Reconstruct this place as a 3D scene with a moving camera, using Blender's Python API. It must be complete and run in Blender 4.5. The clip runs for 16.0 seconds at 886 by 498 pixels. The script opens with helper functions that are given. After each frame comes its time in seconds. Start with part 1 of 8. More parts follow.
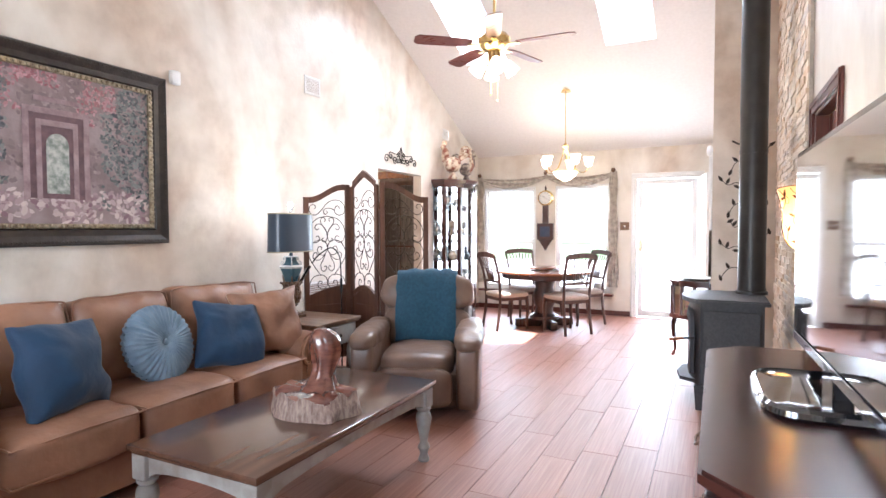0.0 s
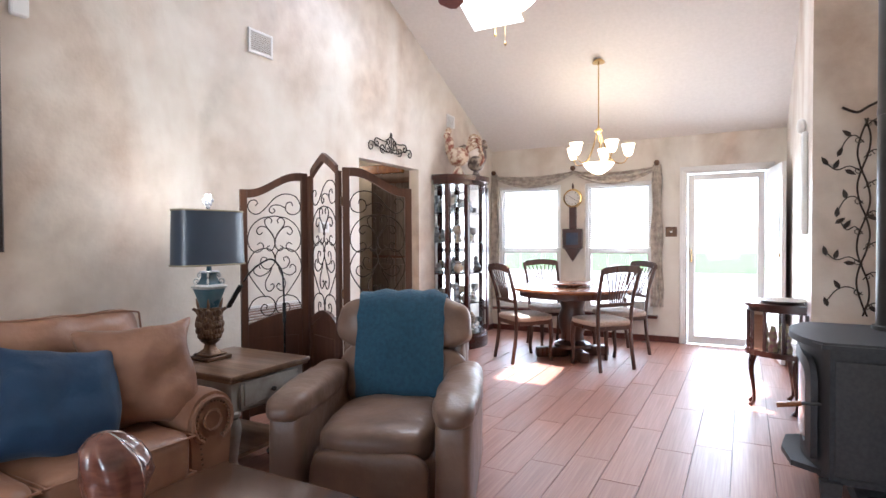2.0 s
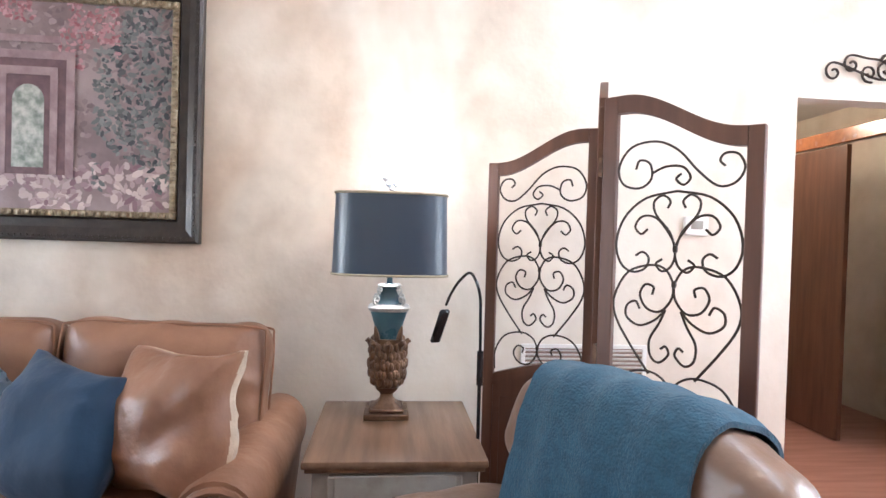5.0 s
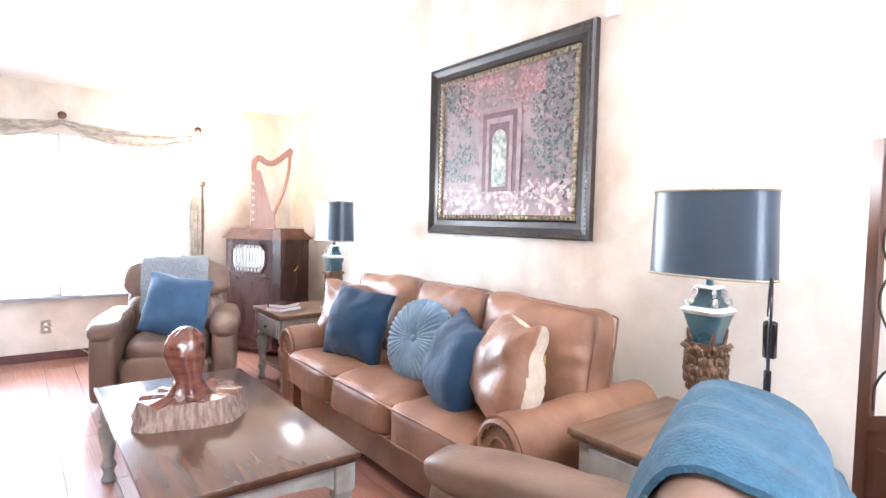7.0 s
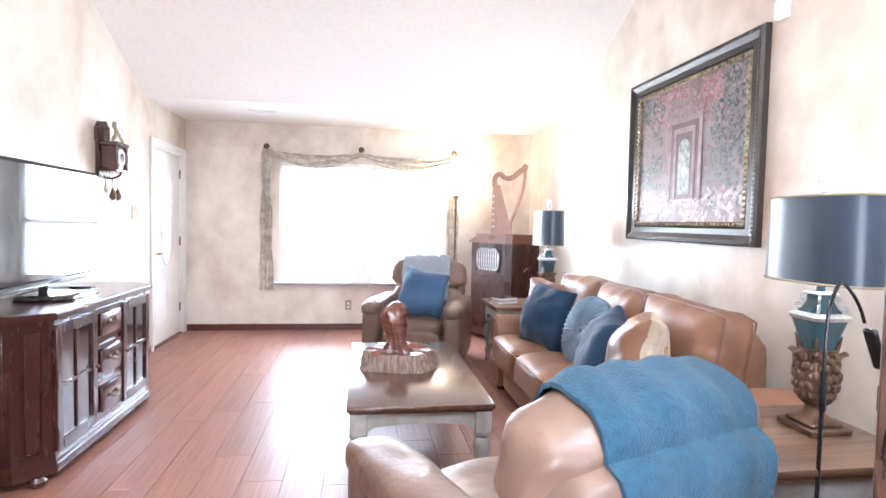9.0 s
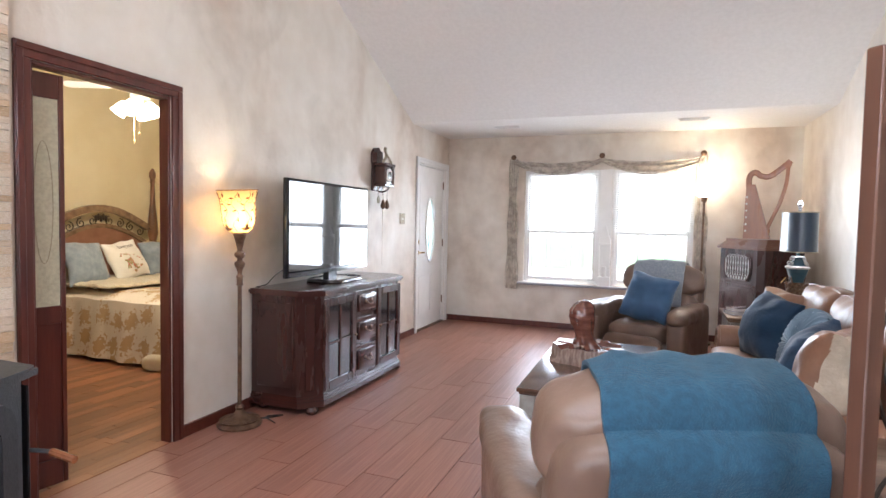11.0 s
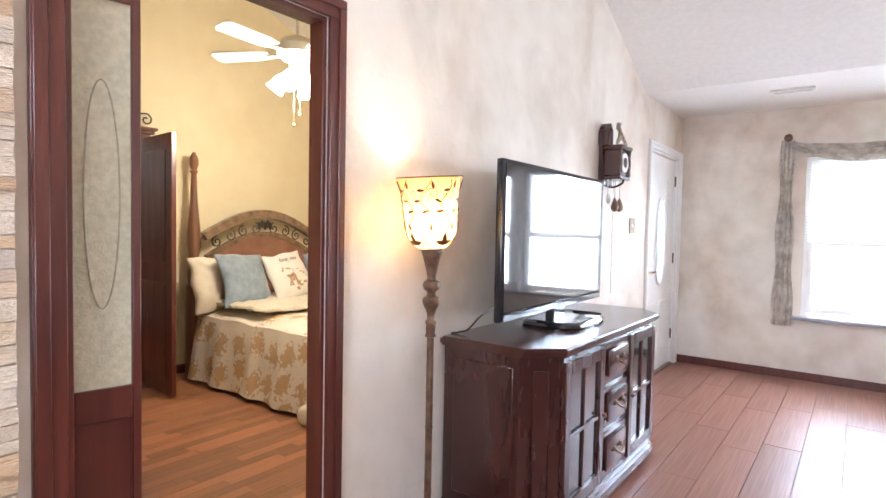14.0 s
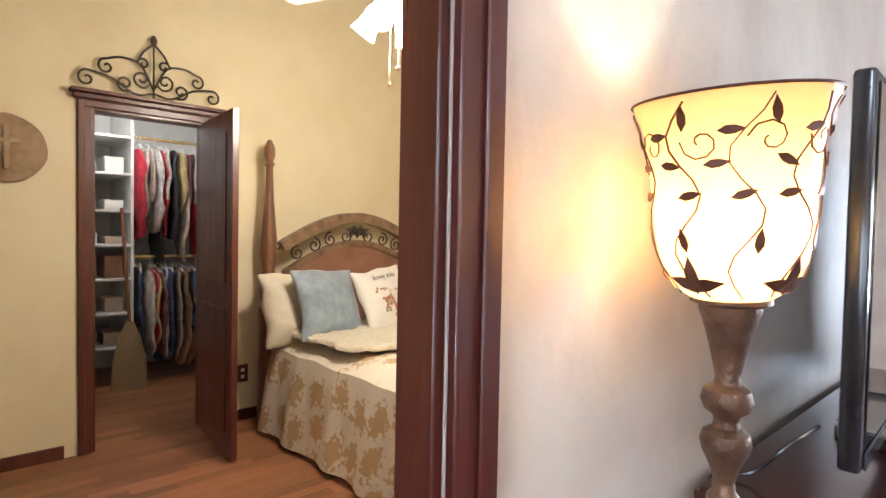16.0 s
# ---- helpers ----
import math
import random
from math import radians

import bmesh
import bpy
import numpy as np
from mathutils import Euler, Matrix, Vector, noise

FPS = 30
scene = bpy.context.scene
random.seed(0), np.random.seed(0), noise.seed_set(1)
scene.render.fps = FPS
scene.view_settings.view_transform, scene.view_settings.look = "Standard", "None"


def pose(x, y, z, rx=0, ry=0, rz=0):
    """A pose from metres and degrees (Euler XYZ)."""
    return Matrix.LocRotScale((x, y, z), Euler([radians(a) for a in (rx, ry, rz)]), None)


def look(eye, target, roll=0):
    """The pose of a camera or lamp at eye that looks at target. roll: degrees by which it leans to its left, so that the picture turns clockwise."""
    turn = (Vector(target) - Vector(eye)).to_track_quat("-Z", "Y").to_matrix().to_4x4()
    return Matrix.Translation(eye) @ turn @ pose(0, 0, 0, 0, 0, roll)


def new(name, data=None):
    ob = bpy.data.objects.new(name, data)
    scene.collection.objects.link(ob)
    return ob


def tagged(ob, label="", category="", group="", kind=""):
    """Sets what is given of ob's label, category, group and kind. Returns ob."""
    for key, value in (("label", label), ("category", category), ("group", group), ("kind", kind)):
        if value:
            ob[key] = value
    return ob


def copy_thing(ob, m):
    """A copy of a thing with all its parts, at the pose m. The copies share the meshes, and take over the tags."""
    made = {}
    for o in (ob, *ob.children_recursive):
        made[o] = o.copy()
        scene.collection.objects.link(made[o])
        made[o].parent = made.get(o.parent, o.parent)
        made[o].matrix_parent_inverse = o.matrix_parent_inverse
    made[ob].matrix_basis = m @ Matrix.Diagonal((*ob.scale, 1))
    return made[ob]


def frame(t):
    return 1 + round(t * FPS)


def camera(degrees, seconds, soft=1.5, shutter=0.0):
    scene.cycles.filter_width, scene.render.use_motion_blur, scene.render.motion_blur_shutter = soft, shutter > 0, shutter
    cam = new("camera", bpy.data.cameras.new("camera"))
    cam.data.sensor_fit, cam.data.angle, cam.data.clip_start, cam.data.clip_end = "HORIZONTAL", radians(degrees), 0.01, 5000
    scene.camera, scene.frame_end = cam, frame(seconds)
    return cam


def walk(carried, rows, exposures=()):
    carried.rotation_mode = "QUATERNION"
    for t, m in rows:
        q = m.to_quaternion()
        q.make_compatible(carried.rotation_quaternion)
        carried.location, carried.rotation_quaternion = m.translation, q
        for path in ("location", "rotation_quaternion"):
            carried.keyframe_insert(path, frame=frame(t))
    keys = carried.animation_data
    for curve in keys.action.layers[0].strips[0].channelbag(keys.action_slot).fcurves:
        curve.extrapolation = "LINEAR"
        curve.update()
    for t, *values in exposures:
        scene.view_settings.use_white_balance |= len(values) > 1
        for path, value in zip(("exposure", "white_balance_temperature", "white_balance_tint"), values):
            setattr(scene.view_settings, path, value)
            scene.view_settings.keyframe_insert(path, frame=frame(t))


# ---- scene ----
cam = camera(77.1, 16.0)
PATH = [
    (0, (3.582, -0.794, 1.334), (2.702, 1.001, 1.258), -0.2),
    (0.5, (3.496, -0.469, 1.317), (2.63, 1.332, 1.251), -0.2),
    (1, (3.382, -0.122, 1.319), (2.531, 1.686, 1.258), -0.2),
    (1.5, (3.297, 0.257, 1.315), (2.432, 2.059, 1.261), -0.3),
    (2, (3.152, 0.609, 1.29), (2.196, 2.366, 1.25), -0.3),
    (2.5, (3.07, 0.959, 1.29), (1.967, 2.627, 1.25), -0.0),
    (3, (3.009, 1.325, 1.285), (1.75, 2.879, 1.256), 0.0),
    (5.5, (2.53, 3.075, 1.278), (0.566, 2.703, 1.233), 1.9),
    (6, (2.51, 3.321, 1.272), (0.737, 2.396, 1.207), 1.8),
    (6.5, (2.514, 3.586, 1.334), (1.014, 2.267, 1.233), 1.3),
    (7, (2.448, 3.805, 1.318), (1.228, 2.223, 1.219), 1.4),
    (7.5, (2.416, 4.047, 1.31), (1.473, 2.286, 1.211), 1.5),
    (8, (2.349, 4.267, 1.331), (1.638, 2.4, 1.225), 1.5),
    (10.5, (1.603, 4.862, 1.321), (2.037, 2.912, 1.223), 1.1),
    (11, (1.503, 4.885, 1.324), (2.207, 3.016, 1.227), 1.1),
    (11.5, (1.523, 4.856, 1.321), (2.397, 3.059, 1.226), 1.1),
    (12, (1.696, 4.705, 1.329), (2.684, 2.969, 1.232), 1.2),
    (12.5, (1.903, 4.503, 1.325), (2.956, 2.806, 1.231), 1.2),
    (13, (2.129, 4.225, 1.323), (3.236, 2.562, 1.232), 1.3),
    (13.5, (2.391, 3.962, 1.319), (3.55, 2.335, 1.23), 1.2),
    (14, (2.655, 3.703, 1.317), (3.853, 2.104, 1.236), 1.1),
    (14.5, (2.9, 3.434, 1.319), (4.16, 1.882, 1.245), 1.2),
    (15, (3.154, 3.249, 1.308), (4.492, 1.765, 1.243), 1.2),
    (15.5, (3.411, 3.055, 1.309), (4.808, 1.625, 1.245), 1.2),
    (16, (3.653, 2.858, 1.318), (5.123, 1.504, 1.253), 1.1),
]
walk(cam, [(t, look(eye, target, roll)) for t, eye, target, roll in PATH], [(0.0, 3.05, 5800, 10), (0.8, 2.9, 5800, 10), (1.4, 2.62, 5800, 10), (2.0, 2.42, 5800, 10), (2.5, 2.52, 5800, 10), (3.0, 2.8, 5800, 10), (5.5, 3.2, 5800, 10), (6.5, 3.62, 5750, 10), (7.2, 4.0, 5650, 10), (8.2, 4.05, 5650, 10), (10.3, 2.65, 5800, 10), (11.0, 2.65, 5850, 10), (12.0, 2.87, 5750, 10), (13.0, 3.2, 5650, 10), (14.5, 3.15, 5650, 10), (15.5, 2.85, 5600, 10), (16.0, 2.9, 5550, 10)])

# ---- world, sun, window light ----
world = bpy.data.worlds.new("world")
scene.world = world
world.use_nodes = True
SKY = world.node_tree.nodes.new("ShaderNodeTexSky")
SKY.sky_type, SKY.sun_disc, SKY.sun_elevation, SKY.sun_rotation = "NISHITA", False, radians(80), radians(40)
BG = world.node_tree.nodes["Background"]
BG.inputs["Strength"].default_value = 0.15
world.node_tree.links.new(SKY.outputs["Color"], BG.inputs["Color"])


def lamp(name, kind, m, energy, color, size=0.1, size_y=0.0):
    d = bpy.data.lights.new(name, kind)
    d.energy, d.color = energy, color
    if kind == "AREA":
        d.shape, d.size, d.size_y = "RECTANGLE", size, size_y
    elif kind == "SUN":
        d.angle = radians(size)
    else:
        d.shadow_soft_size = size
    ob = new(name, d)
    ob.matrix_world = m
    return ob


DAY = (0.93, 0.96, 1.0)
WARM = (1.0, 0.80, 0.56)
lamp("sun", "SUN", look((-0.38, -0.45, 3.7), (0, 0, 0)), 4.0, (1.0, 0.96, 0.9), 0.5)
lamp("sky_front_window", "AREA", pose(2.07, -2.36, 1.3, -90, 0, 180), 26, DAY, 1.95, 1.4)
lamp("sky_dining_window", "AREA", pose(0.55, 8.05, 1.15, -90, 0, 0), 10, DAY, 0.85, 1.6)
lamp("sky_dining_window", "AREA", pose(1.73, 8.05, 1.15, -90, 0, 0), 10, DAY, 0.8, 1.6)
lamp("sky_dining_door", "AREA", pose(2.9, 8.05, 1.05, -90, 0, 0), 10, DAY, 0.75, 1.9)
lamp("sky_skylight", "AREA", pose(0.95, 5.35, 4.05, -24.7, 0, 0), 9, DAY, 0.5, 0.9)
lamp("sky_skylight", "AREA", pose(2.69, 5.35, 4.05, -24.7, 0, 0), 9, DAY, 0.5, 0.9)


# ---- materials ----
def nodes_of(name):
    m = bpy.data.materials.new(name)
    m.use_nodes = True
    return m, m.node_tree.nodes, m.node_tree.links, m.node_tree.nodes["Principled BSDF"]


def mat(name, a, b=None, scale=6.0, rough=0.5, metal=0.0, bump=0.0, bscale=None, stretch=(1, 1, 1), detail=6.0, vary=0.0, lo=0.35, hi=0.65, coat=0.0, sheen=0.0, rvar=0.1):
    """Two colours mixed by noise, a fine relief, roughness that varies; vary: brightness by object."""
    m, N, L, P = nodes_of(name)
    b = b or tuple(c * 0.8 for c in a)
    tc = N.new("ShaderNodeTexCoord")
    mp = N.new("ShaderNodeMapping")
    mp.inputs["Scale"].default_value = stretch
    L.new(tc.outputs["Object"], mp.inputs["Vector"])
    nz = N.new("ShaderNodeTexNoise")
    nz.inputs["Scale"].default_value, nz.inputs["Detail"].default_value = scale, detail
    L.new(mp.outputs["Vector"], nz.inputs["Vector"])
    cr = N.new("ShaderNodeValToRGB")
    cr.color_ramp.elements[0].position, cr.color_ramp.elements[1].position = lo, hi
    cr.color_ramp.elements[0].color, cr.color_ramp.elements[1].color = (*a, 1), (*b, 1)
    L.new(nz.outputs["Fac"], cr.inputs["Fac"])
    col = cr.outputs["Color"]
    if vary:
        oi = N.new("ShaderNodeObjectInfo")
        mr = N.new("ShaderNodeMapRange")
        mr.inputs["To Min"].default_value, mr.inputs["To Max"].default_value = 1 - vary, 1 + vary
        L.new(oi.outputs["Random"], mr.inputs["Value"])
        hs = N.new("ShaderNodeHueSaturation")
        L.new(mr.outputs["Result"], hs.inputs["Value"])
        L.new(col, hs.inputs["Color"])
        col = hs.outputs["Color"]
    L.new(col, P.inputs["Base Color"])
    mr2 = N.new("ShaderNodeMapRange")
    mr2.inputs["To Min"].default_value, mr2.inputs["To Max"].default_value = max(0.02, rough - rvar), min(1, rough + rvar)
    L.new(nz.outputs["Fac"], mr2.inputs["Value"])
    L.new(mr2.outputs["Result"], P.inputs["Roughness"])
    P.inputs["Metallic"].default_value = metal
    P.inputs["Coat Weight"].default_value, P.inputs["Coat Roughness"].default_value = coat, max(0.03, rough * 0.85 if rough > 0.2 else rough)
    P.inputs["Sheen Weight"].default_value = sheen
    if bump:
        n2 = N.new("ShaderNodeTexNoise")
        n2.inputs["Scale"].default_value, n2.inputs["Detail"].default_value = bscale or scale * 4, 5
        L.new(mp.outputs["Vector"], n2.inputs["Vector"])
        bp = N.new("ShaderNodeBump")
        bp.inputs["Strength"].default_value, bp.inputs["Distance"].default_value = bump, 0.01
        L.new(n2.outputs["Fac"], bp.inputs["Height"])
        L.new(bp.outputs["Normal"], P.inputs["Normal"])
    return m


def glow(name, color, strength, base=(0.9, 0.9, 0.9)):
    m, N, L, P = nodes_of(name)
    P.inputs["Base Color"].default_value = (*base, 1)
    P.inputs["Emission Color"].default_value = (*color, 1)
    P.inputs["Emission Strength"].default_value = strength
    P.inputs["Roughness"].default_value = 0.3
    return m


def glass(name, color=(1, 1, 1), rough=0.0, thin=True):
    """A thin pane: see-through with a Fresnel gloss."""
    m, N, L, P = nodes_of(name)
    tr = N.new("ShaderNodeBsdfTransparent")
    tr.inputs["Color"].default_value = (*color, 1)
    gl = N.new("ShaderNodeBsdfGlossy")
    gl.inputs["Roughness"].default_value = 0.02 + rough
    fr = N.new("ShaderNodeFresnel")
    fr.inputs["IOR"].default_value = 1.45
    mx = N.new("ShaderNodeMixShader")
    L.new(fr.outputs["Fac"], mx.inputs["Fac"])
    L.new(tr.outputs["BSDF"], mx.inputs[1])
    L.new(gl.outputs["BSDF"], mx.inputs[2])
    L.new(mx.outputs["Shader"], N["Material Output"].inputs["Surface"])
    return m


def wood(name, a, b, rough=0.35, grain=(12, 1.2, 12), coat=0.2, bump=0.12, vary=0.0, scale=2.2):
    return mat(name, a, b, scale=scale, rough=rough, stretch=grain, detail=9, bump=bump, bscale=7, coat=coat, vary=vary, lo=0.3, hi=0.7)


def faux_wall():
    """Sponged cream plaster with brown and grey clouds."""
    m, N, L, P = nodes_of("sponged_plaster")
    tc = N.new("ShaderNodeTexCoord")

    def noise_of(scale, detail, stretch=(1, 1, 1), dist=0.0):
        mp = N.new("ShaderNodeMapping")
        mp.inputs["Scale"].default_value = stretch
        L.new(tc.outputs["Object"], mp.inputs["Vector"])
        n = N.new("ShaderNodeTexNoise")
        n.inputs["Scale"].default_value, n.inputs["Detail"].default_value, n.inputs["Distortion"].default_value = scale, detail, dist
        L.new(mp.outputs["Vector"], n.inputs["Vector"])
        return n

    def ramp(n, lo, hi, c0, c1):
        r = N.new("ShaderNodeValToRGB")
        r.color_ramp.elements[0].position, r.color_ramp.elements[1].position = lo, hi
        r.color_ramp.elements[0].color, r.color_ramp.elements[1].color = (*c0, 1), (*c1, 1)
        L.new(n.outputs["Fac"], r.inputs["Fac"])
        return r

    def mix(fac, a, b):
        x = N.new("ShaderNodeMix")
        x.data_type = "RGBA"
        L.new(fac, x.inputs["Factor"])
        L.new(a, x.inputs["A"])
        L.new(b, x.inputs["B"])
        return x.outputs["Result"]

    base = ramp(noise_of(5, 8), 0.3, 0.7, (0.70, 0.645, 0.565), (0.78, 0.735, 0.665))
    cloud = ramp(noise_of(0.75, 5, (1, 1, 0.55), 1.0), 0.45, 0.68, (0, 0, 0), (0.85, 0.85, 0.85))
    tone = ramp(noise_of(5, 6), 0.35, 0.65, (0.43, 0.31, 0.225), (0.60, 0.48, 0.375))
    cloud2 = ramp(noise_of(1.3, 6, (1, 1, 0.8), 1.2), 0.54, 0.74, (0, 0, 0), (0.55, 0.55, 0.55))
    grey = ramp(noise_of(14, 5), 0.3, 0.7, (0.44, 0.39, 0.33), (0.58, 0.53, 0.45))
    c = mix(cloud.outputs["Color"], base.outputs["Color"], tone.outputs["Color"])
    c = mix(cloud2.outputs["Color"], c, grey.outputs["Color"])
    L.new(c, P.inputs["Base Color"])
    P.inputs["Roughness"].default_value = 0.55
    P.inputs["Coat Weight"].default_value, P.inputs["Coat Roughness"].default_value = 0.3, 0.30
    bp = N.new("ShaderNodeBump")
    bp.inputs["Strength"].default_value, bp.inputs["Distance"].default_value = 0.18, 0.01
    L.new(noise_of(38, 6).outputs["Fac"], bp.inputs["Height"])
    L.new(bp.outputs["Normal"], P.inputs["Normal"])
    return m


PLASTER = faux_wall()
CEIL = mat("ceiling_paint", (0.80, 0.77, 0.74), (0.76, 0.73, 0.70), 30, 0.8, bump=0.3, bscale=90)
YELLOW = mat("yellow_paint", (0.75, 0.67, 0.47), (0.71, 0.62, 0.42), 3, 0.65, bump=0.1, bscale=80)
WHITE = mat("white_paint", (0.80, 0.79, 0.77), (0.74, 0.73, 0.71), 5, 0.35)
GROUT = mat("grout", (0.30, 0.22, 0.18), (0.24, 0.17, 0.14), 20, 0.8)
TILE = wood("wood_look_tile", (0.345, 0.160, 0.112), (0.245, 0.108, 0.076), 0.42, (9, 0.9, 9), 0.1, 0.03, vary=0.09)
LAMINATE = wood("bedroom_laminate", (0.36, 0.158, 0.072), (0.165, 0.064, 0.031), 0.33, (14, 0.8, 10), 0.1, 0.04, vary=0.38)
DARKTRIM = wood("dark_cherry_trim", (0.115, 0.028, 0.018), (0.065, 0.014, 0.010), 0.32, (10, 10, 1.0), 0.3)
MAHOG = wood("mahogany", (0.060, 0.019, 0.014), (0.044, 0.013, 0.010), 0.24, (4, 1.2, 4), 0.5, 0.02)
MAHOGV = wood("mahogany_upright", (0.048, 0.014, 0.011), (0.034, 0.010, 0.008), 0.27, (4, 4, 0.9), 0.4, 0.02)
TABLEWOOD = wood("brown_tabletop", (0.120, 0.058, 0.034), (0.065, 0.031, 0.020), 0.22, (10, 1.0, 10), 0.7, 0.01)
TABLEWOODX = wood("brown_tabletop_across", (0.22, 0.13, 0.08), (0.11, 0.06, 0.036), 0.32, (1.0, 10, 10), 0.25)
GREYPAINT = mat("worn_grey_paint", (0.36, 0.35, 0.33), (0.24, 0.21, 0.18), 9, 0.5, bump=0.15, bscale=40)
SCREENWOOD = wood("walnut_frame", (0.125, 0.055, 0.032), (0.070, 0.030, 0.020), 0.45, (9, 9, 1.0), 0.0, 0.06)
DININGWOOD = wood("dining_wood", (0.095, 0.040, 0.026), (0.05, 0.022, 0.016), 0.3, (8, 8, 1.0), 0.3)
TABLETOPD = wood("dining_top_wood", (0.30, 0.12, 0.05), (0.18, 0.06, 0.03), 0.25, (8, 1.0, 8), 0.4)
IRON = mat("wrought_iron", (0.035, 0.028, 0.024), (0.06, 0.045, 0.035), 30, 0.45, 0.7, 0.2)
STOVEM = mat("stove_iron", (0.030, 0.032, 0.036), (0.045, 0.046, 0.05), 60, 0.5, 0.3, 0.25, 160)
PIPEM = mat("stove_pipe_black", (0.028, 0.026, 0.026), (0.04, 0.037, 0.035), 8, 0.4, 0.4)
LEATHER = mat("tan_leather", (0.32, 0.166, 0.100), (0.195, 0.094, 0.054), 3.5, 0.44, bump=0.5, bscale=16, detail=8)
LEATHER2 = mat("taupe_leather", (0.21, 0.135, 0.098), (0.135, 0.083, 0.060), 3.5, 0.38, bump=0.5, bscale=16, detail=8)
TEAL = mat("teal_throw", (0.014, 0.060, 0.105), (0.024, 0.088, 0.145), 45, 0.85, bump=0.6, bscale=170, sheen=0.1)
NAVY = mat("blue_velvet", (0.005, 0.029, 0.072), (0.009, 0.042, 0.096), 7, 0.75, bump=0.9, bscale=11, sheen=0.12)
ROUNDBLUE = mat("slate_blue_velvet", (0.12, 0.19, 0.265), (0.20, 0.285, 0.37), 12, 0.7, bump=0.2, bscale=120, sheen=0.2)
# Lighter than blue_velvet: the haze over the far corner is put into the colour.
SLATE = mat("hazed_blue_velvet", (0.035, 0.085, 0.175), (0.05, 0.115, 0.22), 7, 0.8, bump=0.25, bscale=120, sheen=0.15)
GREYTHROW = mat("grey_throw", (0.33, 0.36, 0.40), (0.24, 0.27, 0.31), 60, 0.9, bump=0.6, bscale=200, sheen=0.3)
SATIN = mat("bronze_satin", (0.33, 0.175, 0.110), (0.20, 0.098, 0.060), 5, 0.36, bump=0.8, bscale=13)
FRAMEBLACK = mat("black_frame", (0.022, 0.018, 0.016), (0.04, 0.03, 0.025), 20, 0.35, 0.1, 0.2)
FRAMEGOLD = mat("antique_silver_gilt", (0.42, 0.36, 0.26), (0.22, 0.17, 0.11), 40, 0.38, 0.7, 0.3)
BRONZE = mat("antique_bronze", (0.20, 0.12, 0.07), (0.10, 0.055, 0.035), 25, 0.4, 0.5, 0.35)
BRASS = mat("brass", (0.70, 0.50, 0.22), (0.6, 0.42, 0.18), 20, 0.25, 1.0)
SHADEBLUE = mat("blue_lamp_shade", (0.030, 0.050, 0.082), (0.038, 0.062, 0.098), 3, 0.33, coat=0.3, rvar=0.03)
SHADETRIM = mat("shade_binding", (0.40, 0.36, 0.26), (0.33, 0.29, 0.2), 60, 0.8)
LAMPBLUE = mat("blue_glaze", (0.027, 0.072, 0.099), (0.045, 0.108, 0.135), 14, 0.3, coat=0.4)
SILVERED = mat("silvered_moulding", (0.66, 0.66, 0.64), (0.46, 0.46, 0.45), 40, 0.32, 0.55, 0.2)
CRYSTAL, _n, _l, _p = nodes_of("crystal")
_p.inputs["Base Color"].default_value = (0.86, 0.88, 0.90, 1)
_p.inputs["Transmission Weight"].default_value, _p.inputs["Roughness"].default_value, _p.inputs["IOR"].default_value = 0.55, 0.08, 1.5
PANE = glass("window_pane")
BLACKPLASTIC = mat("black_plastic", (0.012, 0.012, 0.014), (0.018, 0.018, 0.02), 10, 0.18, rvar=0.04)
SCREEN = mat("tv_glass", (0.010, 0.010, 0.012), (0.011, 0.011, 0.013), 2, 0.045, coat=1.0, rvar=0.01)
REDWOOD = mat("polished_redwood", (0.190, 0.070, 0.045), (0.095, 0.032, 0.024), 12, 0.22, stretch=(1, 1, 3), bump=0.35, bscale=10, coat=0.7)
BARK = mat("raw_bark", (0.34, 0.25, 0.20), (0.16, 0.10, 0.08), 22, 0.75, stretch=(3, 3, 0.6), bump=0.9, bscale=14)
PAPER = mat("paper", (0.75, 0.73, 0.70), (0.68, 0.66, 0.63), 8, 0.8)
SEATCLOTH = mat("beige_seat_fabric", (0.50, 0.40, 0.33), (0.40, 0.31, 0.25), 60, 0.85, bump=0.3, bscale=200)
CURTAIN = mat("patterned_curtain", (0.64, 0.58, 0.50), (0.38, 0.33, 0.28), 16, 0.8, bump=0.3, bscale=60)
LAWN = mat("lawn", (0.06, 0.11, 0.03), (0.10, 0.15, 0.05), 3, 0.9)
# ---- geometry helpers ----


def thing(name, x, y, z=0.0, rz=0.0, label="", category="", group="", kind=""):
    ob = new(name)
    ob.empty_display_size = 0.1
    ob.matrix_world = pose(x, y, z, 0, 0, rz)
    return tagged(ob, label, category, group, kind)


def part(name, bm, material, parent=None, label="", smooth=True, kind=""):
    me = bpy.data.meshes.new(name)
    bmesh.ops.recalc_face_normals(bm, faces=bm.faces)
    bm.to_mesh(me)
    bm.free()
    me.materials.append(material)
    if smooth:
        me.shade_smooth()
        me.set_sharp_from_angle(angle=radians(38))
    ob = new(name, me)
    ob.parent = parent
    return tagged(ob, label, kind=kind)


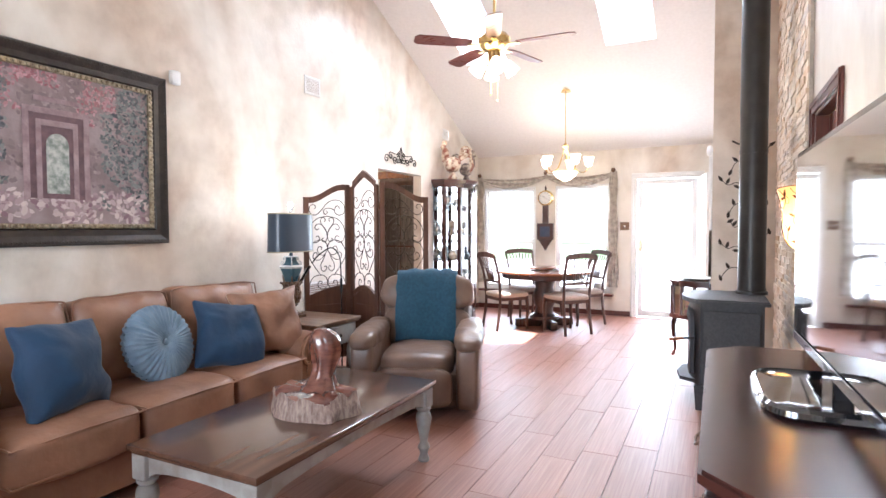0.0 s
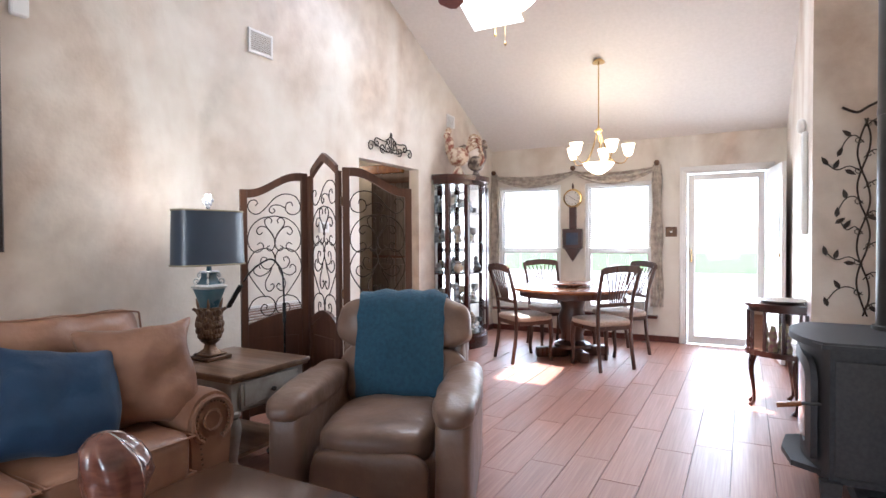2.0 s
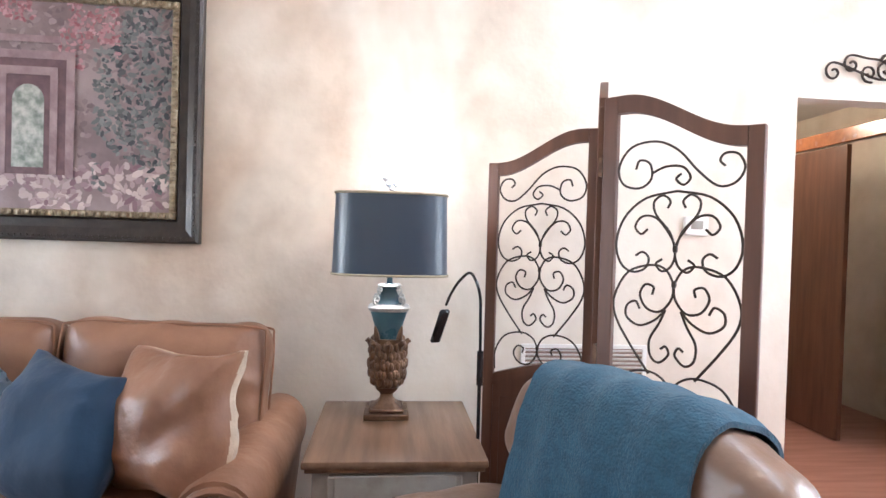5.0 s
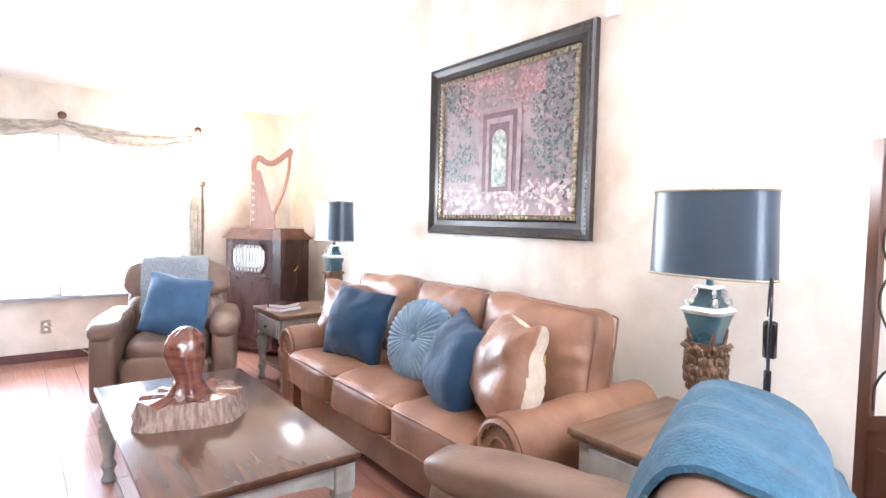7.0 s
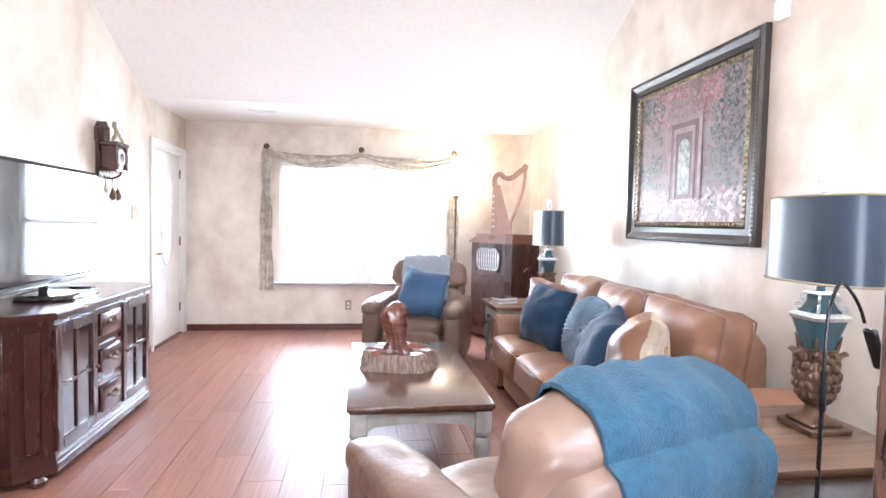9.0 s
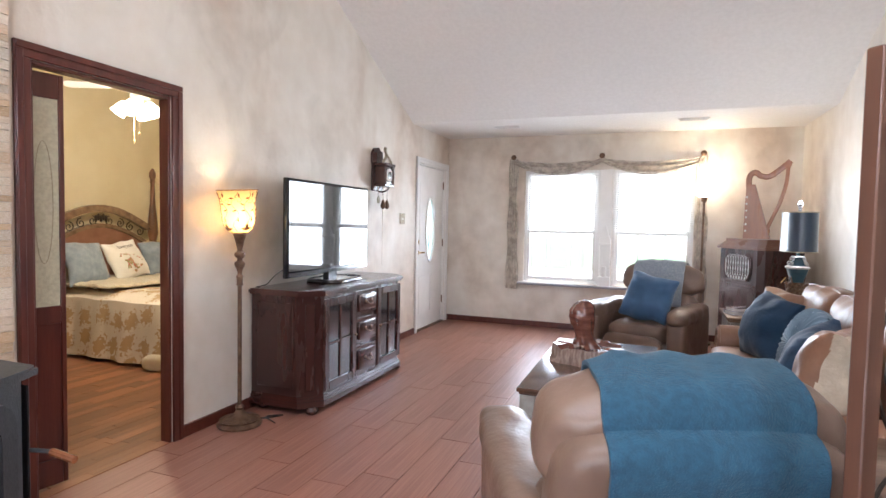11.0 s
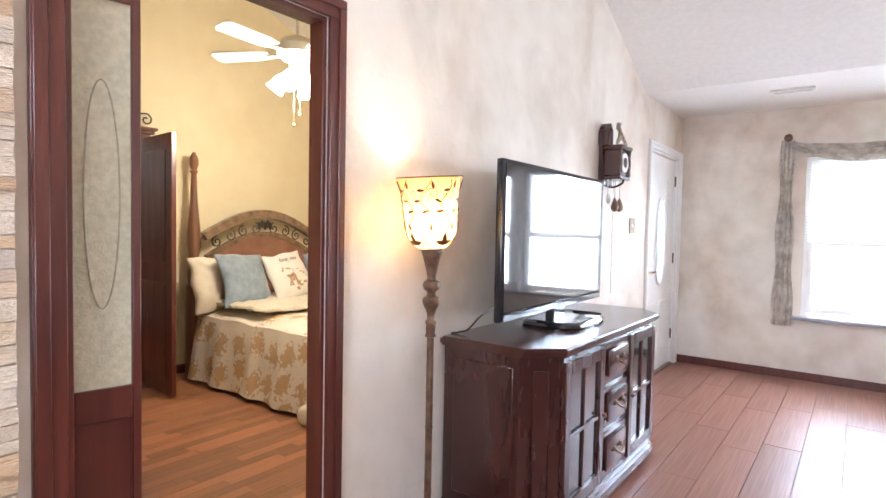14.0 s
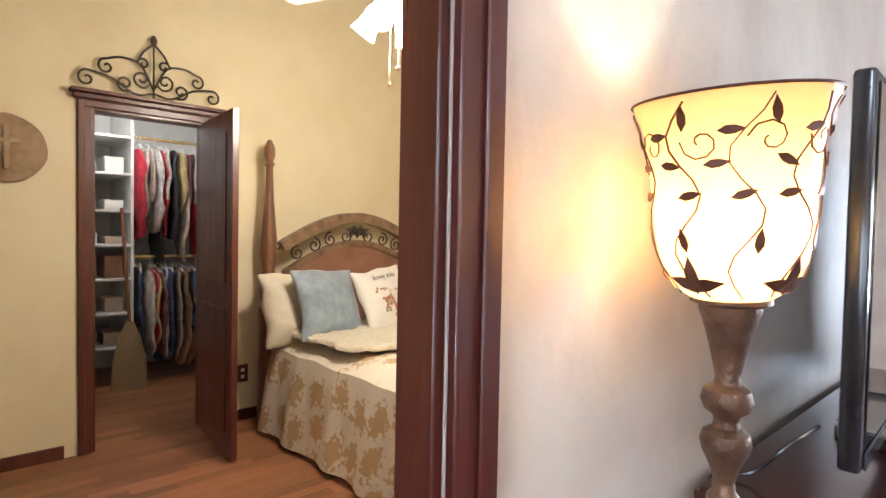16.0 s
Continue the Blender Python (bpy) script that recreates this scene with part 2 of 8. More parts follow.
def box(bm, x0, x1, y0, y1, z0, z1, bev=0.0, seg=1, m=None):
    vs = [bm.verts.new((x, y, z)) for x in (x0, x1) for y in (y0, y1) for z in (z0, z1)]
    fs = [bm.faces.new([vs[i] for i in q]) for q in ((0, 1, 3, 2), (4, 6, 7, 5), (0, 4, 5, 1), (2, 3, 7, 6), (0, 2, 6, 4), (1, 5, 7, 3))]
    if bev:
        es = list({e for f in fs for e in f.edges})
        r = bmesh.ops.bevel(bm, geom=es, offset=bev, segments=seg, affect="EDGES", profile=0.5)
        vs = list({v for f in r["faces"] for v in f.verts} | {v for v in vs if v.is_valid})
    if m is not None:
        for v in vs:
            v.co = m @ v.co
    return bm


def B(*a, bev=0.0, seg=1, m=None):
    return box(bmesh.new(), *a, bev=bev, seg=seg, m=m)


def lathe(bm, prof, seg=20, c=(0, 0), sx=1.0, sy=1.0, e=2.0):
    rings = []
    for r, z in prof:
        ring = []
        for i in range(seg):
            a = 2 * math.pi * i / seg
            ca, sa = math.cos(a), math.sin(a)
            k = (abs(ca) ** e + abs(sa) ** e) ** (-1 / e)
            ring.append(bm.verts.new((c[0] + max(r, 1e-4) * k * ca * sx, c[1] + max(r, 1e-4) * k * sa * sy, z)))
        rings.append(ring)
    for a, b in zip(rings, rings[1:]):
        for i in range(seg):
            j = (i + 1) % seg
            bm.faces.new((a[i], a[j], b[j], b[i]))
    bm.faces.new(rings[0][::-1])
    bm.faces.new(rings[-1])
    return bm


def LT(prof, seg=20, **k):
    return lathe(bmesh.new(), prof, seg, **k)


def tube(bm, pts, r, seg=6, flat=1.0):
    pts = [Vector(p) for p in pts]
    rs = r if isinstance(r, (list, tuple)) else [r] * len(pts)
    up = Vector((0, 0, 1))
    rings = []
    prev = None
    for i, p in enumerate(pts):
        t = (pts[min(i + 1, len(pts) - 1)] - pts[max(i - 1, 0)]).normalized()
        if prev is None:
            n = t.cross(up if abs(t.z) < 0.9 else Vector((1, 0, 0))).normalized()
        else:
            n = (prev - t * prev.dot(t)).normalized()
        prev = n
        b = t.cross(n)
        rings.append([bm.verts.new(p + (n * math.cos(2 * math.pi * k / seg) + b * math.sin(2 * math.pi * k / seg) * flat) * rs[i]) for k in range(seg)])
    for a, b in zip(rings, rings[1:]):
        for k in range(seg):
            j = (k + 1) % seg
            bm.faces.new((a[k], a[j], b[j], b[k]))
    bm.faces.new(rings[0][::-1])
    bm.faces.new(rings[-1])
    return bm


def smooth_path(ctrl, n=6):
    """Catmull-Rom through the points."""
    P = [Vector(c) for c in ctrl]
    P = [2 * P[0] - P[1]] + P + [2 * P[-1] - P[-2]]
    out = []
    for i in range(1, len(P) - 2):
        for k in range(n):
            t = k / n
            out.append(0.5 * (2 * P[i] + (P[i + 1] - P[i - 1]) * t + (2 * P[i - 1] - 5 * P[i] + 4 * P[i + 1] - P[i + 2]) * t * t + (3 * P[i] - P[i - 1] - 3 * P[i + 1] + P[i + 2]) * t ** 3))
    return out + [P[-2]]


def prism(bm, poly, h0, h1, axis="z"):
    """A polygon pushed out from h0 to h1 along the axis; its points are the two other coordinates in order."""
    def co(p, h):
        return {"x": (h, p[0], p[1]), "y": (p[0], h, p[1]), "z": (p[0], p[1], h)}[axis]
    a = [bm.verts.new(co(p, h0)) for p in poly]
    b = [bm.verts.new(co(p, h1)) for p in poly]
    n = len(poly)
    bm.faces.new(a)
    bm.faces.new(b[::-1])
    for i in range(n):
        bm.faces.new((a[i], a[(i + 1) % n], b[(i + 1) % n], b[i]))
    return bm


def puff(bm, c, h, e=5.0, n=8, wrinkle=0.0, freq=6.0, m=None, shape=None, seed=0.0):
    """A rounded cushion: a box of half sizes h, rounded by the power e."""
    new_verts = {}
    rng = range(n + 1)
    c = Vector(c)

    def vert(key):
        if key in new_verts:
            return new_verts[key]
        p = Vector([2 * k / n - 1 for k in key])
        s = (sum(abs(q) ** e for q in p)) ** (-1 / e)
        p = p * s
        if shape:
            p = shape(p)
        q = Vector((p.x * h[0], p.y * h[1], p.z * h[2]))
        if wrinkle:
            q += noise.noise_vector((q + c + Vector((seed, 0, 0))) * freq) * wrinkle
        q = q + c
        if m is not None:
            q = m @ q
        new_verts[key] = bm.verts.new(q)
        return new_verts[key]

    for ax in range(3):
        for side in (0, n):
            for i in range(n):
                for j in range(n):
                    ks = []
                    for di, dj in ((0, 0), (1, 0), (1, 1), (0, 1)):
                        k = [0, 0, 0]
                        k[ax], k[(ax + 1) % 3], k[(ax + 2) % 3] = side, i + di, j + dj
                        ks.append(vert(tuple(k)))
                    bm.faces.new(ks if side else ks[::-1])
    return bm


def PF(*a, **k):
    return puff(bmesh.new(), *a, **k)


def spiral(cx, cy, r, a0, turns, ccw=1, n=14):
    """From the outside in: points of a scroll's end."""
    return [(cx + r * (1 - 0.82 * k / n) * math.cos(a0 + ccw * turns * 2 * math.pi * k / n), cy + r * (1 - 0.82 * k / n) * math.sin(a0 + ccw * turns * 2 * math.pi * k / n)) for k in range(n + 1)]
# ---- setting ----
W, NY, SY, DX, VY = 4.11, 7.87, -2.2, 3.55, 5.15
RIDGE = (3.5, 4.51)
TH = 0.12
TE = 0.07


def holed_wall(name, axis, at, thick, u0, u1, z0, top, holes, material, label, below=None):
    """A wall in the plane axis=at with its thickness; top: a height or a list of (u, z); holes: (u0, u1, z0, z1)."""
    bm = bmesh.new()
    us = sorted({u0, u1, *[h[0] for h in holes], *[h[1] for h in holes], *([p[0] for p in top if u0 < p[0] < u1] if isinstance(top, list) else [])})

    def topz(u):
        if not isinstance(top, list):
            return top
        for p, q in zip(top, top[1:]):
            if p[0] <= u <= q[0]:
                return p[1] + (q[1] - p[1]) * (u - p[0]) / max(1e-6, q[0] - p[0])
        return top[-1][1]

    for a, b in zip(us, us[1:]):
        spans = []
        z = z0
        for h in sorted([h for h in holes if h[0] <= a + 1e-6 and h[1] >= b - 1e-6], key=lambda h: h[2]):
            if h[2] > z:
                spans.append(((a, z), (b, z), (b, h[2]), (a, h[2])))
            z = h[3]
        spans.append(((a, z), (b, z), (b, topz(b)), (a, topz(a))))
        for s in spans:
            prism(bm, s, at, at + thick, axis)
    ob = part(name, bm, material, smooth=False)
    return tagged(ob, label, "wall", kind="structure")


SLOPE = [(SY, 2.44), (-1.0, 2.44), RIDGE, (NY, 2.5), (NY + TH, 2.45)]
west = holed_wall("wall_west", "x", -TH, TH, SY - TH, NY + TH, 0, SLOPE, [(4.78, 5.85, 0, 2.04)], PLASTER, "tall cream sponged plaster wall with brown clouds")
east = holed_wall("wall_east", "x", W, TE, SY - TH, VY + TH, 0, SLOPE, [(-2.08, -1.16, 0, 2.02), (2.43, 3.205, 0, 2.01)], PLASTER, "cream sponged plaster wall with two doors")
holed_wall("wall_jog", "y", VY, TH, DX, W, 0, 3.74, [], PLASTER, "cream sponged plaster wall behind the wood stove")
holed_wall("wall_dining_east", "x", DX, TH, VY + TH, NY + TH, 0, SLOPE, [], PLASTER, "cream sponged plaster wall of the dining end")
north = holed_wall("wall_north", "y", NY, TH, 0, DX, 0, 2.5, [(0.10, 0.99, 0.33, 1.99), (1.31, 2.15, 0.33, 1.99), (2.52, 3.37, 0, 2.06)], PLASTER, "cream sponged plaster wall with two low windows")
south = holed_wall("wall_south", "y", SY - TH, TH, 0, W, 0, 2.44, [(1.06, 1.97, 0.58, 2.0), (2.13, 3.06, 0.58, 2.0)], PLASTER, "cream sponged plaster wall with a double window")
SKYL = [(0.68, 1.22), (2.42, 2.96)]
SKY0, SKY1 = 4.75, 5.86


def zroof(y):
    return 2.5 + 0.46 * (NY - y)


bm = bmesh.new()
box(bm, 0, W, SY, -1.0, 2.44, 2.56)
prism(bm, [(-1.0, 2.44), (3.5, 4.51), (3.5, 4.63), (-1.0, 2.56)], 0, W, "x")
xs = [0, SKYL[0][0], SKYL[0][1], SKYL[1][0], SKYL[1][1], W]
for i, (a, b) in enumerate(zip(xs, xs[1:])):
    for y0, y1 in (((3.5, NY),) if i % 2 == 0 else ((3.5, SKY0), (SKY1, NY))):
        prism(bm, [(y0, zroof(y0)), (y1, zroof(y1)), (y1, zroof(y1) + 0.35), (y0, zroof(y0) + 0.35)], a, b, "x")
part("ceiling", bm, CEIL, smooth=False, label="white textured vaulted ceiling with skylights", kind="structure")

bm = B(-0.0, W, SY, NY, -0.1, -0.012)
floor = part("floor", bm, GROUT, smooth=False, label="grout bed under wood-look floor tiles", kind="structure")
bm = B(-2.5, 0, 4.0, 6.6, -0.1, 0.0)
part("floor_hall", bm, TILE, smooth=False, label="wood-look tile floor of the hall", kind="structure")
bm = B(W, 9.6, -0.85, 4.6, -0.1, -0.006)
bedfloor = part("floor_bedroom", bm, GROUT, smooth=False, label="bedroom floor under laminate", kind="structure")
# the bedroom and the hall as closed rooms
BW = 7.35
holed_wall("wall_bedroom_east", "x", BW, TH, -0.85, 4.6, 0, [(-0.85, 2.93), (2.4, 4.2), (4.6, 4.2)], [(1.55, 2.185, 0, 1.98)], YELLOW, "yellow painted bedroom wall with a closet door")
holed_wall("wall_bedroom_south", "y", -0.97, TH, W + TE, BW + TH, 0, 2.9, [], YELLOW, "yellow painted bedroom wall")
holed_wall("wall_bedroom_north", "y", 4.6, TH, W + TE, BW + TH, 0, 4.2, [], YELLOW, "yellow painted bedroom wall")
bm = bmesh.new()
prism(bm, [(-0.85, 2.9), (2.4, 4.2), (4.6, 4.2), (4.6, 4.3), (2.4, 4.3), (-0.85, 3.0)], W + TE, BW + TH, "x")
part("ceiling_bedroom", bm, CEIL, smooth=False, label="white vaulted bedroom ceiling", kind="structure")
holed_wall("wall_bedroom_west", "x", W + TE, 0.01, -0.85, 4.6, 0, [(-0.85, 2.93), (2.4, 4.2), (4.6, 4.2)], [(2.40, 3.29, 0, 2.07)], YELLOW, "yellow painted bedroom wall")
# closet and hall shells
bm = bmesh.new()
box(bm, BW + TH, 9.6, 0.8, 0.9, 0, 2.4)
box(bm, BW + TH, 9.6, 3.0, 3.1, 0, 2.4)
box(bm, 9.5, 9.6, 0.9, 3.0, 0, 2.4)
part("wall_closet", bm, WHITE, smooth=False, label="white closet walls", kind="structure")
part("ceiling_closet", B(BW + TH, 9.6, 0.8, 3.1, 2.4, 2.5), CEIL, smooth=False, label="white closet ceiling", kind="structure")
bm = bmesh.new()
box(bm, -2.5, -TH, 3.9, 4.0, 0, 2.5)
box(bm, -2.5, -TH, 6.6, 6.7, 0, 2.5)
box(bm, -2.6, -2.5, 3.9, 6.7, 0, 2.5)
part("wall_hall", bm, PLASTER, smooth=False, label="cream plaster walls of the side hall", kind="structure")
part("ceiling_hall", B(-2.5, -TH, 3.9, 6.7, 2.5, 2.6), CEIL, smooth=False, label="white hall ceiling", kind="structure")
# Fill light added to brighten the hall; it has no fixture.
lamp("hall_light", "POINT", pose(-1.3, 5.2, 2.3), 4, WARM, 0.1)


def extrude_trim(name, boxes, material, label, parent=None, bev=0.004):
    bm = bmesh.new()
    for b in boxes:
        box(bm, *b, bev=bev)
    return part(name, bm, material, parent, label, kind="structure")


bh = 0.075
extrude_trim("baseboard", [(0.003, 0.018, SY, 4.78, 0, bh), (0.003, 0.018, 5.85, NY, 0, bh), (0.02, W - 0.02, SY + 0.003, SY + 0.018, 0, bh), (W - 0.018, W - 0.003, SY + 0.02, -2.16, 0, bh), (W - 0.018, W - 0.003, -1.08, 2.38, 0, bh), (0.02, 2.45, NY - 0.018, NY - 0.003, 0, bh), (DX - 0.018, DX - 0.003, VY - 0.02, NY - 0.02, 0, bh), (DX, W, VY - 0.018, VY - 0.003, 0, bh)], DARKTRIM, "dark cherry wooden baseboard")
extrude_trim("baseboard_bedroom", [(BW - 0.018, BW - 0.003, -0.84, 1.47, 0, bh), (BW - 0.018, BW - 0.003, 2.32, 4.6, 0, bh)], DARKTRIM, "dark cherry wooden baseboard")
# ground and distance outside
part("ground", B(-60, 60, -60, 60, -0.5, -0.3), LAWN, smooth=False, label="lawn round the house", kind="structure")
# Pale slabs added outside so the view through the windows turns white.
PALE_SLAB = mat("pale_outdoor_slab", (0.62, 0.61, 0.58), (0.52, 0.51, 0.48), 3, 0.85, bump=0.2)
part("pavement", box(B(-6, 10, NY + 0.3, 24, -0.3, -0.12), -30, 30, -15, -9, -0.3, -0.27), PALE_SLAB, smooth=False, label="pale slabs for patio and street, added to whiten the windows", kind="structure")

# ================= living room =================


def sag(p):
    """Slumped cushion: it bulges in the middle, creases fan out to its corners and its top edge dips."""
    a = math.atan2(p.z, p.x)
    r = math.hypot(p.x, p.z)
    fold = 0.16 * math.sin(a * 7 + 5 * noise.noise((p.x * 1.5, p.z * 1.5, 2))) * max(0, r - 0.55)
    full = 1.06 - 0.42 * max(abs(p.x), abs(p.z)) ** 5
    return Vector((p.x * (1 - 0.03 * (1 - p.z * p.z)), p.y * full * (1 + fold), p.z - 0.045 * (1 - p.x * p.x) * max(0, p.z)))


def crown(p):
    """A seat cushion, fuller in its middle and rounded in front."""
    return Vector((p.x, p.y, p.z + (0.16 * (1 - p.x ** 4) * (1 - p.y ** 4) - 0.08 * max(0, -p.y) ** 6 if p.z > 0 else 0)))


def sofa():
    t = thing("sofa", 0.62, 1.297, 0, 90, "three-seat tan leather sofa with rolled arms and nailhead trim", "sofa")
    # local: x along its length (north is +x), y to the back (west is +y after the turn)
    L2 = 1.04
    part("base", PF((0, 0.06, 0.19), (L2 - 0.08, 0.45, 0.14), 9, 10, 0.006, 5), LEATHER, t)
    part("back_frame", PF((0, 0.38, 0.50), (L2 - 0.12, 0.12, 0.33), 9, 10, 0.006, 5), LEATHER, t)
    for i in range(3):
        x = (i - 1) * 0.60
        c = part("seat_cushion", PF((x, -0.10, 0.36), (0.301, 0.36, 0.105), 8, 18, 0.014, 5, seed=i * 3.1, shape=crown), LEATHER, t)
        bm = bmesh.new()
        for z in (0.442, 0.285):
            tube(bm, smooth_path([(x - 0.288, 0.1, z), (x - 0.290, -0.40, z), (x - 0.27, -0.444, z - 0.004), (x, -0.452, z + 0.003), (x + 0.27, -0.444, z - 0.004), (x + 0.290, -0.40, z), (x + 0.288, 0.1, z)], 5), 0.006, 5)
        part("piping", bm, LEATHER, c)
        xc, hw = (i - 1) * 0.672, 0.300 if i == 1 else 0.372
        mb = Matrix.Translation((xc, 0.20, 0.700)) @ Matrix.Rotation(radians(-10 + 2 * (i - 1)), 4, "X") @ Matrix.Rotation(radians(1.2 * (i - 1)), 4, "Y")
        c = part("back_cushion", PF((0, 0, 0), (hw, 0.135, 0.255), 6, 26, 0.020, 5, m=mb, seed=i * 7.7, shape=sag), LEATHER, t)
        bm = bmesh.new()
        for y in (-0.075, 0.075):
            tube(bm, [mb @ p for p in smooth_path([(-hw + 0.012, y, -0.15), (-hw + 0.010, y, 0.17), (-hw + 0.055, y, 0.232), (0, y, 0.236), (hw - 0.055, y, 0.232), (hw - 0.010, y, 0.17), (hw - 0.012, y, -0.15)], 5)], 0.005, 5)
        part("piping", bm, LEATHER, c)
    for s in (-1, 1):
        bm = bmesh.new()
        prof = [(0.0, 0.05), (0.15, 0.05), (0.155, 0.35)]
        cx, cz, r = 0.035, 0.465, 0.13
        ring = [(cx + r * math.cos(a), cz + r * math.sin(a)) for a in [radians(q) for q in range(-30, 211, 15)]]
        poly = [(-0.07, 0.05), (0.11, 0.05)] + ring
        rows = []
        for k in range(13):
            y = -0.39 + 0.89 * k / 12
            sc = 1 - (0.05 if k in (0, 12) else 0)
            rows.append([bm.verts.new((s * (L2 - 0.03) + s * (p[0] * sc) - s * 0.02, y + noise.noise((p[0] * 8, y * 6, s * 4)) * 0.012, p[1] * (0.995 if k in (0, 12) else 1) + noise.noise((p[0] * 5, y * 5, 3.0 * s)) * 0.012)) for p in poly])
        for a, b in zip(rows, rows[1:]):
            for q in range(len(poly)):
                j = (q + 1) % len(poly)
                bm.faces.new((a[q], a[j], b[j], b[q]))
        bm.faces.new(rows[0])
        bm.faces.new(rows[-1])
        arm = part("arm", bm, LEATHER, t)
        ax = s * (L2 - 0.03 + cx - 0.02)
        bm = bmesh.new()
        tube(bm, [(ax + 0.105 * math.cos(a), -0.398, cz + 0.105 * math.sin(a)) for a in [radians(q) for q in range(-60, 241, 20)]], 0.012, 6)
        for k in range(9):
            tube(bm, [(ax + 0.045 * math.cos(radians(q)), -0.400, cz + 0.045 * math.sin(radians(q))) for q in (k * 40, k * 40 + 20, k * 40 + 40)], 0.006, 5)
        part("scroll_piping", bm, LEATHER, arm)
        bm = bmesh.new()
        for q in range(-60, 241, 12):
            a = radians(q)
            puff(bm, (ax + 0.088 * math.cos(a), -0.402, cz + 0.088 * math.sin(a)), (0.006, 0.005, 0.006), 2, 3)
        for k in range(14):
            puff(bm, (ax - s * 0.07 + s * 0.002 * k, -0.402, 0.40 - 0.024 * k), (0.006, 0.005, 0.006), 2, 3)
        part("nailheads", bm, BRONZE, arm, "aged brass nailheads", kind="stuff")
    for x in (-1.0, 1.0):
        for y in (-0.34, 0.42):
            part("foot", LT([(0.03, 0), (0.045, 0.03), (0.04, 0.08)], 10, c=(x, y)), MAHOG, t)
    return t


sofa()


def pillow_shape(p):
    x, z = min(1, abs(p.x)), min(1, abs(p.z))
    k = 0.07 + 1.0 * ((1 - x ** 2.4) * (1 - z ** 2.4)) ** 0.5
    fold = 1 + 0.14 * math.sin(7 * math.atan2(p.z, p.x) + 4 * noise.noise((p.x * 2, p.y, p.z * 2))) * max(0, math.hypot(x, z) - 0.35)
    return Vector((p.x * (1 - 0.085 * (1 - z * z)), p.y * k * fold, p.z * (1 - 0.085 * (1 - x * x))))


def pillow(x, y, z, size, thick, rz, tilt, roll, material, label, group="", e=30, wr=0.028, name="throw_pillow"):
    """A square pillow; its front is local -y, and a positive tilt leans its top back."""
    t = thing(name, x, y, z, rz, label, "pillow", group)
    m = Matrix.Rotation(radians(-tilt), 4, "X") @ Matrix.Rotation(radians(roll), 4, "Y")
    part("cover", PF((0, 0, 0), (size, thick, size), e, 22, wr, 6, m=m, shape=pillow_shape, seed=x * 9), material, t)
    return t, m


pillow(0.77, 0.78, 0.672, 0.232, 0.125, 108, 16, 3, NAVY, "navy blue velvet throw pillow against a leather sofa arm", "pillows on the sofa")
pillow(0.79, 1.79, 0.655, 0.220, 0.115, 76, 26, 10, NAVY, "navy blue velvet throw pillow slumped against a satin one", "pillows on the sofa")
sp, ms = pillow(0.78, 2.13, 0.685, 0.235, 0.130, 60, 14, -5, SATIN, "crumpled bronze satin throw pillow with a cream embroidered back", "pillows on the sofa", wr=0.032)
pillow(0.62, 0.40, 0.66, 0.23, 0.12, 128, 14, 5, SATIN, "bronze satin throw pillow in the sofa corner", "pillows on the sofa", wr=0.045)
EMBROIDERED = mat("cream_embroidered_cloth", (0.62, 0.52, 0.40), (0.50, 0.40, 0.30), 18, 0.7, bump=0.3, bscale=120)
cover = sp.children[0]
cover.data.materials.append(EMBROIDERED)
for q in cover.data.polygons:
    if (ms.inverted() @ q.center).y > 0.006:
        q.material_index = 1
bm = bmesh.new()
for cx, cz, r0, cc in ((-0.06, 0.06, 0.05, 1), (0.05, 0.09, 0.04, -1), (0.07, -0.03, 0.055, 1), (-0.04, -0.08, 0.05, -1)):
    tube(bm, [ms @ Vector((q[0], 0.128 - 1.5 * (q[0] ** 2 + q[1] ** 2), q[1])) for q in spiral(cx, cz, r0, 0.5, 1.2, cc, 12)], 0.006, 5)
    for k in range(5):
        a = k * 1.257
        px, pz = cx + 0.022 * math.cos(a), cz + 0.022 * math.sin(a)
        puff(bm, ms @ Vector((px, 0.128 - 1.5 * (px * px + pz * pz), pz)), (0.012, 0.006, 0.010), 2, 2)
part("embroidery", bm, mat("brown_gold_thread", (0.28, 0.13, 0.06), (0.50, 0.33, 0.10), 40, 0.6, lo=0.45, hi=0.55), sp, "brown and gold embroidered scrolls", kind="stuff")


